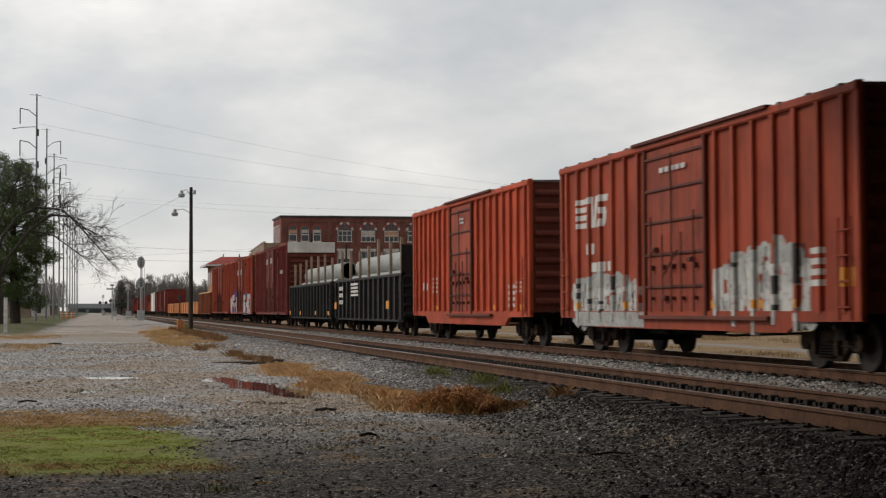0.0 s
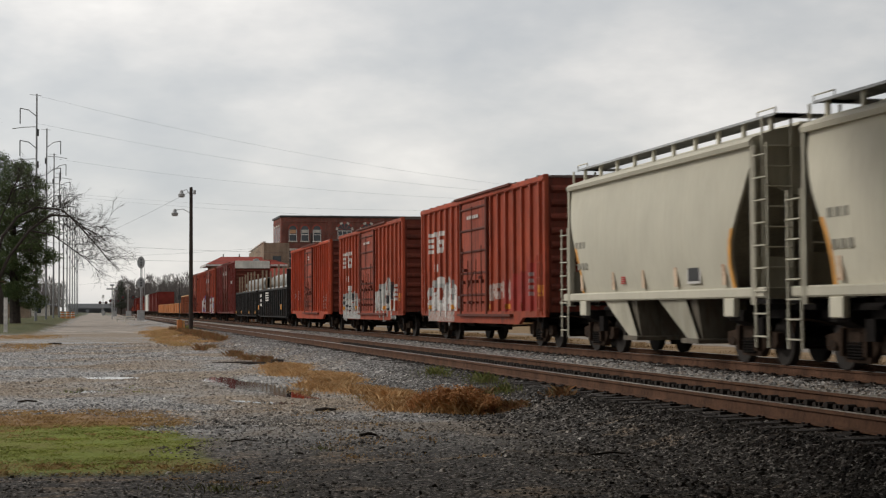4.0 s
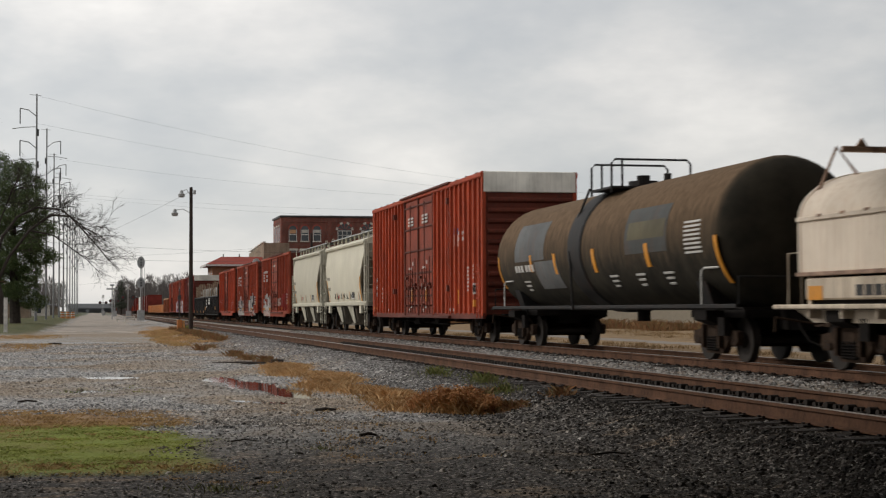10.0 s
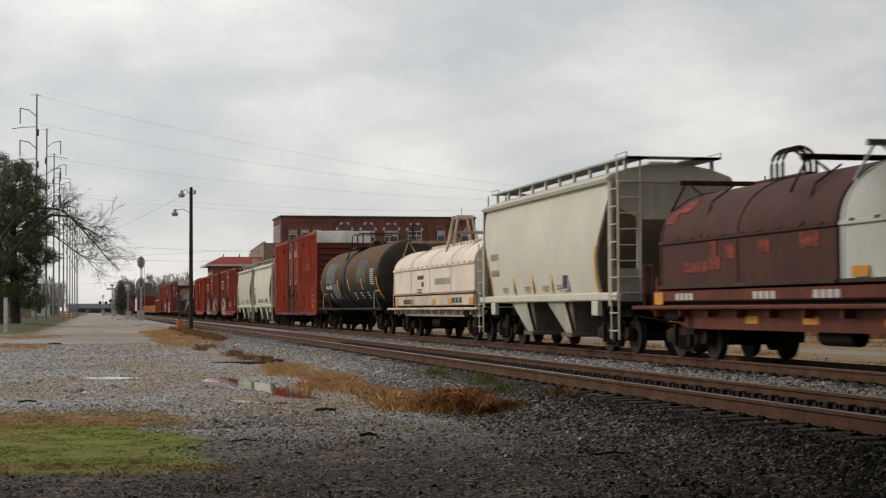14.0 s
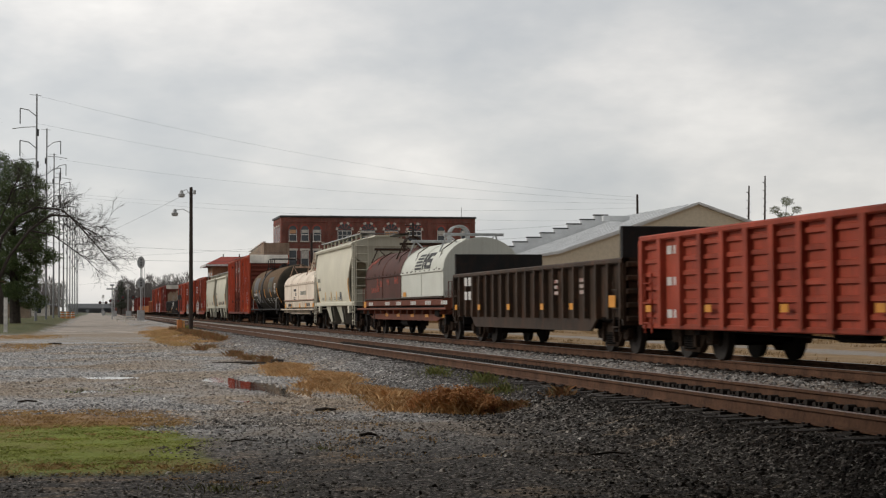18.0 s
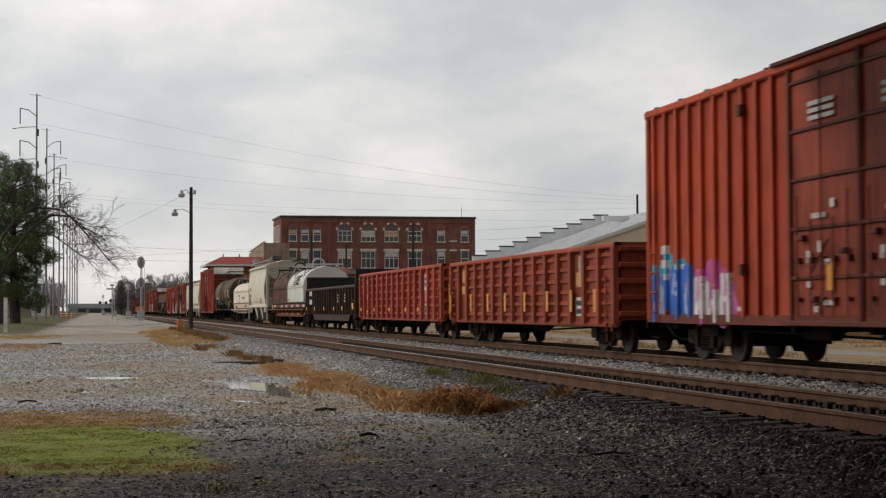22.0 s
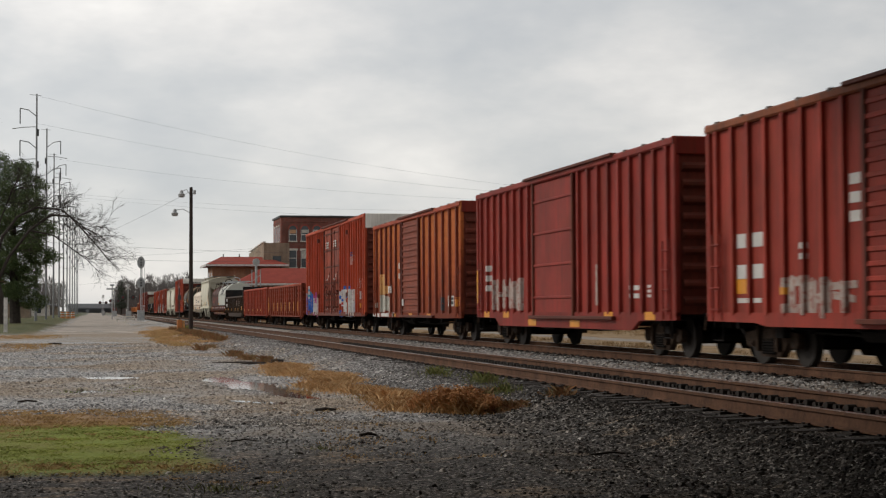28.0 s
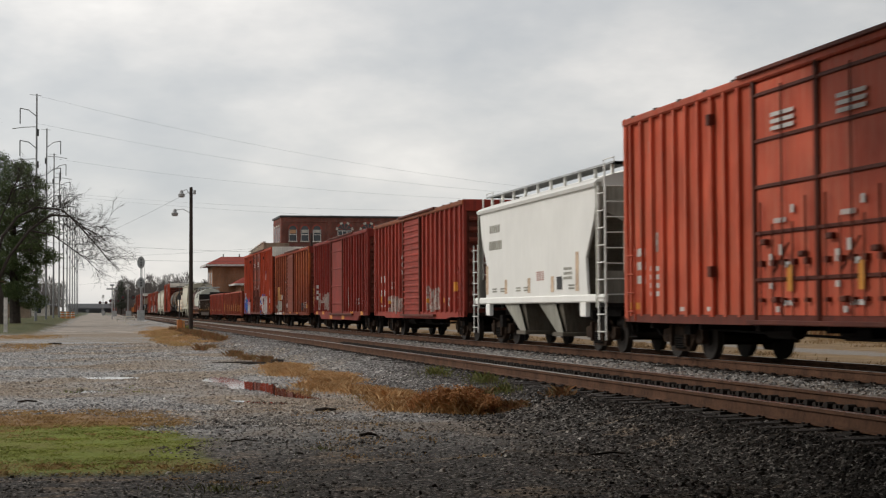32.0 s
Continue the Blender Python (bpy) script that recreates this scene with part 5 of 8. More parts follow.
def stripes_and_letters(car, y0, y1, z0, z1):
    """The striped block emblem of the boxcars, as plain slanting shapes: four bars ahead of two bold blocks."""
    w_, h = y1 - y0, z1 - z0
    posts = POSTS.get(car.name, ())

    def at(u, v):
        return (y1 - w_ * (u * 0.9 + v * 0.08), z0 + h * v)

    def shape(name, quads):
        g = Geo()
        for k, q in enumerate(quads):
            painted(g, [at(u, v) for u, v in q], SKIN, 0.006 + 0.0002 * k, posts)
        part(name, g, WHITE, car)

    for k in range(4):
        lo = 0.02 + 0.26 * k
        shape("emblem_bar", [[(0.03 * (3 - k), lo), (0.44, lo), (0.44, lo + 0.17), (0.03 * (3 - k), lo + 0.17)]])
    shape("emblem_block", [[(0.43, 0), (0.52, 0), (0.52, 1), (0.43, 1)], [(0.52, 1), (0.60, 0), (0.68, 0), (0.58, 1)], [(0.66, 0), (0.75, 0), (0.75, 1), (0.66, 1)]])
    shape("emblem_block", [[(0.79, 0), (1.03, 0), (1.05, 0.22), (0.79, 0.22)], [(0.80, 0.40), (1.03, 0.40), (1.03, 0.60), (0.80, 0.60)], [(0.79, 0.78), (1.06, 0.78), (1.06, 1), (0.80, 1)],
                           [(0.78, 0.52), (0.89, 0.52), (0.89, 0.92), (0.78, 0.92)], [(0.94, 0.08), (1.06, 0.08), (1.06, 0.48), (0.94, 0.48)]])


def yellow_marks(car, ys, z, x=SKIN, w_=0.42, h=0.15):
    for y in ys:
        marks(car, "reflector", YELLOW, [(y - w_ / 2, y + w_ / 2, z, z + h)], x)


# far ahead: boxcars and low cars that only show small
def plain_high(label, mat, cap=None):
    return boxcar("boxcar", label, 18.9, mat, 5.16, 0.86, 0.72, 26, ((1.2, 2.4, "plug"), (-1.25, 2.4, "plug")), 2.3, 0.9, cap, high=True, roof=M["roof_metal"])


high_red = add_car(plain_high("red high boxcar with sprayed blue and white paint", M["boxcar_red"]), 134.5, 115.6)
spray(high_red, [M["spray_blue"], M["spray_white"]], SKIN, -8.6, 8.6, 0.75, 2.4, 5, 9)
lettering(high_red, WHITE, DOOR - 0.045, 1.9, 4.2, 1.2, 0.5, 1, 3)
lettering(high_red, WHITE, DOOR - 0.045, -0.6, 4.2, 1.2, 0.5, 1, 3)
add_car(plain_high("red high boxcar with two plug doors", M["boxcar_red"]), 155.0, 136.1)
maroon = add_car(plain_high("maroon high boxcar with a pale upper end panel", M["boxcar_maroon"], M["end_grey"]), 112.9, 94.0)
lettering(maroon, WHITE, DOOR - 0.045, 1.9, 4.4, 1.2, 0.4, 1, 3)
lettering(maroon, WHITE, DOOR - 0.045, -0.6, 4.4, 1.2, 0.4, 1, 3)
lettering(maroon, WHITE, SKIN, -5.8, 3.5, 1.3, 0.28, 1, 2)
red_gon = add_car(gondola("gondola", "rusty red open gondola with a worn top rim", 16.6, M["boxcar_rust"], 2.9, chord=M["spray_tan_solid"]), 175.0, 158.4)
M["low_orange"] = paint("low_orange", (0.50, 0.20, 0.07), amount=0.25)
low = [gondola("gondola", "low orange gondola with plain sides", 16.6, M["low_orange"], 2.0, posts=3)]
for k in range(4):
    front = 194.0 + 18.6 * k
    c = low[0] if k == 0 else copy_thing(low[0], pose(0, 0, 0))
    add_car(c, front, front - 16.6)


def far_car(label, mat, L, top, roof):
    """A car that only ever shows small: body, roof, door and trucks."""
    car = thing("boxcar" if roof else "gondola", label, "railway car", group="cars of the freight train")
    part("body", Geo().box(-1.42, 1.42, -L / 2, L / 2, 0.85, top - 0.1), mat, car)
    ribs = Geo()
    for k in range(15):
        y = -L / 2 + L * (k + 0.5) / 15
        ribs.box(-1.50, 1.50, y - 0.06, y + 0.06, 0.9, top - 0.15)
    tagged(part("ribbing", ribs, mat, car), kind="stuff")
    if roof:
        part("roof", Geo().prism([(-1.52, top - 0.12), (0, top + 0.04), (1.52, top - 0.12)], "y", -L / 2, L / 2), M["roof_metal"], car)
        for sx in (-1, 1):
            part("door", Geo().box(*sorted((sx * 1.42, sx * 1.53)), -1.5, 1.5, 0.9, top - 0.3), mat, car)
    part("underframe", Geo().box(-0.9, 0.9, -L / 2 - 0.8, L / 2 + 0.8, 0.62, 0.86), M["underframe"], car)
    for s in (-1, 1):
        g = Geo()
        for sx in (-1, 1):
            for dy in (-0.89, 0.89):
                g.disc("x", (s * (L / 2 - 1.9) + dy, 0.42), 0.42, *sorted((sx * 0.7, sx * 0.83)), 14)
            g.box(*sorted((sx * 0.92, sx * 1.05)), s * (L / 2 - 1.9) - 1.1, s * (L / 2 - 1.9) + 1.1, 0.3, 0.62)
        part("truck", g, M["truck_iron"], car)
    return car


front = 268.5
dark_box = far_car("dark red boxcar far along the train", M["boxcar_maroon"], 15.8, 4.5, True)
low_red = far_car("low red car far along the train", M["boxcar_red"], 16.6, 2.8, False)
add_car(dark_box, front, front - 15.8)
for k in range(2):
    front += 17.7
    add_car(copy_thing(dark_box, pose(0, 0, 0)), front, front - 15.8)
front += 21.0
add_car(far_car("white insulated boxcar far along the train", M["hopper_white"], 18.9, 4.6, True), front, front - 18.9)
for k in range(24):
    L_ = 15.8 if k % 3 else 16.6
    front += L_ + 1.9
    add_car(low_red if k == 0 else copy_thing(dark_box if k % 3 else low_red, pose(0, 0, 0)), front, front - L_)

# black gondolas with pipes
g1 = add_car(gondola("gondola", "black gondola loaded with grey pipes and wooden stakes", 16.4, M["gondola_black"], 2.42, 0.6, 14), 92.6, 76.2)
pipe_load(g1, 16.4, 1.65, 3.75, 1)
g2 = add_car(gondola("gondola", "black gondola with pipes and a high end bulkhead", 16.6, M["gondola_black"], 2.42, 0.6, 14, bulkhead=0.0), 74.7, 58.1)
pipe_load(g2, 16.6, 1.65, 3.75, 2)
part("bulkhead", Geo().bar(-1.45, 1.45, -8.25, -8.1, 2.3, 3.5, 0.02), M["gondola_black"], g2)
marks(g2, "emblem_bar", WHITE, [(1.5, 3.4, 1.62 + 0.16 * k, 1.72 + 0.16 * k) for k in range(4)], POSTX)
yellow_marks(g2, (8.0, -5.6), 1.05, POSTX, 0.6, 0.32)
yellow_marks(g1, (7.8, 3.2, -3.0, -7.6), 0.75, POSTX, 0.5, 0.2)
lettering(g2, WHITE, POSTX, 6.8, 2.1, 1.2, 0.22, 3, 2)

# A
a = add_car(boxcar("boxcar", "orange-red boxcar with a plug door and deep side sill", 15.6, M["boxcar_orange_red"], 4.56, 0.93, 0.55, 20, ((0.22, 2.9, "plug"),), door_mat=M["door_red"]), 55.8, 40.2)
lettering(a, WHITE, SKIN, 6.1, 2.54, 0.35, 0.32, 1, 1)
lettering(a, WHITE, SKIN, 6.3, 1.94, 1.4, 0.30, 1, 3)
lettering(a, WHITE, SKIN, 4.3, 2.1, 0.42, 0.10, 4, 2)
lettering(a, WHITE, SKIN, -5.6, 1.7, 0.55, 0.12, 4, 2)
lettering(a, WHITE, SKIN, -6.5, 1.78, 0.42, 0.08, 3, 2)
lettering(a, WHITE, DOOR - 0.045, 0.35, 3.9, 0.75, 0.08, 2, 2)
yellow_marks(a, (6.8, 4.0, -3.87, -6.8), 1.0)

# B and C
for key, fr, re, seed in (("B", 37.35, 21.75, 3), ("C", 18.25, 2.65, 8)):
    c = add_car(boxcar("boxcar", "red-brown boxcar with a white striped emblem and silver spray paint", 15.6, M["boxcar_red"], 4.56, 0.93, 0.60, 18, ((0.0, 3.3, "plug"),), door_mat=M["door_red"]), fr, re)
    stripes_and_letters(c, 4.35, 6.9, 2.92, 3.65)
    lettering(c, WHITE, SKIN, 5.9, 2.55, 0.7, 0.3, 1, 2)
    lettering(c, WHITE, SKIN, 5.5, 2.1, 1.8, 0.26, 1, 3)
    lettering(c, WHITE, DOOR - 0.045, 0.7, 3.9, 1.5, 0.12, 1, 5)
    lettering(c, WHITE, SKIN, -6.0, 2.0, 0.6, 0.12, 4, 2)
    spray(c, [M["spray_silver"], M["spray_white"] if key == "C" else M["spray_pale_grey"], M["spray_dark"]], SKIN, 2.2, 6.9, 0.66, 1.75 if key == "B" else 2.0, seed, 7 if key == "B" else 5)
    if key == "B":
        spray(c, [M["spray_silver"], M["spray_pale_grey"], M["spray_dark"]], SKIN, -6.0, -2.2, 0.66, 2.1, seed + 1, 5)
        marks(c, "paint_patch", M["spray_silver"], [(1.8, 6.6, 0.62, 0.95)], -1.482)
    else:
        marks(c, "paint_patch", M["spray_faded_red"], [(-7.1 + 0.42 * k, -6.68 + 0.42 * k, 0.97, (2.4, 2.25, 2.35, 2.05, 1.95, 2.0, 1.75, 1.85, 1.5)[k]) for k in range(9)], SKIN + 0.003, "fresher red paint patch")
        spray(c, [M["spray_pale"]], SKIN, -4.2, -1.9, 1.3, 1.85, seed + 1, 4)
        marks(c, "paint_patch", M["spray_pale"], [(2.6, 6.6, 0.62, 0.95)], -1.482)
    yellow_marks(c, (6.3, 2.9, -1.95, -3.9, -5.4), 1.02)
    marks(c, "reflector", M["reflector_yellow"], [(-7.5, -7.1, 1.35, 1.65)], SKIN)

# two cream hoppers
for fr, re in ((1.35, -11.05), (-11.65, -24.45)):
    L_ = fr - re
    h = add_car(hopper("hopper_car", "cream covered hopper car with orange streaks and two chutes", L_, M["hopper_cream"], M["hopper_end"], rim=M["rim_orange"]), fr, re)
    for y in (4.4, 2.1, 0.15, -1.75, -4.2):
        marks(h, "orange_streak", M["streak_faded"], [(y - 0.09, y + 0.09, 1.45, 1.66), (y - 0.05, y + 0.12, 1.66, 1.84)], -1.478)
    lettering(h, M["stencil_grey"], -1.541, 4.7, 2.6, 0.8, 0.18, 1, 3)
    lettering(h, M["stencil_grey"], -1.514, 4.6, 2.1, 0.8, 0.18, 1, 3)
    marks(h, "label_plate", BLACK, [(-2.95, -2.4, 1.55, 1.82)], -1.47)
    marks(h, "label_edge", WHITE, [(-3.02, -2.33, 1.50, 1.87)], -1.463)
    lettering(h, M["spray_red"], -1.47, 1.6, 1.72, 0.4, 0.03, 4, 1)
    if fr < 0:
        tags = random.Random(77)
        for k in range(7):
            y, z = 2.6 - 0.95 * k + tags.uniform(-0.2, 0.2), 1.5 + tags.uniform(0.0, 0.1)
            g = Geo()
            for _ in range(3):
                dy, up = tags.uniform(-0.25, 0.25), tags.uniform(0.15, 0.4)
                g.prism([(y, z), (y + 0.05, z), (y + 0.05 + dy, z + up), (y + dy, z + up)], "x", -1.476, -1.43)
                y += tags.uniform(-0.15, 0.15)
            part("sprayed_line", g, M["spray_tag"], h)


def high_car(label, mat, fr, re, door="door_red"):
    c = add_car(boxcar("boxcar", label, fr - re, mat, 5.22, 0.86, 0.72, 29, ((1.28, 2.45, "plug"), (-1.2, 2.45, "plug")), 2.3, 0.9, M["end_grey"], high=True, sill_mat=M["dark_red_paint"], door_mat=M[door]), fr, re)
    for y0, y1 in ((0.85, 1.75), (-1.65, -0.70)):
        marks(c, "lettering", WHITE, [(y0, y1, 4.06 + 0.12 * k, 4.13 + 0.12 * k) for k in range(3)], DOOR - 0.045)
        lettering(c, WHITE, DOOR - 0.045, y1 - 0.1, 2.55, 0.5, 0.10, 1, 4)
        for yy, zz, ww, hh in ((y1 - 0.75, 2.75, 0.12, 0.14), (y1 + 0.1, 1.95, 0.12, 0.2), (y1 - 0.55, 1.80, 0.16, 0.10), (y1 + 0.1, 1.45, 0.12, 0.10), (y1 - 0.15, 1.05, 0.12, 0.10)):
            marks(c, "label_sheet", WHITE, [(yy - ww, yy, zz - hh, zz)], DOOR - 0.045)
        lettering(c, WHITE, DOOR - 0.045, y1 - 0.3, 2.1, 0.16, 0.22, 1, 1)
        lettering(c, WHITE, DOOR - 0.045, y1 - 0.4, 1.15, 0.5, 0.10, 1, 2)
        marks(c, "reflector", YELLOW, [(y0 + 0.1, y0 + 0.3, 1.3, 1.75)], DOOR - 0.045)
    marks(c, "badge", M["badge_blue"], [(-6.12, -5.72, 3.44 + 0.07 * k, 3.48 + 0.07 * k) for k in range(3)], SKIN)
    marks(c, "badge", M["badge_pink"], [(-6.15, -5.7, 3.05, 3.42)], SKIN)
    lettering(c, WHITE, SKIN, -6.0, 3.50, 1.1, 0.13, 2, 6)
    lettering(c, WHITE, SKIN, -7.2, 2.35, 0.6, 0.08, 7, 2)
    lettering(c, WHITE, SKIN, -7.9, 2.38, 0.65, 0.08, 4, 3)
    lettering(c, WHITE, SKIN, 8.8, 2.3, 0.6, 0.2, 3, 2)
    lettering(c, WHITE, SKIN, 7.9, 1.9, 0.5, 0.12, 4, 2)
    marks(c, "label_plate", WHITE, [(-8.5, -7.9, 1.48, 1.82)], SKIN)
    marks(c, "label_mark", BLACK, [(-8.43, -7.97, 1.54, 1.76)], SKIN - 0.006)
    marks(c, "reflector", YELLOW, [(-8.5, -7.9, 1.10, 1.31)], SKIN)
    for y in (-7.55, -6.0, 7.2):
        marks(c, "reflector", YELLOW, [(y - 0.09, y + 0.09, 1.2, 1.65)], SKIN)
    yellow_marks(c, (8.8,), 1.0)
    for y in (6.3, 4.9, -3.6, -5.1):
        lettering(c, WHITE, SKIN, y, 1.05, 0.3, 0.10, 1, 1)
    return c


high_car("tall red boxcar with double plug doors and pale end panel", M["boxcar_orange_red"], -26.0, -44.8)

add_car(tank_car(18.4), -45.45, -63.85)

c1 = add_car(coil_car("cream coil car with one long rusty-seamed hood", 14.9, ((6.75, -6.6, M["coil_cream"]),), M["tray_cream"], 3.30, 1.55, girder=M["tray_cream"], bracket=M["bracket_rust"], straight=True), -65.3, -80.2)
lettering(c1, BLACK, -1.345, 2.2, 2.23, 1.1, 0.16, 1, 5)
marks(c1, "lettering", BLACK, [(1.15, 1.5, 1.83, 2.0), (1.45, 2.25, 1.60, 1.66), (1.45, 2.25, 1.70, 1.75)], -1.345)
lettering(c1, M["hopper_grey"], -1.345, -0.75, 2.08, 2.4, 0.25, 1, 9)
for y in (6.1, 3.2, -0.6, -3.2, -6.2):
    marks(c1, "reflector", YELLOW, [(y - 0.25, y + 0.25, 1.15, 1.38)], -1.365)
lettering(c1, BLACK, -1.365, 4.7, 1.38, 1.8, 0.2, 1, 6)
lettering(c1, BLACK, -1.365, -3.5, 1.4, 1.5, 0.2, 1, 3)

h3 = add_car(hopper("hopper_car", "cream covered hopper car with orange stripes along its foot", 13.1, M["hopper_cream"], M["hopper_end"], rim=M["rim_orange"]), -80.25, -93.35)
for y, z1 in ((2.4, 1.9), (0.5, 1.95), (-1.25, 1.95)):
    marks(h3, "orange_stripe", M["stripe_pale"], [(y - 0.09, y + 0.09, 1.45, 1.68), (y - 0.05, y + 0.12, 1.68, z1)], -1.482)
lettering(h3, M["stencil_grey"], -1.541, 4.7, 2.6, 0.9, 0.22, 1, 4)
lettering(h3, M["stencil_grey"], -1.514, 4.7, 2.14, 0.9, 0.2, 1, 4)
marks(h3, "label_plate", BLACK, [(-2.65, -2.25, 1.52, 1.85)], -1.48)
marks(h3, "label_edge", WHITE, [(-2.70, -2.20, 1.48, 1.89)], -1.473)
for y in (3.6, 1.3, -0.4, -1.7):
    lettering(h3, M["hopper_grey"], -1.475, y, 1.62, 0.5, 0.05, 2, 4)

c2 = add_car(coil_car("coil car with one oxide red and one pale grey hood", 17.7, ((7.5, -0.45, M["coil_oxide"]), (-0.55, -7.9, M["coil_grey"])), M["coil_frame"], 3.45, 1.42, girder=M["coil_frame"], bracket=M["gondola_brown"]), -94.2, -111.9)


def on_hood(car, name, mat, y0, y1, z0, z1, top=3.45, foot=1.42):
    """A painted patch that follows the arch of a hood."""
    rise = top - foot - 0.95
    rings = []
    for k in range(7):
        z = z0 + (z1 - z0) * k / 6
        a = math.asin(max(0.0, min(1.0, (z - foot - 0.95) / rise)))
        x, n_x, n_z = -1.34 * math.cos(a), -math.cos(a), math.sin(a)
        rings.append([(x + n_x * 0.012, y0, z + n_z * 0.012), (x + n_x * 0.012, y1, z + n_z * 0.012), (x - n_x * 0.01, y1, z - n_z * 0.01), (x - n_x * 0.01, y0, z - n_z * 0.01)])
    part(name, Geo().loft(rings), mat, car)


for k in range(5):
    on_hood(c2, "emblem_bar", BLACK, -4.25, -3.0 - 0.04 * k, 2.46 + 0.12 * k, 2.53 + 0.12 * k)
for y0, y1, z0, z1 in ((-4.45, -4.28, 2.46, 3.02), (-4.62, -4.45, 2.72, 2.98), (-4.78, -4.62, 2.50, 2.80), (-4.95, -4.78, 2.46, 3.02), (-5.75, -5.05, 2.46, 2.58), (-5.75, -5.05, 2.68, 2.80), (-5.75, -5.05, 2.90, 3.02), (-5.75, -5.55, 2.58, 2.68), (-5.25, -5.05, 2.80, 2.90)):
    on_hood(c2, "emblem_block", BLACK, y0, y1, z0, z1)
# scraped patches of red primer on the oxide hood
M["primer_red"] = worn_paint("primer_red", (0.33, 0.052, 0.028), (0.078, 0.026, 0.017), 0.44, 0.95)
for y0, y1, z0, z1 in ((4.9, 6.2, 1.72, 1.92), (4.3, 4.9, 1.76, 2.0), (4.5, 4.8, 2.0, 2.3), (3.6, 4.1, 1.95, 2.2), (2.1, 2.6, 2.0, 2.24), (0.2, 0.9, 2.02, 2.3), (6.9, 7.45, 2.75, 3.05), (6.4, 7.0, 2.95, 3.2)):
    on_hood(c2, "primer_patch", M["primer_red"], y0, y1, z0, z1)
for y in (7.0, 3.2, 0.8, -2.0, -4.6, -7.2):
    marks(c2, "reflector", YELLOW, [(y - 0.28, y + 0.28, 0.74, 0.88)], -1.225)
    lettering(c2, WHITE, -1.365, y - 0.4, 1.32, 1.0, 0.16, 1, 4)
marks(c2, "reflector", YELLOW, [(-1.5, -0.95, 1.5, 1.67), (7.3, 7.8, 1.1, 1.35)], -1.37)

# gondolas
dg = add_car(gondola("gondola", "dark brown gondola with bent posts and fish-belly sides", 16.6, M["gondola_brown"], 2.15, 0.55, 19, fish=True, slim=True), -112.95, -129.55)
part("bulkhead", Geo().bar(-1.45, 1.45, -8.28, -8.12, 2.0, 2.85, 0.02), M["gondola_black"], dg)
part("bulkhead", Geo().bar(-1.45, 1.45, 8.0, 8.16, 2.0, 2.80, 0.02), M["gondola_black"], dg)
yellow_marks(dg, (7.8, 4.75, 1.33, -2.05, -4.6), 1.0, POSTX + 0.01, 0.3, 0.16)
marks(dg, "reflector", YELLOW, [(-7.9, -7.45, 1.05, 1.32)], POSTX + 0.01)
lettering(dg, WHITE, POSTX + 0.01, 6.6, 2.0, 1.0, 0.3, 2, 2)
for y in (-3.2, -5.3):
    lettering(dg, M["spray_pale"], POSTX + 0.01, y, 1.75, 0.45, 0.1, 3, 1)

mp = add_car(gondola("gondola", "bright red gondola with ribbed sides and a shield badge", 16.6, M["gondola_red"], 2.56, 0.66, 15, ribbed=True), -130.7, -147.3)
for z in (2.3, 1.66, 1.0):
    lettering(mp, WHITE, -1.38, 6.9, z, 0.75, 0.2, 1, 2)
marks(mp, "badge", M["badge_blue"], [(-5.75, -5.2, 1.85, 1.95), (-5.75, -5.2, 2.05, 2.15)], -1.385)
marks(mp, "badge", WHITE, [(-5.82, -5.12, 1.66, 2.26)], -1.378)
marks(mp, "badge", M["badge_pink"], [(-5.75, -5.2, 1.32, 1.70)], -1.385)
marks(mp, "label_plate", WHITE, [(-5.82, -5.12, 0.85, 1.22)], -1.378)
marks(mp, "label_mark", BLACK, [(-5.74, -5.2, 0.9, 1.15)], -1.385)
yellow_marks(mp, (7.7, 4.45, 1.1, -2.2, -4.5), 0.95, POSTX + 0.005, 0.30, 0.14)

gn2 = add_car(gondola("gondola", "red gondola with ribbed sides and tall yellow markers", 16.5, M["gondola_rust_red"], 2.52, 0.66, 15, ribbed=True, chord=M["boxcar_red"]), -148.6, -165.1)
for y in (5.3, 3.2, 1.2, -0.85, -3.0, -5.05, 8.1, -6.9):
    marks(gn2, "reflector", YELLOW, [(y - 0.09, y + 0.09, 0.95, 1.48)], POSTX + 0.005)
marks(gn2, "reflector", YELLOW, [(8.12, 8.22, 0.85, 1.85)], -1.52)
marks(gn2, "emblem_patch", M["spray_tan"], [(6.2, 6.9, 1.5, 1.75), (6.3, 6.85, 1.85, 2.25), (6.2, 6.5, 1.7, 1.9)], -1.385)
marks(gn2, "worn_patch", M["spray_tan"], [(-5.8, -5.15, 1.55, 1.9)], -1.385)
marks(gn2, "worn_patch", M["spray_pale"], [(-5.7, -5.35, 1.9, 2.3)], -1.385)
marks(gn2, "label_plate", WHITE, [(-5.85, -5.1, 0.85, 1.3)], -1.38)
marks(gn2, "label_mark", BLACK, [(-5.75, -5.2, 0.9, 1.02), (-5.75, -5.2, 1.1, 1.22)], -1.387)

# the tall car with bright sprayed paint
e = high_car("tall red boxcar with bright sprayed paint along its foot", M["boxcar_orange_red"], -167.25, -186.2)
spray(e, [M["spray_blue"], M["spray_white"], M["spray_red"]], SKIN, -6.6, -2.5, 0.72, 2.1, 21, 4)
spray(e, [M["spray_teal"], M["spray_blue"], M["spray_white"]], SKIN, 7.0, 9.1, 0.78, 2.0, 33, 4)
spray(e, [M["spray_pink"], M["spray_white"], M["spray_pink"]], SKIN, 5.1, 7.0, 0.75, 1.75, 34, 3)

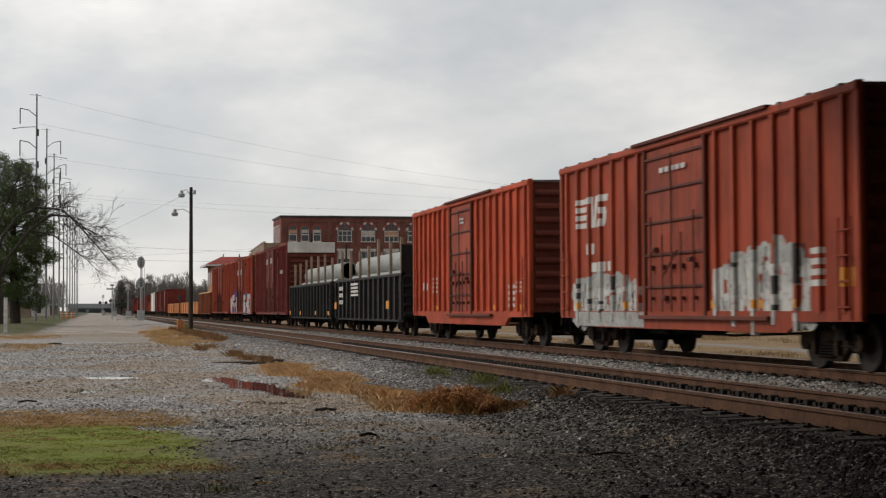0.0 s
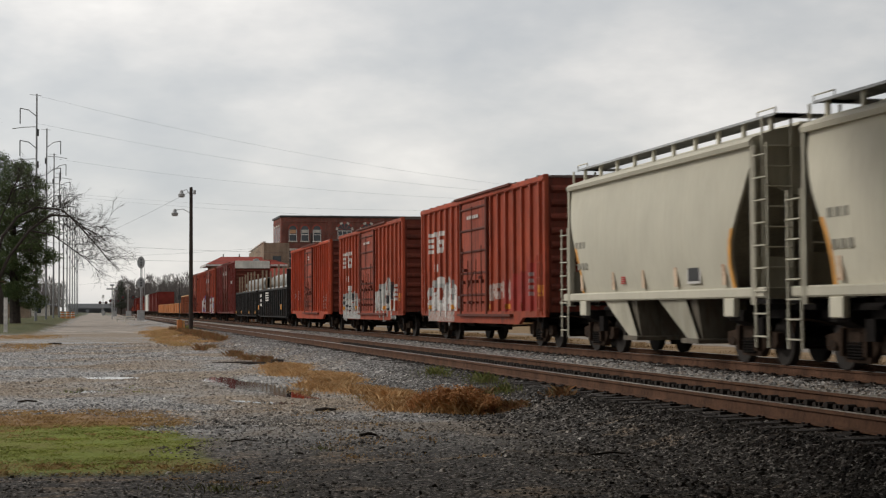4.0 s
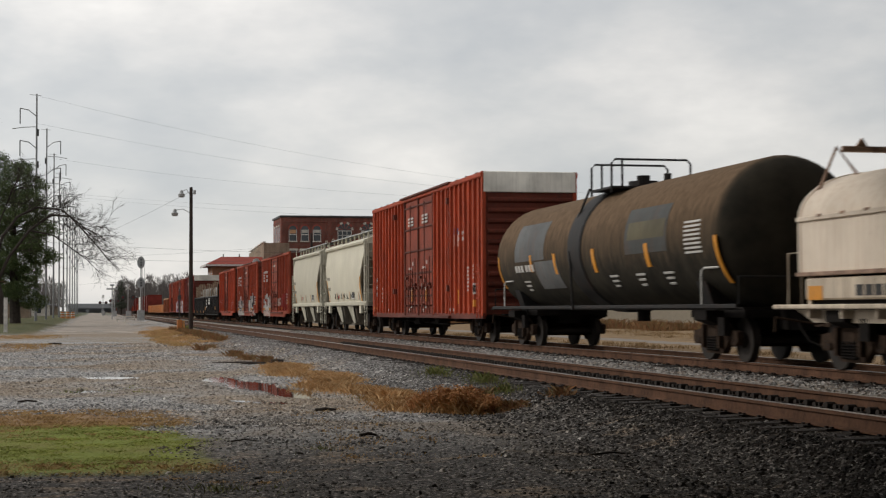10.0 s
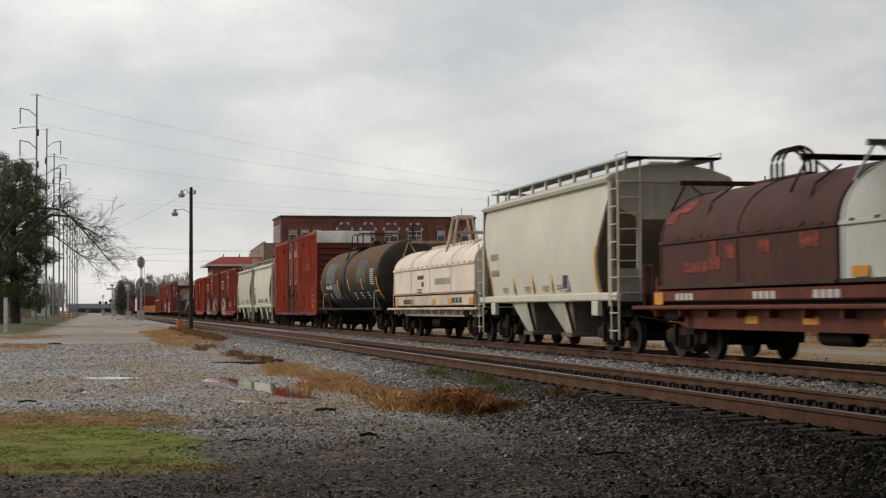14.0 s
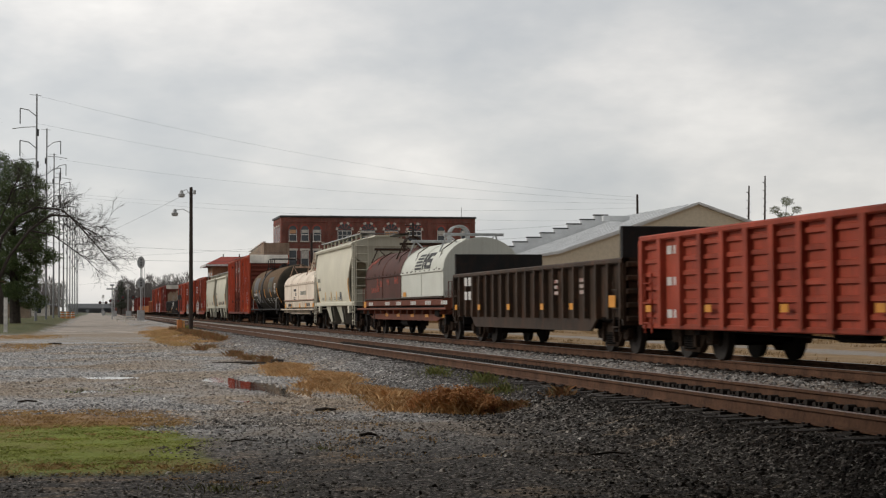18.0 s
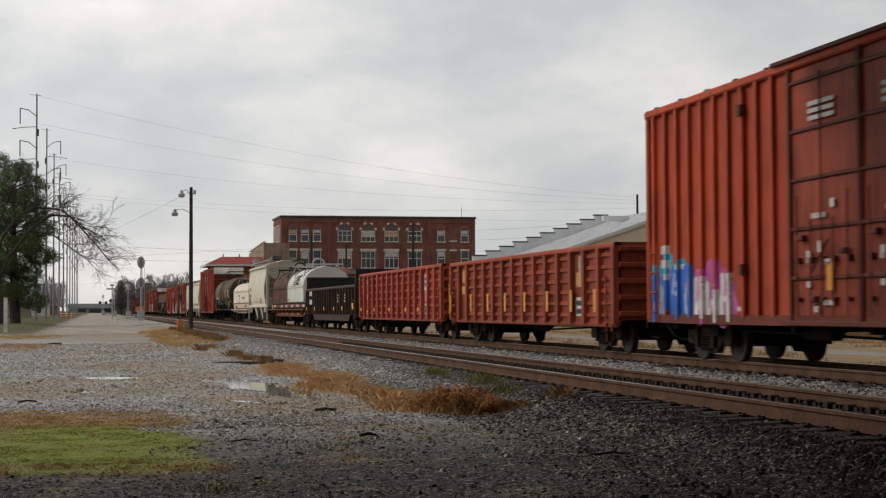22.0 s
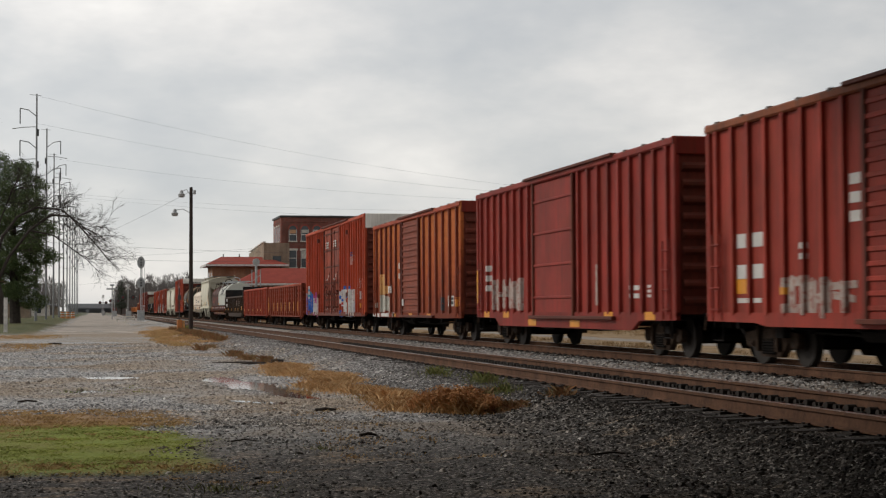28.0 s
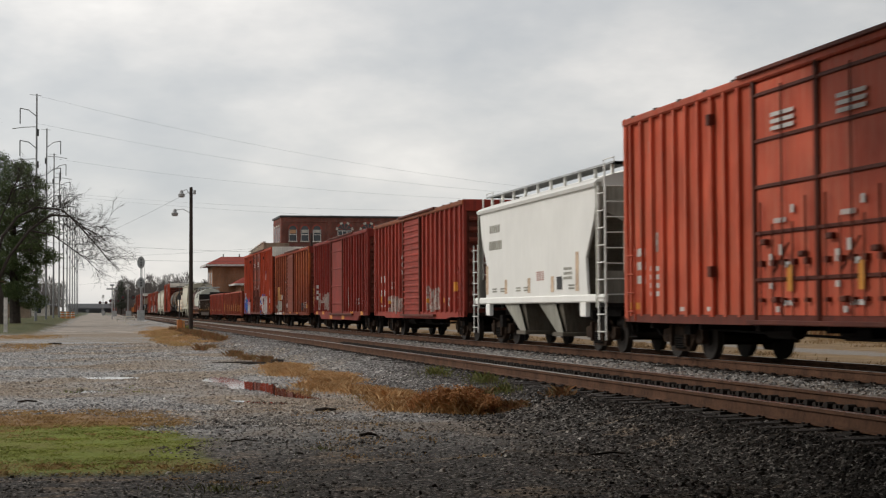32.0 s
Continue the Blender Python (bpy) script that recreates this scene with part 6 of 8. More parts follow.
# F, G, H
f_ = add_car(boxcar("boxcar", "rust-streaked orange boxcar with a ribbed sliding door", 15.85, M["burnt_orange"], 4.53, 0.86, 0.72, 15, ((0.2, 3.0, "slide"),), end_cap=M["boxcar_deep"], chord=M["boxcar_red"], door_mat=M["boxcar_rust_dark"], post_mat=M["boxcar_rust_dark"]), -188.4, -204.25)
marks(f_, "paint_patch", M["spray_tan"], [(5.62, 6.33, 1.62, 2.44), (4.95, 5.58, 1.64, 1.97), (7.5, 8.0, 1.0, 1.45)], SKIN)
marks(f_, "paint_patch", M["spray_chalk"], [(5.55, 6.36, 0.92, 1.61), (4.85, 5.5, 0.98, 1.56), (4.2, 4.8, 0.9, 1.5), (7.2, 7.75, 1.1, 1.3)], SKIN)
marks(f_, "paint_patch", M["spray_white"], [(3.98, 4.55, 1.67, 1.94), (4.5, 6.2, 0.74, 0.88), (6.6, 7.0, 0.72, 0.86), (3.3, 3.8, 0.74, 0.9), (7.4, 8.1, 0.74, 0.85)], SKIN - 0.062)
lettering(f_, WHITE, SKIN - 0.03, 2.57, 2.8, 0.44, 0.27, 2, 1)
marks(f_, "label_plate", WHITE, [(1.35, 1.6, 1.16, 1.40)], DOOR - 0.045)
marks(f_, "paint_patch", M["spray_dark"], [(-5.3, -4.7, 0.98, 1.42)], SKIN)
marks(f_, "reflector", YELLOW, [(-7.7, -7.2, 1.11, 1.4)], SKIN)
marks(f_, "label_plate", WHITE, [(-6.7, -6.2, 1.12, 1.46)], SKIN)
marks(f_, "label_mark", BLACK, [(-6.62, -6.28, 1.18, 1.28), (-6.62, -6.28, 1.33, 1.41)], SKIN - 0.006)
yellow_marks(f_, (3.4, 0.2, -3.0), 0.74, -1.482, 0.6, 0.14)

g_ = add_car(boxcar("boxcar", "deep red boxcar with a wide panelled door", 16.6, M["boxcar_deep"], 4.54, 0.90, 0.55, 22, ((0.3, 3.5, "panel"),), end_cap=M["boxcar_deep"], chord=M["boxcar_deep"], door_mat=M["boxcar_deep"]), -206.4, -223.0)
for y, h in ((7.2, 0.2), (7.0, 0.2)):
    lettering(g_, WHITE, SKIN, y, 2.3, 0.7, h, 3, 2)
spray(g_, [M["spray_pale"]], SKIN, 3.2, 6.5, 1.0, 1.95, 51, 5)
marks(g_, "worn_patch", M["spray_pale"], [(-3.4, -3.0, 1.1, 2.05)], SKIN)
lettering(g_, WHITE, SKIN, -5.6, 1.52, 0.55, 0.12, 2, 1)
lettering(g_, WHITE, SKIN, -6.5, 1.52, 0.6, 0.07, 3, 2)
yellow_marks(g_, (7.1, 4.9, -4.1, -6.8), 0.78, -1.482, 0.6, 0.17)
yellow_marks(g_, (2.2, -1.55), 0.58, -1.482, 0.75, 0.17)
marks(g_, "reflector", YELLOW, [(8.1, 8.22, 1.2, 2.2)], -1.50)

h_ = add_car(boxcar("boxcar", "dull red boxcar with a ribbed sliding door and white lettering", 16.1, M["boxcar_dull"], 4.54, 0.90, 0.70, 22, ((0.28, 3.0, "slide"),), end_cap=M["boxcar_dull"], chord=M["boxcar_rust"], door_mat=M["boxcar_dull"]), -224.65, -240.75)
lettering(h_, WHITE, SKIN, 6.75, 2.36, 1.35, 0.3, 1, 2)
lettering(h_, WHITE, SKIN, 6.75, 1.80, 1.35, 0.3, 1, 2)
lettering(h_, WHITE, SKIN, 4.2, 2.1, 0.45, 0.12, 2, 1)
lettering(h_, WHITE, SKIN, 2.4, 3.1, 0.5, 0.2, 3, 1)
lettering(h_, WHITE, SKIN, 6.75, 1.2, 1.2, 0.1, 1, 2)
spray(h_, [M["spray_pale"]], SKIN, -4.7, -2.4, 0.95, 1.95, 61, 3)
spray(h_, [M["spray_pale"]], SKIN, 2.2, 4.6, 0.9, 1.6, 62, 3)
yellow_marks(h_, (4.75, -2.4, -5.05), 1.25)
marks(h_, "reflector", YELLOW, [(-7.1, -6.35, 1.60, 1.90), (6.3, 6.8, 1.28, 1.55)], SKIN)
marks(h_, "label_plate", WHITE, [(-6.1, -5.6, 1.12, 1.4)], SKIN)
marks(h_, "label_mark", BLACK, [(-6.03, -5.67, 1.17, 1.35)], SKIN - 0.006)

w_car = add_car(hopper("hopper_car", "clean white covered hopper car with slanted end edges", 12.85, M["hopper_white"], M["hopper_grey"], 3.97, 1.15, True, rails_mat=M["hopper_white"]), -241.9, -254.75)
lettering(w_car, M["hopper_grey"], -1.445, 4.4, 3.46, 1.2, 0.26, 1, 5)
lettering(w_car, M["hopper_grey"], -1.445, 4.5, 3.00, 1.5, 0.30, 1, 8)
for y, z1 in ((4.75, 2.3), (2.6, 1.85), (0.2, 1.85), (-2.0, 1.85), (-4.1, 2.4)):
    marks(w_car, "orange_streak", M["streak_faded"], [(y - 0.12, y + 0.12, 1.45, z1)], -1.445, "faded orange streak")
marks(w_car, "label_plate", BLACK, [(-2.85, -2.42, 1.51, 1.83)], -1.45)
lettering(w_car, M["badge_pink"], -1.445, -0.55, 2.0, 0.75, 0.035, 5, 3)
for y in (4.1, 3.2, 1.5, 0.7, -3.4):
    lettering(w_car, M["hopper_grey"], -1.445, y, 1.62, 0.5, 0.05, 2, 4)
lettering(w_car, M["hopper_grey"], -1.445, -3.0, 2.05, 0.7, 0.08, 3, 4)

last = high_car("tall faded red boxcar with double plug doors and ribbed foot", M["boxcar_faded"], -256.0, -274.9, "boxcar_faded")
marks(last, "worn_patch", M["spray_pale"], [(7.85, 8.02, 4.3, 4.55), (7.5, 7.65, 2.2, 2.6)], SKIN)


# ---------------------------------------------------------------- buildings beyond the tracks
def brick_material(name, color, mortar, scale=1.0):
    m, add = material(name)
    tc = add("ShaderNodeTexCoord").outputs["Object"]
    sep = add("ShaderNodeSeparateXYZ", {0: tc})
    uv = add("ShaderNodeCombineXYZ", {0: maths(add, "ADD", sep.outputs[0], sep.outputs[1]), 1: sep.outputs[2]}).outputs[0]
    br = add("ShaderNodeTexBrick", {"Vector": uv, "Color1": (*color, 1), "Color2": (*[c * 0.7 for c in color], 1), "Mortar": (*mortar, 1), "Scale": 1.0 / scale,
                                    "Mortar Size": 0.012, "Brick Width": 0.22, "Row Height": 0.075})
    n = noise_tex(add, tc, 0.5, 5)
    st = noise_tex(add, stretched(add, tc, 1, 1, 0.15), 1.5, 4)
    k = maths(add, "ADD", maths(add, "MULTIPLY", n, 0.5), maths(add, "MULTIPLY", st, 0.5))
    c = mixc(add, 1.0, br.outputs[0], ramp(add, k, [(0.35, grey(0.6)), (0.62, grey(1.2))]), "MULTIPLY")
    finish(add, c, 0.9, 0.0, n, 0.01, 0.3, 0.2)
    return m


M["brick_dark"] = brick_material("brick_dark", (0.245, 0.064, 0.046), (0.16, 0.12, 0.10))
M["brick_orange"] = brick_material("brick_orange", (0.36, 0.155, 0.075), (0.3, 0.22, 0.16))
M["brick_tan"] = brick_material("brick_tan", (0.30, 0.215, 0.15), (0.3, 0.26, 0.2))
M["limestone"] = plain("limestone", (0.56, 0.52, 0.46), 0.85)
M["window_dark"] = plain("window_dark", (0.035, 0.042, 0.05), 0.08, 0.0, 0.3, 0.4, 0.0, 0.6)
M["blind_pale"] = plain("blind_pale", (0.50, 0.47, 0.42), 0.7)
M["blind_warm"] = plain("blind_warm", (0.50, 0.28, 0.15), 0.7)
M["white_frame"] = plain("white_frame", (0.55, 0.53, 0.50), 0.6)
M["roof_red"] = plain("roof_red", (0.24, 0.048, 0.034), 0.8, 0.0, 0.15, 1.0, 0.004, 0.12)
M["sheet_beige"] = plain("sheet_beige", (0.53, 0.46, 0.35), 0.6, 0.0, 0.10)
M["sheet_roof"] = plain("sheet_roof", (0.56, 0.57, 0.57), 0.45, 0.2, 0.14, 0.7)
M["dark_trim"] = plain("dark_trim", (0.05, 0.05, 0.05), 0.7)
M["fan_red"] = plain("fan_red", (0.30, 0.07, 0.05), 0.8)
M["leaf_dark"] = piecewise("leaf_dark", [(0.045, 0.068, 0.026), (0.08, 0.12, 0.042), (0.13, 0.18, 0.062), (0.12, 0.125, 0.06)])
M["leaf_olive"] = piecewise("leaf_olive", [(0.05, 0.06, 0.02), (0.10, 0.12, 0.03), (0.15, 0.15, 0.05)])
# blue-grey lift puts the distance haze into the base colour
M["hazed_concrete"] = plain("hazed_concrete", (0.30, 0.31, 0.325), 0.9)
M["bark"] = plain("bark", (0.045, 0.036, 0.029), 0.95, 0.0, 0.4, 5.0, 0.02)
M["leaf_far"] = piecewise("leaf_far", [(0.045, 0.055, 0.04), (0.075, 0.085, 0.06), (0.10, 0.11, 0.08)])
# far twigs are greyed and lightened to stand in for haze
M["twig_grey"] = piecewise("twig_grey", [(0.10, 0.088, 0.08), (0.15, 0.135, 0.125), (0.19, 0.17, 0.16)])


def window(parent, x, y, z0, z1, w_, arch, fan, blind, rnd):
    """A window in a wall that faces -y: reveal, glass, frame bars, sill and lintel."""
    n = part("window", arch_geo(x, w_ / 2, z0, z1, arch, y - 0.03, y + 0.05), M["window_dark"], parent)
    part("window_sill", Geo().bar(x - w_ / 2 - 0.15, x + w_ / 2 + 0.15, y - 0.14, y + 0.05, z0 - 0.18, z0, 0.02), M["limestone"], n)
    zr = z1 - w_ / 2 if arch else z1
    zm = z0 + (zr - z0) * 0.55
    part("window_frame", Geo().bar(x - w_ / 2, x + w_ / 2, y - 0.07, y - 0.02, zm - 0.06, zm + 0.06, 0.01), M["white_frame"], n)
    for s in (-1, 1):
        part("window_frame", Geo().bar(x + s * w_ / 2 - 0.05, x + s * w_ / 2 + 0.05, y - 0.07, y - 0.02, z0, zr, 0.01), M["white_frame"], n)
    if w_ > 1.6:
        for k in (-1, 1):
            part("mullion", Geo().bar(x + k * w_ / 6 - 0.05, x + k * w_ / 6 + 0.05, y - 0.07, y - 0.02, z0, zr, 0.01), M["white_frame"], n)
        part("transom", Geo().bar(x - w_ / 2, x + w_ / 2, y - 0.07, y - 0.02, zr - 0.12, zr, 0.01), M["white_frame"], n)
    if blind:
        d = rnd.uniform(0.25, 0.7)
        part("blind", Geo().box(x - w_ / 2 + 0.1, x + w_ / 2 - 0.1, y - 0.045, y - 0.034, zr - (zr - z0) * d, zr - 0.05), blind, n)
    if fan:
        for k in range(7):
            a0, a1 = math.pi * (k + 0.12) / 7, math.pi * (k + 0.88) / 7
            r0, r1 = w_ * 0.5 + 0.02, w_ * 0.5 + 0.34
            ring = [(x + r * math.cos(a), zr + r * math.sin(a)) for r, a in ((r0, a0), (r1, a0), (r1, (a0 + a1) / 2), (r1, a1), (r0, a1))]
            part("voussoir", Geo().prism(ring, "y", y - 0.10, y + 0.02), M["limestone"] if k % 2 == 0 else M["fan_red"], n)
        for k in range(5):
            a = math.pi * (k + 0.5) / 5
            part("fan_bar", Geo().prism([(x + math.cos(a - 0.09) * 0.3, zr + math.sin(a - 0.09) * 0.3), (x + math.cos(a - 0.06) * w_ * 0.48, zr + math.sin(a - 0.06) * w_ * 0.48),
                                         (x + math.cos(a + 0.06) * w_ * 0.48, zr + math.sin(a + 0.06) * w_ * 0.48), (x + math.cos(a + 0.09) * 0.3, zr + math.sin(a + 0.09) * 0.3)], "y", y - 0.07, y - 0.02), M["fan_red"], n)
    elif arch:
        ring = [(x + (w_ / 2 + 0.22) * math.cos(math.pi * k / 10), zr + (w_ / 2 + 0.22) * math.sin(math.pi * k / 10)) for k in range(11)] + [(x + w_ / 2 * math.cos(math.pi * k / 10), zr + w_ / 2 * math.sin(math.pi * k / 10)) for k in range(10, -1, -1)]
        part("arch_band", Geo().prism(ring, "y", y - 0.08, y + 0.02), M["fan_red"], n)
    else:
        part("lintel", Geo().bar(x - w_ / 2 - 0.2, x + w_ / 2 + 0.2, y - 0.10, y + 0.02, z1, z1 + 0.32, 0.02), M["limestone"], n)
    return n


def arch_geo(x, hw, z0, z1, arch, ya, yb):
    if not arch:
        return Geo().box(x - hw, x + hw, ya, yb, z0, z1)
    zr = z1 - hw
    ring = [(x - hw, z0), (x + hw, z0)] + [(x + hw * math.cos(math.pi * k / 12), zr + hw * math.sin(math.pi * k / 12)) for k in range(13)]
    return Geo().prism(ring, "y", ya, yb)


def warehouse_brick():
    rnd = random.Random(4)
    b = thing("brick_warehouse", "dark red brick warehouse of three storeys with arched windows", "building")
    y = 240.0
    x0, x1, zt = 28.1, 58.9, 15.3
    part("wall", Geo().box(x0, x1, y, y + 10.5, -1.0, zt), M["brick_dark"], b)
    part("cornice", Geo().bar(x0 - 0.18, x1 + 0.18, y - 0.18, y + 10.7, zt, zt + 0.28, 0.05), M["dark_trim"], b)
    part("brick_band", Geo().bar(x0 - 0.06, x1 + 0.06, y - 0.08, y + 10.5, zt - 0.75, zt - 0.55, 0.02), M["brick_dark"], b)
    for x in (x0 + 0.35, 35.57, 51.4, x1 - 0.35):
        part("pilaster", Geo().bar(x - 0.3, x + 0.3, y - 0.14, y + 0.1, -1.0, zt - 0.5, 0.016), M["brick_dark"], b)
    blinds = [M["blind_warm"], M["blind_pale"], M["blind_pale"], None, M["blind_pale"], M["blind_warm"], None, M["blind_pale"], M["blind_pale"]]
    xs = (29.91, 31.77, 33.66, 38.0, 41.7, 45.4, 49.1, 53.36, 57.17)
    for i, x in enumerate(xs):
        large = 3 <= i <= 6
        if large:
            window(b, x, y, 11.65, 14.35, 2.1, True, True, blinds[i], rnd)
        else:
            window(b, x, y, 11.65, 14.0, 1.15, True, False, blinds[i], rnd)
        for z in (7.55, 3.2):
            window(b, x, y, z, z + 2.6, 2.1 if large else 1.15, False, False, M["blind_pale"] if i % 2 else None, rnd)
    for z in (11.6, 10.15):
        part("blind_sill", Geo().bar(54.7, 55.9, y - 0.12, y + 0.02, z, z + 0.25, 0.02), M["limestone"], b)
    # side facing the tracks, foreshortened
    for k, yy in enumerate((242.5, 245.2, 248.0)):
        for z, h in ((11.65, 2.3), (7.55, 2.6)):
            sw = part("window", Geo().box(x0 - 0.03, x0 + 0.05, yy - 0.5, yy + 0.5, z, z + h), M["window_dark"], b)
            part("window_sill", Geo().bar(x0 - 0.14, x0 + 0.02, yy - 0.65, yy + 0.65, z - 0.18, z, 0.02), M["limestone"], sw)
            part("lintel", Geo().bar(x0 - 0.12, x0 + 0.02, yy - 0.65, yy + 0.65, z + h, z + h + 0.25, 0.02), M["limestone"], sw)
    part("roof_mast", Geo().tube([(57.4, 243, zt), (57.4, 243, zt + 2.0)], 0.04, 5), M["galvanised"], b)
    return b


warehouse_brick()


def hip_roof(parent, x0, x1, y0, y1, z0, z1, inset, name="roof"):
    g = Geo()
    ym = (y0 + y1) / 2
    v = [(x0, y0, z0), (x1, y0, z0), (x1, y1, z0), (x0, y1, z0), (x0 + inset, ym, z1), (x1 - inset, ym, z1),
         (x0, y0, z0 - 0.2), (x1, y0, z0 - 0.2), (x1, y1, z0 - 0.2), (x0, y1, z0 - 0.2)]
    g.add(v, [(0, 1, 5, 4), (1, 2, 5), (2, 3, 4, 5), (3, 0, 4), (0, 6, 7, 1), (1, 7, 8, 2), (2, 8, 9, 3), (3, 9, 6, 0), (6, 9, 8, 7)])
    r = part(name, g, M["roof_red"], parent, "red tiled hip roof")
    part("eaves_board", Geo().bar(x0 - 0.03, x1 + 0.03, y0 - 0.06, y0 + 0.02, z0 - 0.28, z0 - 0.02, 0.01), M["white_frame"], r)
    part("eaves_board", Geo().bar(x0 - 0.06, x0 + 0.02, y0, y1, z0 - 0.28, z0 - 0.02, 0.01), M["white_frame"], r)
    return r


def depot():
    d = thing("railway_depot", "orange brick railway depot with red hip roofs", "building")
    part("upper_wall", Geo().box(16.4, 26.0, 223.0, 233.0, -0.6, 7.4), M["brick_orange"], d)
    hip_roof(d, 15.4, 27.0, 221.8, 234.2, 7.5, 8.75, 2.6)
    for x in (18.3, 20.6):
        part("finial", Geo().tube([(x, 228, 8.6), (x, 228, 9.15)], 0.09, 6), M["dark_trim"], d)
    part("lower_wall", Geo().box(19.6, 38.0, 214.5, 222.5, -0.6, 4.6), M["brick_orange"], d)
    hip_roof(d, 18.7, 39.0, 213.4, 223.6, 4.65, 6.85, 4.2, "lower_roof")
    for k in range(3):
        yy = 225.0 + 3.0 * k
        part("window", Geo().box(16.36, 16.42, yy - 0.5, yy + 0.5, 4.6, 6.4), M["window_dark"], d)
    for k in range(5):
        x = 21.2 + 3.4 * k
        part("window", Geo().box(x - 0.6, x + 0.6, 214.46, 214.52, 1.0, 3.2), M["window_dark"], d)
    return d


depot()

t = thing("old_brick_building", "weathered tan brick building with a stepped parapet", "building")
ring = [(225.5, -0.6), (225.5, 10.7), (229.0, 10.7), (229.0, 10.5), (247.5, 9.9), (247.5, -0.6)]
part("wall", Geo().prism(ring, "x", 23.9, 27.6), M["brick_tan"], t)
for k in range(5):
    part("coping", Geo().bar(23.8, 24.2, 225.4 + 4.4 * k, 229.6 + 4.4 * k, 10.72 - 0.14 * k, 10.9 - 0.14 * k, 0.02), M["limestone"], t)
for k in range(3):
    part("window", Geo().box(23.86, 23.92, 229.0 + 5 * k, 230.2 + 5 * k, 7.2, 8.9), M["window_dark"], t)
part("window", Geo().box(25.2, 26.4, 225.44, 225.52, 7.0, 8.8), M["window_dark"], t)

t = thing("flat_roofed_shop", "low brick shop with a tan flat fascia", "building")
part("wall", Geo().box(29.0, 52.0, 205.0, 213.0, -0.6, 5.7), M["brick_dark"], t)
part("fascia", Geo().bar(28.7, 52.3, 204.7, 213.2, 5.7, 6.3, 0.04), M["brick_tan"], t)
for k in range(6):
    part("shop_window", Geo().box(30.5 + 3.6 * k, 33.0 + 3.6 * k, 204.94, 205.02, 0.8, 3.4), M["window_dark"], t)


def shed():
    s = thing("metal_shed", "beige sheet-metal shed with a pale ribbed roof and stepped parapet", "building")
    y0, y1 = 150.0, 174.0
    prof = [(42.6, -0.8), (42.6, 6.2), (45.3, 6.55), (52.6, 8.95), (60.3, 11.7), (66.0, 9.75), (78.0, 6.0), (78.0, -0.8)]
    part("gable_wall", Geo().prism([(x, z - 0.12) for x, z in prof], "y", y0, y0 + 0.25), M["sheet_beige"], s)
    part("side_wall", Geo().box(42.6, 42.8, y0 + 0.25, y1, -0.8, 6.1), M["sheet_beige"], s)
    part("side_wall", Geo().box(77.8, 78.0, y0 + 0.25, y1, -0.8, 5.9), M["sheet_beige"], s)
    for (xa, za), (xb, zb) in zip(prof[1:6], prof[2:7]):
        pane = [(xa, za - 0.1), (xb, zb - 0.1), (xb, zb + 0.06), (xa, za + 0.06)]
        r = part("roof_slope", Geo().prism(pane, "y", y0 - 0.3, y1), M["sheet_roof"], s)
        n = 12
        for k in range(n):
            y = y0 + (y1 - y0) * (k + 0.5) / n
            part("roof_seam", Geo().prism([(xa, za + 0.05), (xb, zb + 0.05), (xb, zb + 0.13), (xa, za + 0.13)], "y", y - 0.05, y + 0.05), M["sheet_roof"], r)
    part("gable_trim", Geo().prism([(42.6, 6.15), (45.3, 6.5), (60.3, 11.65), (60.3, 11.85), (45.2, 6.75), (42.5, 6.35)], "y", y0 - 0.36, y0 - 0.28), M["sheet_roof"], s)
    part("gable_trim", Geo().prism([(60.3, 11.65), (78.0, 5.95), (78.1, 6.1), (60.3, 11.85)], "y", y0 - 0.36, y0 - 0.28), M["sheet_roof"], s)
    # fire wall that climbs in steps at the far end
    for k in range(10):
        xa = 42.4 + 1.63 * k
        zt = 7.1 + 0.53 * k
        part("parapet_step", Geo().box(xa, xa + 1.63, y1, y1 + 0.4, -0.8, zt), M["sheet_roof"], s)
        part("parapet_coping", Geo().bar(xa - 0.05, xa + 1.68, y1 - 0.1, y1 + 0.5, zt, zt + 0.14, 0.02), M["dark_trim"], s)
    part("ridge_vent", Geo().bar(54.5, 57.5, 163.0, 163.6, 10.6, 11.2, 0.05), M["sheet_roof"], s)
    return s


shed()

t = thing("street_overpass", "distant grey concrete overpass across the street", "bridge")
part("deck", Geo().box(-16, 26, 1000, 1012, 2.6, 5.4), M["hazed_concrete"], t)
for x in (-12, -4, 5, 14, 22):
    part("pier", Geo().bar(x - 0.7, x + 0.7, 1001, 1011, -1, 2.6, 0.1), M["hazed_concrete"], t)
part("abutment", Geo().box(-16, 26, 1013, 1016, -1, 3.0), M["hazed_concrete"], t)

t = thing("brick_house", "orange brick house with a dark awning behind the lawn", "house")
part("wall", Geo().box(-22, -11.6, 206, 216, -0.5, 4.6), M["brick_orange"], t)
hip_roof(t, -22.8, -10.8, 205, 217, 4.6, 7.2, 4.5)
part("awning", Geo().prism([(205.0, 2.9), (206.0, 3.4), (206.0, 3.2), (205.0, 2.75)], "x", -15.5, -11.4), M["dark_trim"], t)
part("window", Geo().box(-14.6, -13.2, 205.95, 206.02, 0.9, 2.6), M["window_dark"], t)


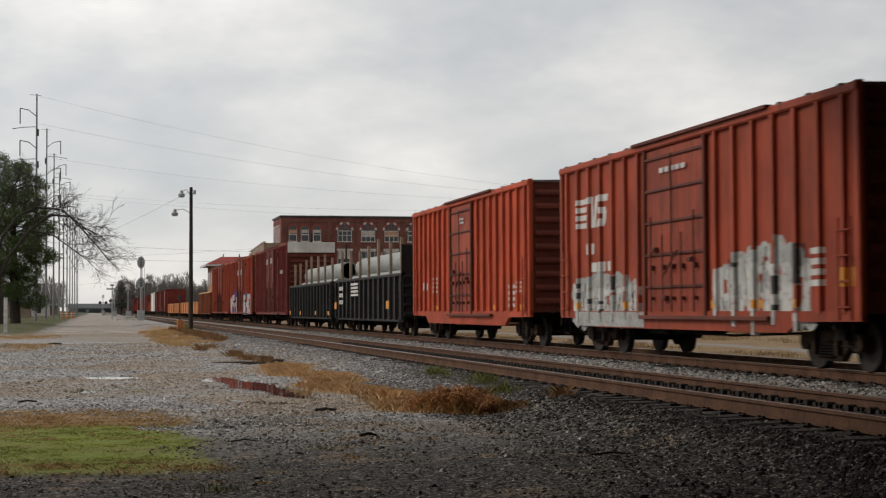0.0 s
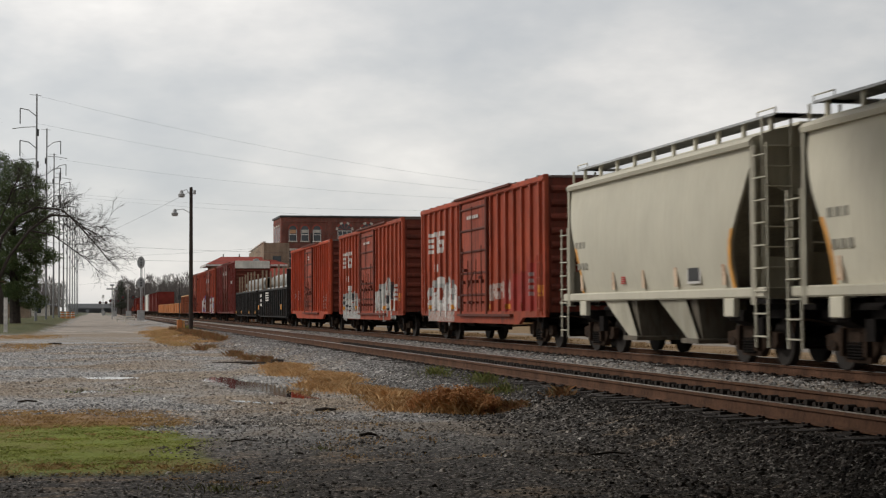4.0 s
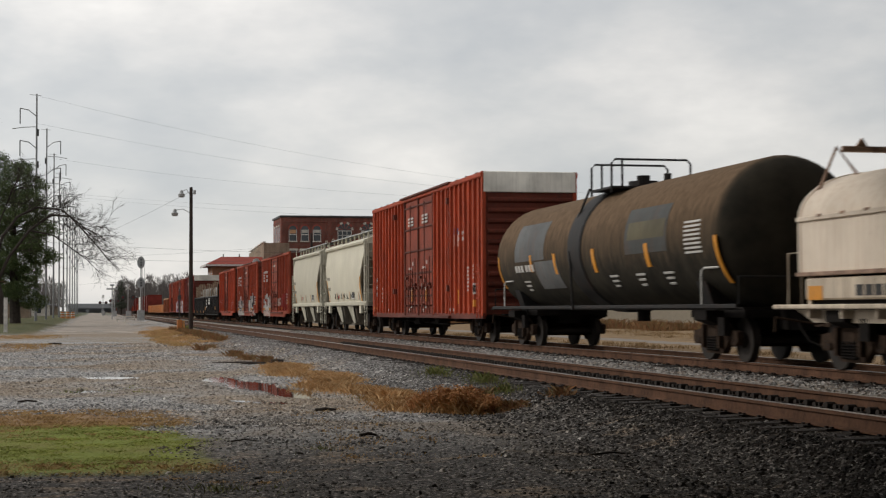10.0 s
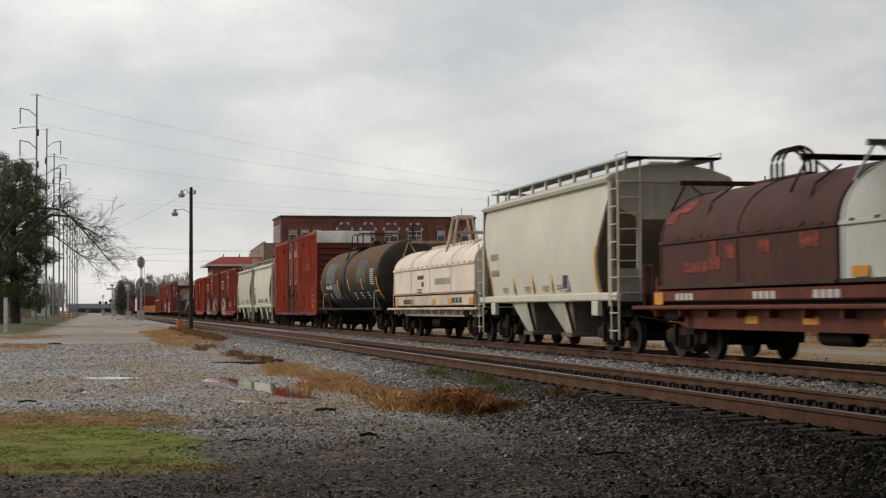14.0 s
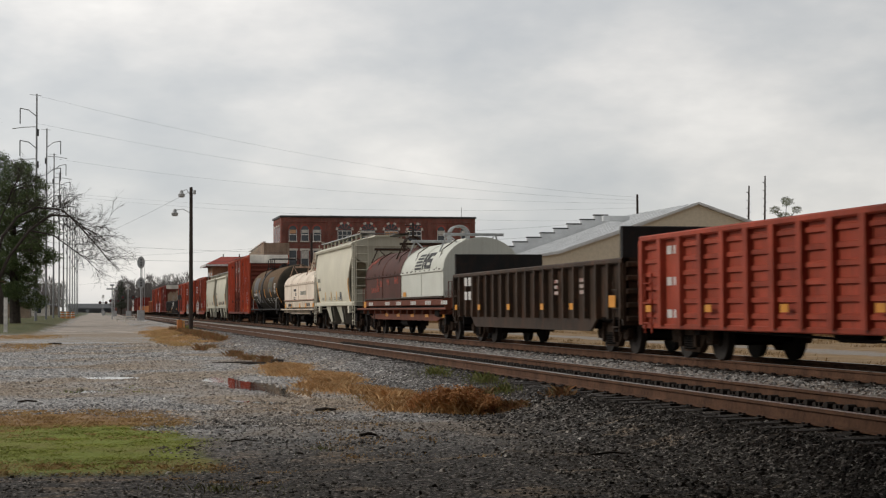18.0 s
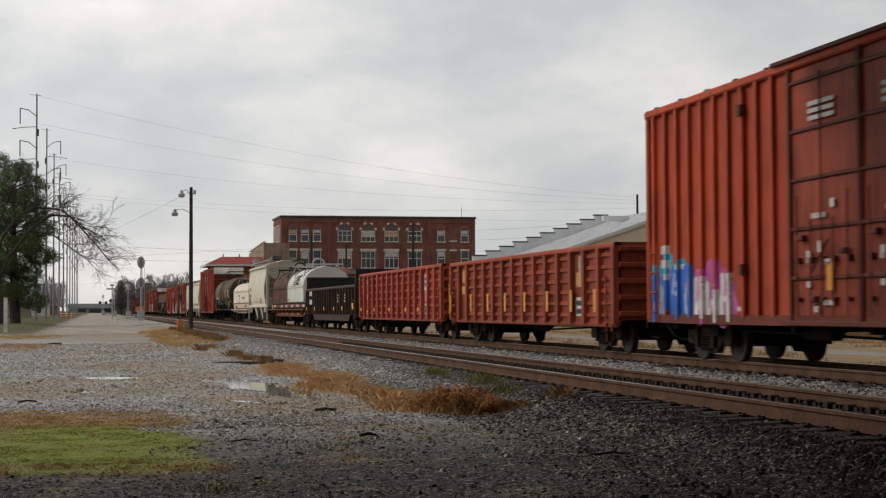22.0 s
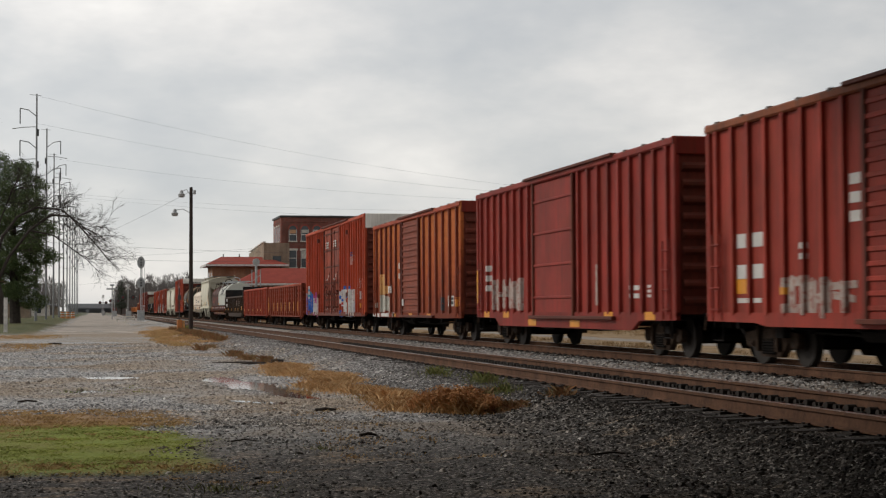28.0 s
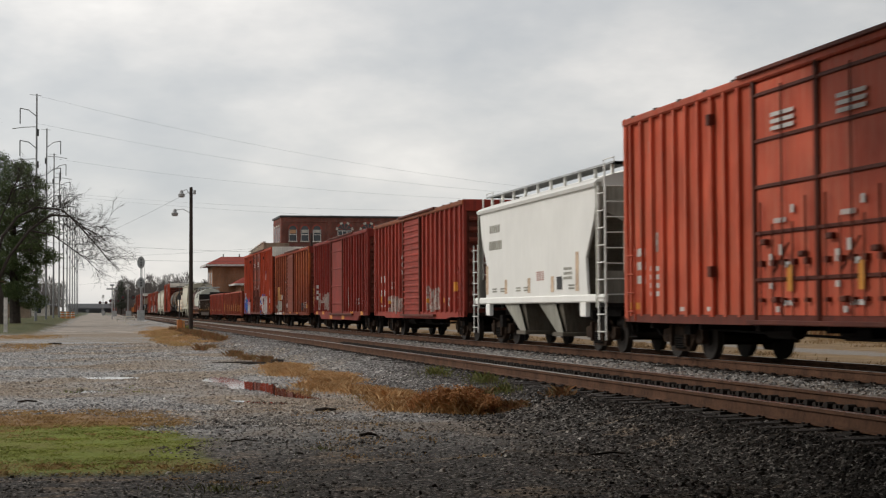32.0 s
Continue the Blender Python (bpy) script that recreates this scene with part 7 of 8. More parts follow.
def cottage(x, y, w_, h, mat):
    c = thing("roadside_cottage", "small grey cottage with a dark roof beyond the lawn", "house", pose(x, y, -0.5), "roadside cottages")
    part("wall", Geo().box(-w_ / 2, w_ / 2, 0, 8, 0, h), mat, c)
    part("roof", Geo().prism([(-w_ / 2 - 0.4, h), (0, h + 1.9), (w_ / 2 + 0.4, h), (w_ / 2 + 0.4, h - 0.15), (-w_ / 2 - 0.4, h - 0.15)], "y", -0.4, 8.4), M["hazed_concrete"], c)
    for k in (-0.25, 0.25):
        part("window", Geo().box(w_ * k - 0.45, w_ * k + 0.45, -0.04, 0.02, 1.0, 2.4), M["window_dark"], c)
    part("door", Geo().box(-0.45, 0.45, -0.04, 0.02, 0.1, 2.1), M["dark_trim"], c)


for k in range(8):
    cottage(-14.5 - 3.0 * (k % 3), 268 + 34 * k, 8.0 + 0.8 * (k % 2), 3.0 + 0.4 * (k % 3), M["limestone"] if k % 2 else M["brick_tan"])


# ---------------------------------------------------------------- poles, lamps, signals, wires
def wooden_pole(name, label, x, y, top, r=0.15, ground=-0.5, arms=0):
    p = thing(name, label, "pole", pose(x, y, ground))
    part("shaft", Geo().tube([(0, 0, -0.2), (0, 0, (top - ground) * 0.5), (0, 0, top - ground)], r, 10, r * 0.72), M["pole_wood"], p, smooth=True)
    for k in range(arms):
        z = top - ground - 0.4 - 1.1 * k
        a = part("cross_arm", Geo().bar(-1.2, 1.2, -0.06, 0.06, z - 0.07, z + 0.07, 0.01), M["pole_wood"], p)
        for dx in (-1.1, -0.5, 0.5, 1.1):
            part("insulator", Geo().disc("z", (dx, 0), 0.05, z + 0.07, z + 0.22, 8), M["galvanised"], a)
    return p


p = wooden_pole("lamp_pole", "dark wooden pole with two street lamps on brackets", 6.0, 100.2, 8.85, 0.145, -0.30)
for z, reach, dz in ((8.55, -0.60, 0.15), (7.35, -1.02, 0.1)):
    h = z + 0.30
    arm = part("lamp_bracket", Geo().tube([(-0.1, 0, h - 0.12), (reach * 0.5, 0, h + dz), (reach, 0, h + 0.02)], 0.025, 6), M["galvanised"], p)
    lampg = Geo().loft([[(reach + rr * math.cos(2 * math.pi * k / 12), rr * math.sin(2 * math.pi * k / 12), h + zz) for k in range(12)] for rr, zz in ((0.05, 0.10), (0.10, 0.06), (0.13, -0.10), (0.22, -0.16), (0.20, -0.30), (0.12, -0.36))])
    part("lamp_head", lampg, M["galvanised"], p, "pale bell-shaped lamp head")
part("fuse_box", Geo().bar(0.14, 0.30, -0.1, 0.1, 8.7, 8.95, 0.02), M["galvanised"], p)

s = thing("switch_stand", "rusty orange switch stand with a thin mast beside the pole", "railway signal", pose(5.35, 101.5, -0.30))
part("base", Geo().bar(-0.16, 0.16, -0.2, 0.2, 0.0, 0.72, 0.03), M["low_orange"], s)
part("reflector_plate", Geo().bar(0.18, 0.34, -0.05, 0.05, 0.15, 0.65, 0.02), M["spray_tan_solid"], s)
part("mast", Geo().tube([(0.0, 0, 0.7), (0.0, 0, 2.75)], 0.035, 6), M["dark_trim"], s)
part("lamp", Geo().bar(-0.11, 0.11, -0.11, 0.11, 2.0, 2.3, 0.03), M["dark_trim"], s)

s = thing("block_signal", "grey railway signal mast with two oval heads and a cabinet", "railway signal", pose(5.7, 198.0, -0.30))
part("mast", Geo().tube([(0, 0, 0), (0, 0, 7.4)], 0.08, 8), M["galvanised"], s)
for z, h in ((7.3, 1.55), (4.75, 1.40)):
    g = Geo().prism([(0.48 * math.cos(2 * math.pi * k / 16), z + h / 2 * math.sin(2 * math.pi * k / 16)) for k in range(16)], "y", -0.10, -0.02)
    hd = part("signal_head", g, M["galvanised"], s, "oval grey backplate")
    for dz in (-0.33, 0.0, 0.33):
        part("hood", Geo().disc("y", (0, z + dz), 0.11, -0.38, -0.1, 10), M["dark_trim"], hd)
part("ladder", Geo().box(0.18, 0.22, 0.1, 0.14, 0, 6.8).box(0.42, 0.46, 0.1, 0.14, 0, 6.8), M["galvanised"], s)
part("cabinet", Geo().bar(-0.45, 0.45, -0.3, 0.3, 0.1, 1.35, 0.03), M["galvanised"], s)

s = thing("round_signal", "pale round signal target on a braced mast beyond the train", "railway signal", pose(18.4, 182.0, -0.5))
part("mast", Geo().tube([(0, 0, 0), (0, 0, 7.0)], 0.14, 8), M["galvanised"], s)
part("head", Geo().disc("y", (0, 7.1), 0.42, -0.15, 0.1, 16), M["galvanised"], s)
for k in range(6):
    part("brace", Geo().tube([(-0.5, 0, 0.8 * k + 0.8), (0.5, 0, 0.8 * k + 1.6)], 0.035, 5), M["galvanised"], s)
part("rail_post", Geo().tube([(-0.5, 0, 0), (-0.5, 0, 6.2)], 0.06, 6), M["galvanised"], s)
part("rail_post", Geo().tube([(0.5, 0, 0), (0.5, 0, 6.2)], 0.06, 6), M["galvanised"], s)


M["lens_red"] = plain("lens_red", (0.10, 0.015, 0.012), 0.3)


def crossing_flasher(x, y):
    s = thing("crossing_flasher", "level crossing mast with paired round lights and crossbuck", "crossing signal", pose(x, y, -0.45), "crossing signals")
    part("mast", Geo().tube([(0, 0, 0), (0, 0, 5.2)], 0.07, 8), M["galvanised"], s)
    part("light_bar", Geo().bar(-0.85, 0.85, -0.05, 0.05, 3.4, 3.5, 0.01), M["dark_trim"], s)
    for dx in (-0.75, 0.75):
        t_ = part("light", Geo().disc("y", (dx, 3.45), 0.36, -0.14, 0.02, 16), M["dark_trim"], s)
        part("lens", Geo().disc("y", (dx, 3.45), 0.16, -0.16, -0.13, 12), M["lens_red"], t_)
    for a in (-1, 1):
        part("crossbuck", Geo().prism([(-0.42, 4.9 - a * 0.28), (-0.32, 4.9 - a * 0.36), (0.42, 4.9 + a * 0.28), (0.32, 4.9 + a * 0.36)], "y", -0.05 - 0.01 * a, -0.03 - 0.01 * a), M["white_frame"], s)
    part("bell", Geo().disc("z", (0, 0), 0.18, 5.2, 5.4, 10), M["galvanised"], s)
    part("gate_box", Geo().bar(-0.3, 0.5, -0.3, 0.3, 0.3, 1.4, 0.03), M["galvanised"], s)
    return s


for x, y in ((5.0, 240.0), (4.1, 330.0), (2.2, 400.0)):
    crossing_flasher(x, y)

s = thing("street_light", "grey street light with a flat crosspiece", "lamp post", pose(2.9, 262.0, -0.45))
part("shaft", Geo().tube([(0, 0, 0), (0, 0, 5.6)], 0.09, 8), M["galvanised"], s)
part("crosspiece", Geo().bar(-0.9, 0.9, -0.12, 0.12, 4.9, 5.15, 0.03), M["galvanised"], s)
part("lamp_head", Geo().bar(-0.35, 0.35, -0.2, 0.2, 5.5, 5.8, 0.05), M["galvanised"], s)

s = thing("guard_rail", "low pale rail on short posts by the crossing", "guard rail", pose(4.2, 205.0, -0.45))
for z in (0.35, 0.7):
    part("rail", Geo().bar(-1.4, 1.0, -0.04, 0.04, z - 0.06, z + 0.06, 0.01), M["limestone"], s)
for dx in (-1.3, -0.2, 0.9):
    part("post", Geo().bar(dx - 0.05, dx + 0.05, -0.05, 0.05, 0, 0.78, 0.01), M["limestone"], s)

for k in range(3):
    b = thing("traffic_barrel", "orange traffic barrel with pale stripes", "traffic barrel", pose(-5.0 + 0.75 * k, 262.0 + 5 * k, -0.25), "traffic barrels")
    part("drum", Geo().loft([[(rr * math.cos(2 * math.pi * j / 14), rr * math.sin(2 * math.pi * j / 14), zz) for j in range(14)] for rr, zz in ((0.36, 0), (0.34, 0.1), (0.30, 0.5), (0.27, 1.05), (0.2, 1.1))]), M["low_orange"], b)
    for z in (0.35, 0.75):
        part("stripe", Geo().disc("z", (0, 0), 0.34, z, z + 0.15, 14), M["white_frame"], b)

s = thing("marker_post", "white wooden post at the lawn's edge", "post", pose(-5.6, 105.2, -0.35))
part("shaft", Geo().bar(-0.12, 0.12, -0.12, 0.12, 0, 2.25, 0.03), M["white_frame"], s)


M["pole_steel"] = plain("pole_steel", (0.22, 0.225, 0.225), 0.7, 0.1)


def steel_pole(k, x, y, side):
    s = thing("transmission_pole", "tall grey steel transmission pole with curved arms", "pole", pose(x, y, -0.3), "transmission poles")
    part("shaft", Geo().tube([(0, 0, 0), (0, 0, 13), (0, 0, 27)], 0.17, 10, 0.09), M["pole_steel"], s, smooth=True)
    for z in (25.0, 21.2, 17.4):
        a = part("davit_arm", Geo().tube([(0, 0, z - 0.7), (side * 0.9, 0, z + 0.05), (side * 1.9, 0, z + 0.25)], 0.06, 6), M["pole_steel"], s)
        part("insulator", Geo().tube([(side * 1.9, 0, z + 0.22), (side * 1.9, 0, z - 1.6)], 0.07, 6), M["dark_trim"], a)
        b = part("brace_arm", Geo().tube([(0, 0, z - 1.9), (side * 1.6, 0, z - 2.0), (side * 2.8, 0, z - 2.2)], 0.05, 5), M["galvanised"], s)
        part("insulator", Geo().tube([(-side * 0.15, 0, z - 2.2), (-side * 0.15, 0, z - 3.0)], 0.12, 6), M["dark_trim"], b)
    part("top_spike", Geo().tube([(-0.8, 0, 26.9), (0.5, 0, 26.8)], 0.03, 5), M["galvanised"], s)
    return s


for k in range(11):
    steel_pole(k, -6.7 + 0.12 * k, 190.0 + 36.0 * k, -1 if k == 0 else 1)


def wire(a, b, sag, r=0.011):
    r *= 0.7
    pts = []
    for k in range(17):
        u = k / 16
        pts.append(tuple(a[i] + (b[i] - a[i]) * u - (4 * sag * u * (1 - u) if i == 2 else 0) for i in range(3)))
    tagged(solid("wire", Geo().tube(pts, r, 4), M["dark_trim"], "thin sagging overhead wire", "wire", group="overhead wires"))


far_pole = wooden_pole("utility_pole", "wooden utility pole with a cross-arm beyond the shed", 71.7, 200.0, 16.4, 0.2, -0.5)
wire((-6.7, 190, 26.5), (71.7, 200, 16.0), 1.7)
wire((-6.7, 190, 23.2), (71.7, 200, 15.6), 1.6)
wire((-6.58, 226, 22.6), (71.7, 200, 15.2), 1.5)
wire((-6.46, 262, 20.4), (71.7, 200, 14.6), 1.4)
wire((-6.58, 226, 17.4), (71.7, 200, 12.9), 1.2)
wire((-6.7, 190, 9.2), (46.0, 226, 9.3), 0.5, 0.016)
wire((-6.7, 190, 7.4), (36.0, 226, 8.2), 0.35, 0.016)
wire((-6.46, 262, 9.5), (46.0, 226, 12.0), 0.5, 0.016)
wire((-6.22, 334, 6.4), (20.0, 334, 9.0), 0.5, 0.016)
wooden_pole("utility_pole", "dark utility pole beyond the level crossing", 20.0, 334.0, 9.3, 0.18)
wire((6.0, 100.2, 8.6), (-6.58, 226, 9.0), 0.5, 0.012)
for z in (12.6, 11.2, 9.6):
    wire((30.9, 226.0, z - 0.6), (46.0, 226.0, z), 0.3, 0.016)
    wire((46.0, 226.0, z), (71.7, 200.0, z + 0.8), 0.6, 0.016)
wooden_pole("utility_pole", "pale wooden utility pole before the brick warehouse", 30.9, 226.0, 12.2, 0.22)
wooden_pole("utility_pole", "dark wooden utility pole before the brick warehouse", 36.0, 226.0, 10.6, 0.18)
wooden_pole("utility_pole", "tall dark utility pole with cross-arms before the warehouse", 46.0, 226.0, 13.8, 0.24, -0.5, 2)


# ---------------------------------------------------------------- trees
def sprout(g, rnd, p, d, length, r, depth, thin):
    """A limb that bends as it goes, and its side branches."""
    n = 4
    pts = [Vector(p)]
    dd = Vector(d).normalized()
    for k in range(n):
        dd = (dd + Vector((rnd.uniform(-1, 1), rnd.uniform(-1, 1), rnd.uniform(-0.8, 0.8))) * 0.22).normalized()
        pts.append(pts[-1] + dd * (length / n))
    g.tube(pts, r, 5 if r > 0.05 else 3, r * 0.55)
    if depth <= 0:
        return
    for k in range(rnd.randint(3, 4)):
        i = rnd.randint(1, n)
        side = Vector((rnd.uniform(-1, 1), rnd.uniform(-0.7, 0.7), rnd.uniform(-0.75, 0.9)))
        sprout(g, rnd, pts[i], (dd + side * 0.95), length * rnd.uniform(0.5, 0.72), max(r * 0.5, thin), depth - 1, thin)


def bare_tree():
    rnd = random.Random(12)
    t_ = thing("bare_tree", "large bare tree with long drooping limbs", "tree", pose(-8.8, 148, -0.3))
    g = Geo()
    g.tube([(0.5, 0, -0.3), (0.4, 0, 1.0), (0.1, 0, 3.0), (-0.5, 0, 5.0)], 0.75, 10, 0.5)
    part("trunk", g, M["bark"], t_)
    limbs = [[(0.0, 0, 3.6), (1.2, -0.3, 6.3), (3.0, -0.6, 8.7), (4.9, -0.8, 10.1), (6.6, -0.8, 10.0), (7.9, -0.8, 8.6), (9.3, -0.9, 7.0), (10.1, -0.9, 5.9)],
             [(-0.3, 0, 4.5), (0.6, 0.5, 8.2), (1.9, 0.6, 10.0), (3.6, 0.8, 10.9), (5.8, 0.9, 10.7), (8.0, 1.0, 9.0), (9.6, 1.0, 8.2)],
             [(-0.5, 0, 5.0), (0.2, -0.5, 9.0), (1.4, -0.6, 12.2), (2.0, -0.6, 13.5)],
             [(-0.4, 0, 4.6), (-1.5, 0.5, 9.0), (-1.8, 0.5, 14.5), (-2.2, 0.5, 18.0)],
             [(3.0, -0.6, 8.7), (5.2, -1.2, 8.2), (7.2, -1.4, 6.7), (8.4, -1.5, 5.8)]]
    for j, pts in enumerate(limbs):
        big_g = Geo()
        big_g.tube(pts, 0.17 if j < 4 else 0.08, 7, 0.03)
        limb = part("limb", big_g, M["bark"], t_)
        tw = Geo()
        for i in range(2, len(pts)):
            for q in range(6 if i > 2 else 3):
                a, b = Vector(pts[i - 1]), Vector(pts[i])
                p0 = a.lerp(b, rnd.random())
                dd = (b - a).normalized() * 0.5 + Vector((rnd.uniform(-0.3, 0.9), rnd.uniform(-0.6, 0.6), rnd.uniform(-0.6, 1.0)))
                sprout(tw, rnd, p0, dd, rnd.uniform(1.2, 2.4), 0.035, 3, 0.007)
        tagged(part("twig_mass", tw, M["bark"], limb), kind="stuff")
    return t_


bare_tree()


def leaf_cloud(rnd, blobs, count, size):
    """Many small tilted leaf sprays inside a set of ellipsoids, denser near their skin."""
    vs, fs = [], []
    tot = sum(b[3] * b[4] * b[5] for b in blobs)
    for bx, by, bz, rx, ry, rz in blobs:
        for _ in range(int(count * rx * ry * rz / tot)):
            while True:
                u = Vector((rnd.uniform(-1, 1), rnd.uniform(-1, 1), rnd.uniform(-1, 1)))
                if 0.25 < u.length < 1:
                    break
            u = u * (0.55 + 0.45 * rnd.random()) / max(u.length, 0.6) * (0.75 + 0.35 * noise.noise(u * 2.3 + Vector((bx, by, bz))))
            c = Vector((bx + u.x * rx, by + u.y * ry, bz + u.z * rz))
            a = Vector((rnd.uniform(-1, 1), rnd.uniform(-1, 1), rnd.uniform(-0.6, 0.6))).normalized() * size * rnd.uniform(0.6, 1.4)
            b = a.cross(Vector((rnd.uniform(-1, 1), rnd.uniform(-1, 1), rnd.uniform(-1, 1)))).normalized() * size * 0.35
            o = len(vs)
            vs += [tuple(c - a), tuple(c + b), tuple(c + a), tuple(c - b)]
            fs.append((o, o + 1, o + 2, o + 3))
    return vs, fs


def evergreen():
    rnd = random.Random(7)
    t_ = thing("evergreen_tree", "tall dark evergreen tree with a ragged crown", "tree", pose(-7.6, 156, -0.2))
    part("trunk", Geo().tube([(0.2, 0, -0.3), (0, 0, 6), (0, 0, 13)], 0.55, 9, 0.15), M["bark"], t_)
    blobs = []
    for k in range(26):
        z = 2.2 + 13.4 * k / 25
        w_ = 4.7 * (1 - 0.50 * ((z - 5) / 11) ** 2) if z > 5 else 3.3
        a = k * 2.4
        blobs.append((math.cos(a) * w_ * 0.55, math.sin(a) * w_ * 0.5, z, w_ * 0.62, w_ * 0.6, 1.35))
    vs, fs = leaf_cloud(rnd, blobs, 105000, 0.095)
    c = new("crown", raw_mesh("crown", vs, fs, M["leaf_dark"]))
    c.parent = t_
    tagged(c, "dense dark green foliage")
    br = Geo()
    for k in range(40):
        z = 3.0 + 11 * k / 40
        a = k * 2.1
        br.tube([(0, 0, z), (math.cos(a) * 1.4, math.sin(a) * 1.4, z + 0.5), (math.cos(a) * 2.6, math.sin(a) * 2.6, z + 0.3)], 0.07, 4, 0.02)
    tagged(part("branches", br, M["bark"], t_), kind="stuff")


evergreen()


def crown_tree(name, label, x, y, z0, blobs, count, size, mat, trunk):
    rnd = random.Random(int(x * 10 + y))
    t_ = thing(name, label, "tree", pose(x, y, z0))
    part("trunk", Geo().tube(trunk, 0.28, 8, 0.1), M["bark"], t_)
    vs, fs = leaf_cloud(rnd, blobs, count, size)
    c = new("crown", raw_mesh("crown", vs, fs, mat))
    c.parent = t_
    br = Geo()
    for bx, by, bz, rx, ry, rz in blobs:
        top = Vector(trunk[-1])
        br.tube([tuple(top), tuple(top.lerp(Vector((bx, by, bz)), 0.6)), (bx, by, bz)], 0.08, 4, 0.02)
    tagged(part("limbs", br, M["bark"], t_), kind="stuff")
    return t_


crown_tree("slender_tree", "slender tree with a sparse olive crown behind the shed", 93.3, 200, -0.5, [(-1.6, 0, 15.0, 1.1, 1.0, 0.8), (0.2, 0, 16.2, 1.3, 1.0, 1.0), (1.7, 0, 15.1, 1.1, 0.9, 0.8), (-0.2, 0, 14.2, 1.7, 1.0, 0.7), (1.0, 0, 13.0, 1.3, 1.0, 0.6)], 1700, 0.12, M["leaf_olive"], [(0, 0, 0), (0.1, 0, 7), (-0.1, 0, 13.2)])
for x, top in ((87.8, 17.8), (90.2, 19.2)):
    d = thing("dead_trunk", "tall dead tree trunk with broken stubs", "dead tree", pose(x, 200, -0.5), "dead trunks")
    part("trunk", Geo().tube([(0, 0, 0), (0.05, 0, 8), (-0.02, 0, 13), (0.12, 0, top + 0.5)], 0.22, 7, 0.10), M["bark"], d)
    for k in range(9):
        z = top - 0.5 - 0.55 * k
        s_ = 1 if k % 2 else -1
        part("stub", Geo().tube([(0, 0, z), (s_ * 0.28, 0, z + 0.12)], 0.05, 4, 0.03), M["bark"], d)

# far woods that close the street
rnd = random.Random(99)
vs, fs = [], []
for k in range(330):
    x = rnd.uniform(8, 62) if k < 230 else rnd.uniform(-75, -9)
    y = rnd.uniform(440, 640)
    h = rnd.uniform(7, 12) * (1.0 if x < 60 else 1.2)
    for _ in range(240):
        a = rnd.uniform(0, 2 * math.pi)
        rr = rnd.random() ** 0.6 * h * 0.35
        z = rnd.uniform(0.25, 1.0) * h
        c = (x + rr * math.cos(a) * (1.2 - z / h), y + rr * math.sin(a), z - 0.5)
        dx, dz = rnd.uniform(-0.5, 0.5), rnd.uniform(0.5, 1.3)
        o = len(vs)
        vs += [c, (c[0] + 0.11, c[1], c[2]), (c[0] + dx, c[1] + 0.2, c[2] + dz)]
        fs.append((o, o + 1, o + 2))
    o = len(vs)
    vs += [(x - 0.25, y, -1), (x + 0.25, y, -1), (x, y, h * 0.9)]
    fs.append((o, o + 1, o + 2))
tagged(new("far_woods", raw_mesh("far_woods", vs, fs, M["twig_grey"])), "grey leafless woods in the distance", "woods", kind="stuff")
crown_tree("pine_tree", "dark pine beyond the crossing", 7.0, 420, -0.5, [(0, 0, 3.0, 2.4, 2, 1.6), (0.2, 0, 5.2, 2.0, 2, 1.6), (-0.1, 0, 7.2, 1.4, 1.4, 1.5), (0, 0, 8.8, 0.8, 0.8, 1.2)], 2600, 0.22, M["leaf_far"], [(0, 0, 0), (0, 0, 4), (0, 0, 8.5)])

# unseen deck and walls, added around the camera to shade the lot's near end
t = thing("road_overpass", "unseen concrete deck added above the viewpoint for shade", "bridge", kind="structure")
part("deck", Geo().prism([(-60, -24), (60, -24), (60, 26.5), (16.0, 26.5), (13.2, 24.2), (8.5, 24.4), (5.5, 22.6), (1.5, 17.6), (-8, 13.2), (-60, 13.2)], "z", 6.6, 7.8), M["concrete"], t)
part("back_abutment", Geo().box(-60, 60, -25, -8, -0.8, 6.6), M["concrete"], t)
part("side_abutment", Geo().box(22, 24, -8, 30, -0.8, 6.6), M["concrete"], t)
part("side_abutment", Geo().box(-16, -14, -8, 9.5, -0.8, 6.6), M["concrete"], t)


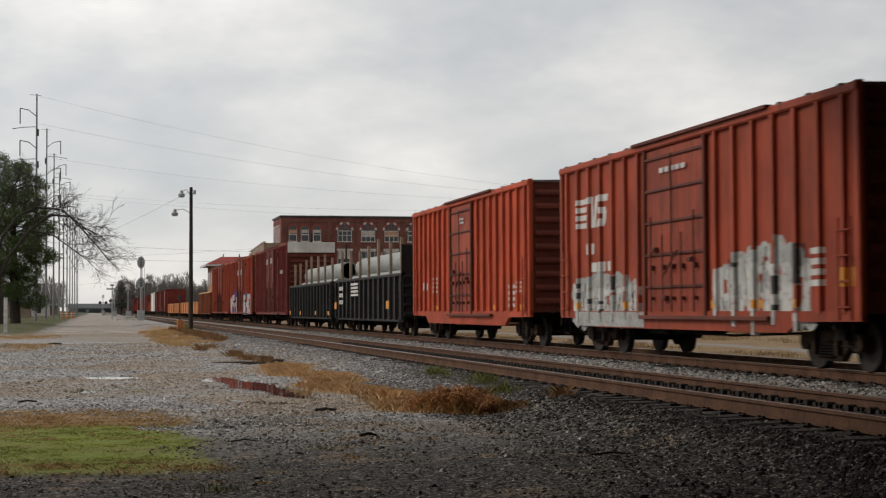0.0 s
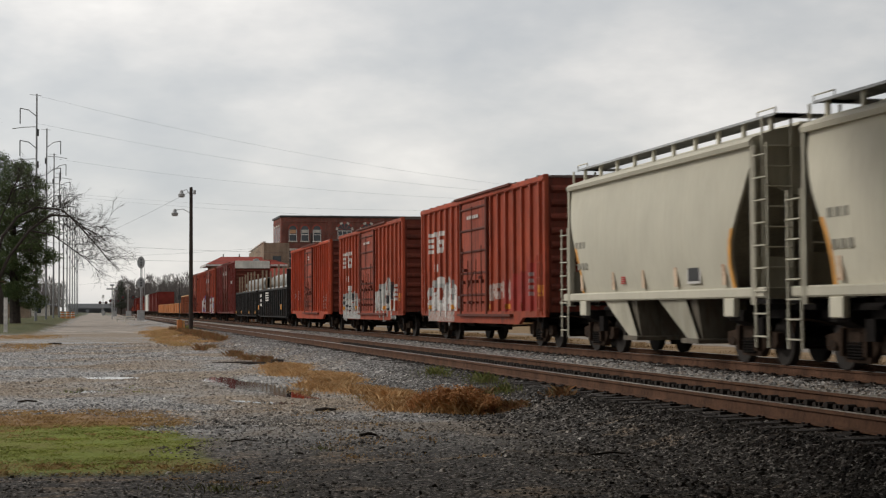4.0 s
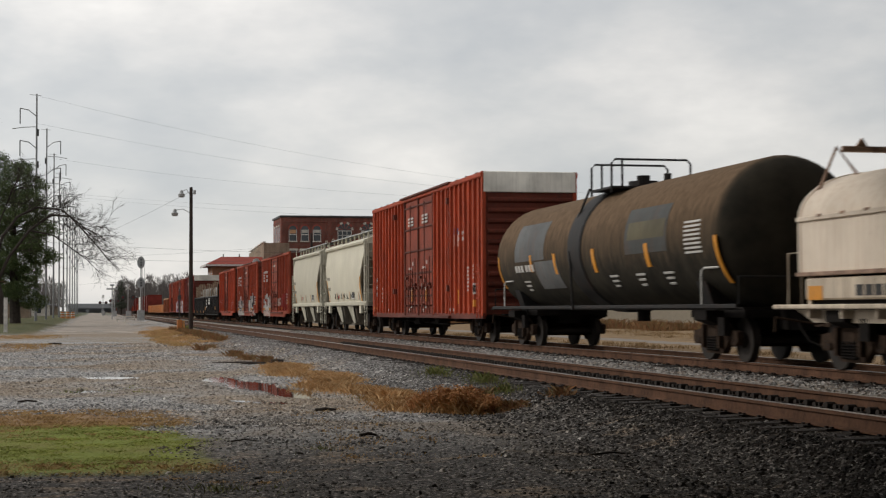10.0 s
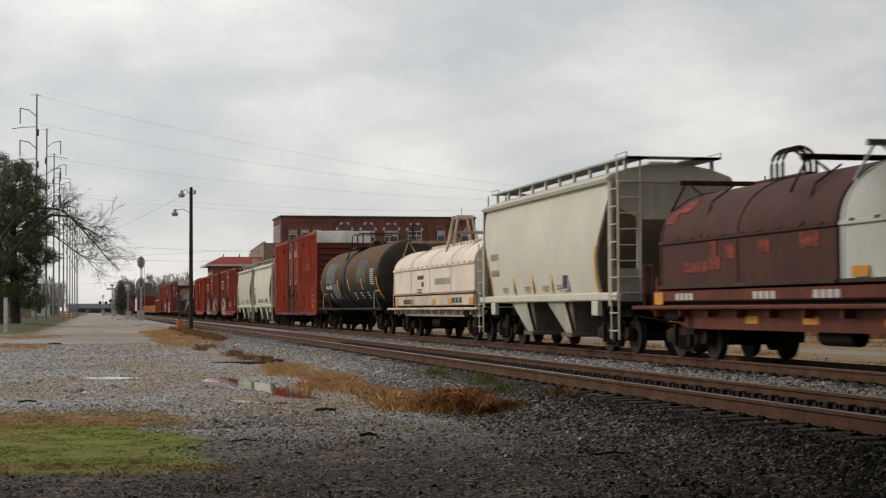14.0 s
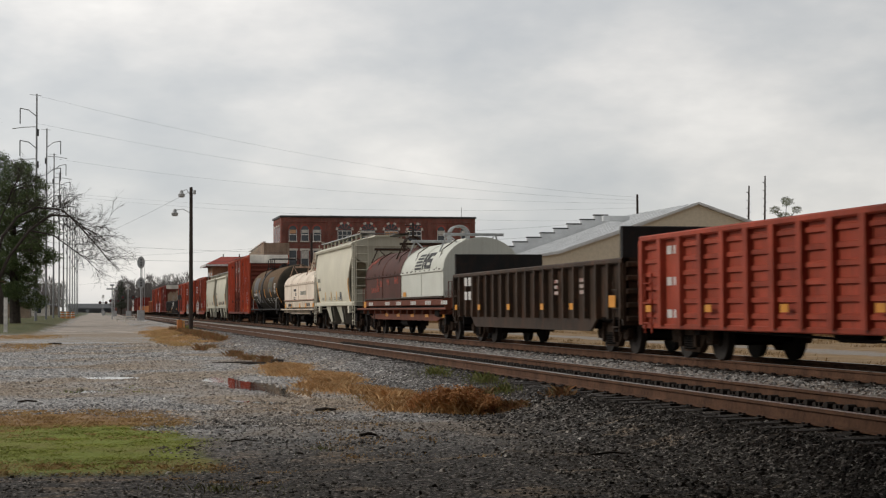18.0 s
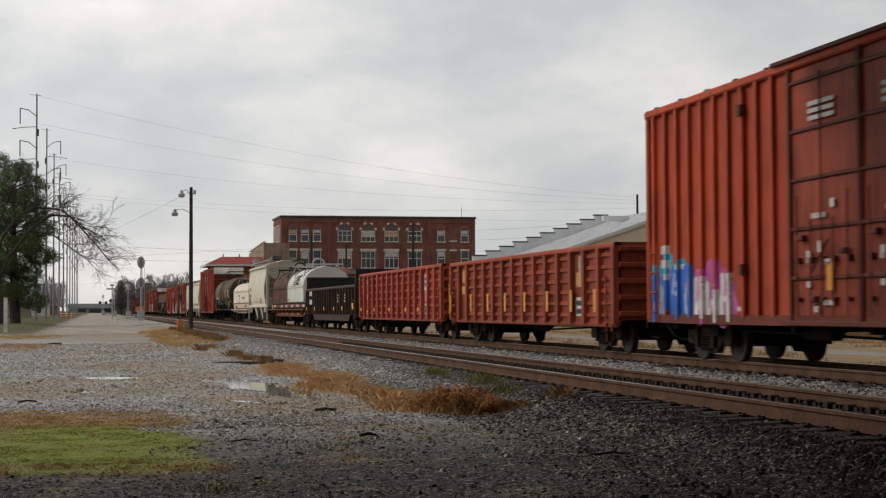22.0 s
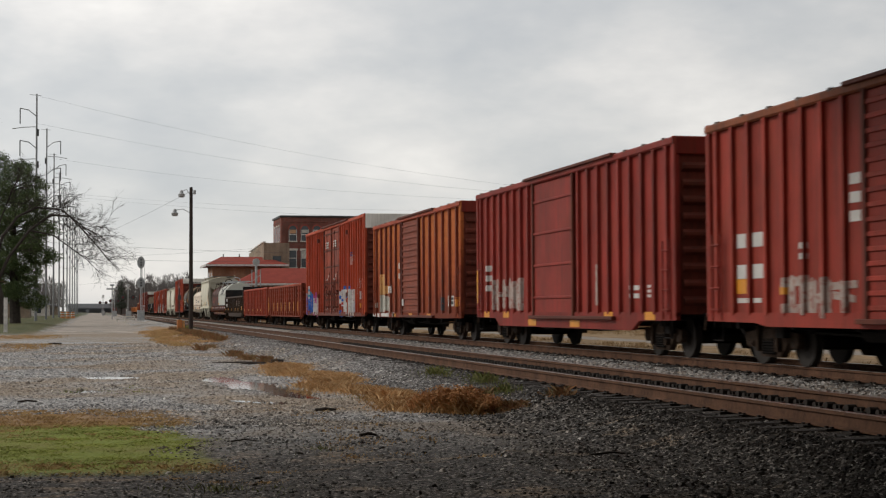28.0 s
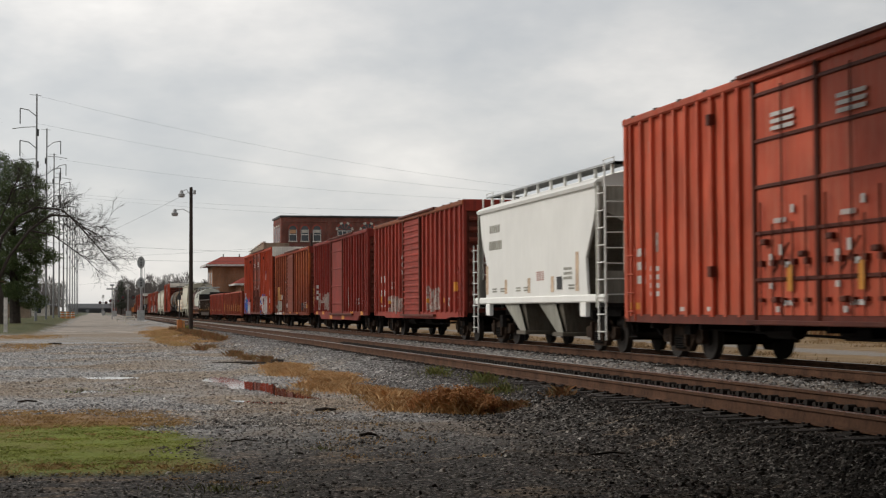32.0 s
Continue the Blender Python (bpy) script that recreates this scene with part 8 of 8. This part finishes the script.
# ---------------------------------------------------------------- loose stones, grass and litter
def stone_field(name, label, count, pick, mat, seed):
    """Loose angular stones, half sunk."""
    rnd = random.Random(seed)
    vs, fs = [], []
    base = [(-1, -1, 0), (1, -1, 0), (1, 1, 0), (-1, 1, 0), (-0.55, -0.6, 0.9), (0.6, -0.5, 1.0), (0.5, 0.6, 0.8), (-0.6, 0.5, 0.95)]
    quads = [(0, 1, 5, 4), (1, 2, 6, 5), (2, 3, 7, 6), (3, 0, 4, 7), (4, 5, 6, 7)]
    for _ in range(count):
        x, y, s = pick(rnd)
        if puddle_share(x, y) > 0.45 or (x < 1.1 - 0.2 * abs(y - 18.5) + 0.3 * math.sin(y * 2.1) and 15.2 < y < 23.2):
            continue
        z = ground_height(x, y)
        a = rnd.uniform(0, 6.28)
        ca, sa = math.cos(a), math.sin(a)
        sx, sy, sz = s * rnd.uniform(0.6, 1.3), s * rnd.uniform(0.5, 1.0), s * rnd.uniform(0.4, 1.0)
        tx, ty = rnd.uniform(-0.35, 0.35), rnd.uniform(-0.35, 0.35)
        o = len(vs)
        for bx, by, bz in base:
            px, py = bx * sx * rnd.uniform(0.8, 1.15), by * sy * rnd.uniform(0.8, 1.15)
            vs.append((x + px * ca - py * sa, y + px * sa + py * ca, z - 0.3 * s + bz * sz + px * tx + py * ty))
        fs += [tuple(o + i for i in q) for q in quads]
    return tagged(new(name, raw_mesh(name, vs, fs, mat)), label, "stones", kind="stuff")


M["ballast_stone"] = piecewise("ballast_stone", [(0.08, 0.075, 0.072), (0.17, 0.163, 0.155), (0.27, 0.255, 0.24), (0.36, 0.34, 0.315), (0.18, 0.14, 0.115), (0.52, 0.50, 0.47)])


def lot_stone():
    """Grey chips, tan where the dirt of the lot is tan, near ones dark with painted shade."""
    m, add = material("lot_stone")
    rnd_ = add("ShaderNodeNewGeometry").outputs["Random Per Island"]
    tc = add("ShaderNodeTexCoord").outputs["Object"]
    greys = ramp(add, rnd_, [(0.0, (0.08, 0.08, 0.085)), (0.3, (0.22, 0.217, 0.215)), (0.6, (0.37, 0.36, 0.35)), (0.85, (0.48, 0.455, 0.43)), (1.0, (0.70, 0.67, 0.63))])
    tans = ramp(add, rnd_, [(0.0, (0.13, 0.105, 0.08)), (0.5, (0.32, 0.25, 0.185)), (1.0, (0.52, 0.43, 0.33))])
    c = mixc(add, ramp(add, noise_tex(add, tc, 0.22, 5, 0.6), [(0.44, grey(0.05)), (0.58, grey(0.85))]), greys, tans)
    # dark colours for the near chips, with the shade there painted in
    soil_shade = ramp(add, rnd_, [(0.0, (0.015, 0.013, 0.011)), (0.5, (0.05, 0.044, 0.038)), (0.8, (0.14, 0.125, 0.11)), (1.0, (0.40, 0.37, 0.33))])
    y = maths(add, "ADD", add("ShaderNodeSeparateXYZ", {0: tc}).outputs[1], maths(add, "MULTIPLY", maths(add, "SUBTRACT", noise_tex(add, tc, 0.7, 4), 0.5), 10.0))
    c = mixc(add, add("ShaderNodeMapRange", {0: y, 1: 14.5, 2: 23.0, 3: 0.0, 4: 1.0}).outputs[0], soil_shade, c)
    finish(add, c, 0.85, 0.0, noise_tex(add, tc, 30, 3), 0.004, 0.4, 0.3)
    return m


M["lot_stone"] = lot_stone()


def pick_ballast(r):
    y = 9 + 80 * r.random() ** 1.9
    x = r.uniform(8.9, 12.0)
    return x, y, r.uniform(0.020, 0.042) * (1 + y / 90)


def pick_lot(r):
    y = 11 + 62 * r.random() ** 1.8
    x = r.uniform(-3.0 - y * 0.03, 6.2)
    if y < 17 and x < 4 and r.random() < 0.6:
        y += 9
    return x, y, r.uniform(0.006, 0.017) * (1 + y / 50) * (2.0 if r.random() < 0.04 else 1)


def pick_toe(r):
    y = 9 + 80 * r.random() ** 1.7
    return r.triangular(4.5, 7.15, 6.5), y, r.uniform(0.010, 0.027) * (1 + y / 90)


def fouled_shade_stone():
    """Ballast with oil, mud and painted-in shade at the near foot, cleaner further on."""
    m, add = material("fouled_shade_stone")
    rnd_ = add("ShaderNodeNewGeometry").outputs["Random Per Island"]
    tc = add("ShaderNodeTexCoord").outputs["Object"]
    n = noise_tex(add, tc, 0.8, 4)
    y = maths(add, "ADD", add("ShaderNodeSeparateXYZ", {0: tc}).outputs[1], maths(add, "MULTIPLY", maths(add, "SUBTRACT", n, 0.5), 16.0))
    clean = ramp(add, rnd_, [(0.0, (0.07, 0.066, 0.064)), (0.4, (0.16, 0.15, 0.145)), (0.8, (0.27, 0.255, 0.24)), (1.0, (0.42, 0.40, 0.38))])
    # near colours: dirt, darkened further to stand in for shade
    foul_shade = ramp(add, rnd_, [(0.0, (0.008, 0.007, 0.006)), (0.5, (0.022, 0.018, 0.015)), (0.9, (0.056, 0.048, 0.042)), (1.0, (0.24, 0.22, 0.20))])
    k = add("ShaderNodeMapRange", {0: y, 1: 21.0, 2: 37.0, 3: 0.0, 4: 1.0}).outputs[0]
    finish(add, mixc(add, k, foul_shade, clean), 0.85, 0.0, noise_tex(add, tc, 30, 3), 0.004, 0.4, 0.2)
    return m


M["fouled_shade_stone"] = fouled_shade_stone()
M["bed_stone"] = piecewise("bed_stone", [(0.022, 0.017, 0.014), (0.05, 0.039, 0.031), (0.085, 0.066, 0.052), (0.15, 0.13, 0.115)])


def pick_bed(r):
    y = 10 + 80 * r.random() ** 1.8
    return r.uniform(7.33, 8.63), y, r.uniform(0.016, 0.032) * (1 + y / 90)


stone_field("track_bed", "oily dark stones between the rails of the empty track", 12000, pick_bed, M["bed_stone"], 4)
stone_field("ballast", "grey crushed-stone ballast between the tracks", 26000, pick_ballast, M["ballast_stone"], 1)
stone_field("ballast_toe", "fouled ballast with painted shade at the foot of the track", 30000, pick_toe, M["fouled_shade_stone"], 3)
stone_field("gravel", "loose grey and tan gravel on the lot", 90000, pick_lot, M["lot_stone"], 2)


def blades(name, label, clumps, mat, seed, category="grass", wide=1.0):
    """Grass blades in clumps: (x, y, spread x, spread y, count, height, lean)."""
    rnd = random.Random(seed)
    vs, fs = [], []
    for cx, cy, rx, ry, n, h, lean in clumps:
        for _ in range(n):
            a, q = rnd.uniform(0, 6.28), min(2.2, abs(rnd.gauss(0, 0.62)))
            x, y = cx + rx * q * math.cos(a), cy + ry * q * math.sin(a)
            edge = max(0.3, 1 - 0.42 * q)
            z = ground_height(x, y) - 0.01
            hh = h * rnd.uniform(0.30, 1.15) * edge
            dx, dy = rnd.gauss(0, lean) * hh, rnd.gauss(0, lean) * hh
            w_ = (0.0018 + 0.0018 * rnd.random() + cy * 0.00007) * wide
            b = rnd.uniform(0, 3.14)
            ux, uy = math.cos(b) * w_, math.sin(b) * w_
            o = len(vs)
            vs += [(x - ux, y - uy, z), (x + ux, y + uy, z), (x + dx * 0.4 + ux * 0.7, y + dy * 0.4 + uy * 0.7, z + hh * 0.6), (x + dx, y + dy, z + hh)]
            fs += [(o, o + 1, o + 2), (o, o + 2, o + 3)]
    return tagged(new(name, raw_mesh(name, vs, fs, mat)), label, category, kind="stuff")


M["grass_green"] = piecewise("grass_green", [(0.22, 0.265, 0.036), (0.25, 0.30, 0.042), (0.29, 0.315, 0.055), (0.32, 0.30, 0.08)], 0.85, 1.2)
M["grass_straw"] = piecewise("grass_straw", [(0.34, 0.20, 0.08), (0.47, 0.30, 0.125), (0.40, 0.25, 0.10), (0.52, 0.36, 0.17)], 0.85, 2.0)
M["weed_rust"] = piecewise("weed_rust", [(0.34, 0.18, 0.07), (0.46, 0.255, 0.105), (0.54, 0.33, 0.15), (0.62, 0.44, 0.24), (0.46, 0.25, 0.10)], 0.85, 2.0)
M["weed_russet"] = piecewise("weed_russet", [(0.36, 0.16, 0.065), (0.50, 0.24, 0.095), (0.43, 0.20, 0.075), (0.58, 0.32, 0.14), (0.34, 0.20, 0.085)], 0.85, 2.0)
M["weed_green"] = piecewise("weed_green", [(0.10, 0.125, 0.03), (0.14, 0.165, 0.04), (0.20, 0.17, 0.06), (0.12, 0.14, 0.04)])
M["field_straw"] = piecewise("field_straw", [(0.19, 0.12, 0.055), (0.28, 0.18, 0.085), (0.34, 0.225, 0.11)])
M["weed_dark"] = piecewise("weed_dark", [(0.14, 0.068, 0.032), (0.30, 0.135, 0.055), (0.22, 0.115, 0.05), (0.17, 0.13, 0.05), (0.26, 0.15, 0.07)])

rnd = random.Random(5)
lawn_c, straw_c, verge_c = [], [], []
for _ in range(230):
    x, y = rnd.uniform(-2.6, 1.15), rnd.uniform(15.6, 21.2)
    if x > 1.3 - 0.25 * abs(y - 18.2):
        continue
    lawn_c.append((x, y, 0.55, 0.6, 620, 0.020, 1.8))
for _ in range(150):
    x = rnd.uniform(-2.8, 1.2)
    y = rnd.choice((rnd.uniform(20.8, 24.4), rnd.uniform(20.8, 23.6), rnd.uniform(14.8, 16.0)))
    straw_c.append((x, y, 0.5, 0.6, 320, 0.035, 1.2))
for _ in range(14):
    lawn_c.append((rnd.uniform(-1.2, 1.0), rnd.uniform(28.4, 31.5), 0.4, 0.5, 40, 0.03, 1.0))
blades("lawn_grass", "short green grass on the lot", lawn_c, M["grass_green"], 11, wide=2.2)
for _ in range(60):
    straw_c.append((rnd.uniform(-6, -1.9), rnd.choice((rnd.uniform(62, 72), rnd.uniform(87, 98))), 0.8, 1.6, 90, 0.10, 0.5))
for _ in range(70):
    (straw_c if _ % 2 else verge_c).append((rnd.uniform(3.2, 5.2), rnd.uniform(66, 112), 0.6, 2.0, 520, 0.13, 0.6))
for _ in range(45):
    straw_c.append((rnd.uniform(-2.8, 0.9), rnd.uniform(18.8, 21.5), 0.5, 0.4, 90, 0.035, 1.2))
for x, y in ((1.67, 14.86), (2.62, 16.0), (0.7, 14.3), (1.1, 13.9), (3.0, 18.1), (1.45, 13.7)):
    straw_c.append((x, y, 0.34, 0.28, 260, 0.025, 1.2))
for _ in range(26):
    straw_c.append((rnd.uniform(2.6, 3.9), rnd.uniform(15, 24), 0.35, 0.4, 40, 0.05, 0.6))
blades("straw_grass", "dry straw-coloured grass", straw_c, M["grass_straw"], 12, wide=1.6)
rust_c, dark_c = verge_c, []
for _ in range(120):
    u = rnd.random()
    y = 22.5 + 19 * u
    x = 5.0 + 0.35 * math.sin(y * 0.8) + rnd.uniform(-0.45, 0.5) - 0.02 * (y - 22)
    rust_c.append((x - 0.1, y, 0.40, 0.8, 420, 0.13, 0.6))
dark_c += [(5.55, 21.8, 0.32, 0.40, 600, 0.20, 0.6), (5.8, 21.5, 0.28, 0.40, 500, 0.14, 0.6)]
bush_rnd = random.Random(18)
bush_v, bush_f = leaf_cloud(bush_rnd, [(4.78, 22.4, -0.34, 0.42, 0.45, 0.20), (4.95, 22.1, -0.29, 0.40, 0.40, 0.27), (5.22, 21.9, -0.28, 0.38, 0.38, 0.28), (5.48, 21.7, -0.34, 0.34, 0.34, 0.20)], 15000, 0.022)
tagged(new("bush", raw_mesh("bush", bush_v, bush_f, M["weed_russet"])), "russet dead bush beside the ballast", "bush", kind="stuff")
rust_c += [(4.85, 22.2, 0.3, 0.4, 700, 0.26, 0.5), (5.2, 21.9, 0.28, 0.35, 700, 0.28, 0.5)]
dark_c += [(4.85, 45.0, 0.32, 0.9, 700, 0.22, 0.5), (4.55, 47.5, 0.5, 1.4, 600, 0.18, 0.6), (4.5, 51.5, 0.35, 1.2, 700, 0.24, 0.5), (3.85, 58.5, 0.25, 1.0, 420, 0.26, 0.5), (4.4, 61.0, 0.35, 1.6, 300, 0.2, 0.5),
           (6.55, 21.6, 0.22, 0.5, 380, 0.15, 0.6), (6.05, 24.0, 0.2, 0.4, 200, 0.15, 0.6)]
for _ in range(34):
    dark_c.append((rnd.uniform(5.0, 5.9), rnd.uniform(72, 106), 0.45, 1.6, 240, 0.30, 0.5))
rust_c += [(4.8, 25.5, 0.45, 1.2, 2200, 0.20, 0.6), (4.6, 30.5, 0.45, 1.6, 1600, 0.16, 0.6), (4.5, 36.0, 0.45, 2.0, 1600, 0.17, 0.6)]
blades("rust_weeds", "rust-coloured dead weeds along the ballast", rust_c, M["weed_rust"], 13, "weeds")
blades("dark_weeds", "brown dead weeds in low clumps", dark_c, M["weed_dark"], 14, "weeds")
green_c = [(6.45, 29.5, 0.3, 1.6, 380, 0.18, 0.4), (6.5, 26.0, 0.28, 1.3, 420, 0.20, 0.4), (6.25, 23.6, 0.25, 0.7, 260, 0.16, 0.4), (5.9, 106.0, 0.5, 3.0, 500, 0.25, 0.4), (6.4, 112.0, 0.5, 4.0, 500, 0.22, 0.4), (4.4, 26.0, 0.6, 1.4, 160, 0.06, 0.5), (2.4, 16.8, 0.4, 0.5, 120, 0.06, 0.5), (1.0, 13.2, 0.7, 0.5, 260, 0.07, 0.5), (-0.3, 29.8, 0.5, 1.0, 160, 0.07, 0.5)]
blades("green_weeds", "patches of green weeds by the rails", green_c, M["weed_green"], 15, "weeds")

# the golden field beyond the tracks
field_c = []
for _ in range(260):
    field_c.append((rnd.choice((rnd.uniform(17.0, 22.2), rnd.uniform(28.6, 35.0))), rnd.uniform(22, 100), 0.9, 1.6, 80, 0.16, 0.5))
brush_c = [(rnd.uniform(36.5, 41.0), rnd.uniform(30, 190), 1.0, 2.2, 260, 0.75, 0.35) for _ in range(150)]
blades("brush", "low brown leafless brush beyond the field", brush_c, M["weed_dark"], 17, "brush", 1.6)
blades("field_grass", "dry golden grass on the field beyond the tracks", field_c, M["field_straw"], 16, wide=1.8)


def stick(x, y, length, angle, r, label):
    g = Geo()
    c, s_ = math.cos(angle), math.sin(angle)
    z = ground_height(x, y) + r * 0.6
    g.tube([(x - c * length / 2, y - s_ * length / 2, z), (x, y, z + 0.02), (x + c * length / 2, y + s_ * length / 2, z)], r, 7, r * 0.7)
    solid("fallen_branch", g, M["bark"], label, "branch", group="fallen branches")


stick(3.38, 23.2, 0.32, 0.1, 0.03, "short dark stick lying on the gravel")
stick(4.0, 44.6, 1.5, 0.15, 0.028, "dark fallen branch beside the weeds")
stick(4.6, 43.6, 1.3, 0.35, 0.03, "dark fallen branch beside the weeds")
stick(3.7, 43.8, 0.9, -0.3, 0.02, "dark fallen branch beside the weeds")
stick(5.1, 44.6, 0.45, 0.6, 0.055, "thick dark root end of a fallen branch")
stick(5.2, 15.4, 0.45, 0.1, 0.014, "thin dark branch on the ballast toe")
stick(-1.08, 27.1, 0.32, 0.2, 0.02, "short dark stick lying on the gravel")
stick(-1.7, 72.0, 0.6, 0.2, 0.05, "dark scrap of wood on the gravel")
stick(3.17, 18.3, 0.22, 0.3, 0.022, "short dark stick lying on the gravel")
stick(1.68, 18.0, 0.3, 0.1, 0.010, "thin dark twig lying on the gravel")


# ---------------------------------------------------------------- what moves
def motions():
    """The train rolls away along its track at a steady pace, and its wheels turn with it."""
    for car, s in CARS:
        walk(car, [(0.0, pose(TRAIN_TRACK, s, 0)), (32.0, pose(TRAIN_TRACK, s + SPEED * 32.0, 0))])
    turn = math.degrees(SPEED / 0.42)
    steps = 480
    times = [32.0 * k / steps for k in range(steps + 1)]
    for wheel in WHEELS:
        x, y, z = wheel.location
        walk(wheel, [(t, pose(x, y, z, -turn * t)) for t in times])


motions()
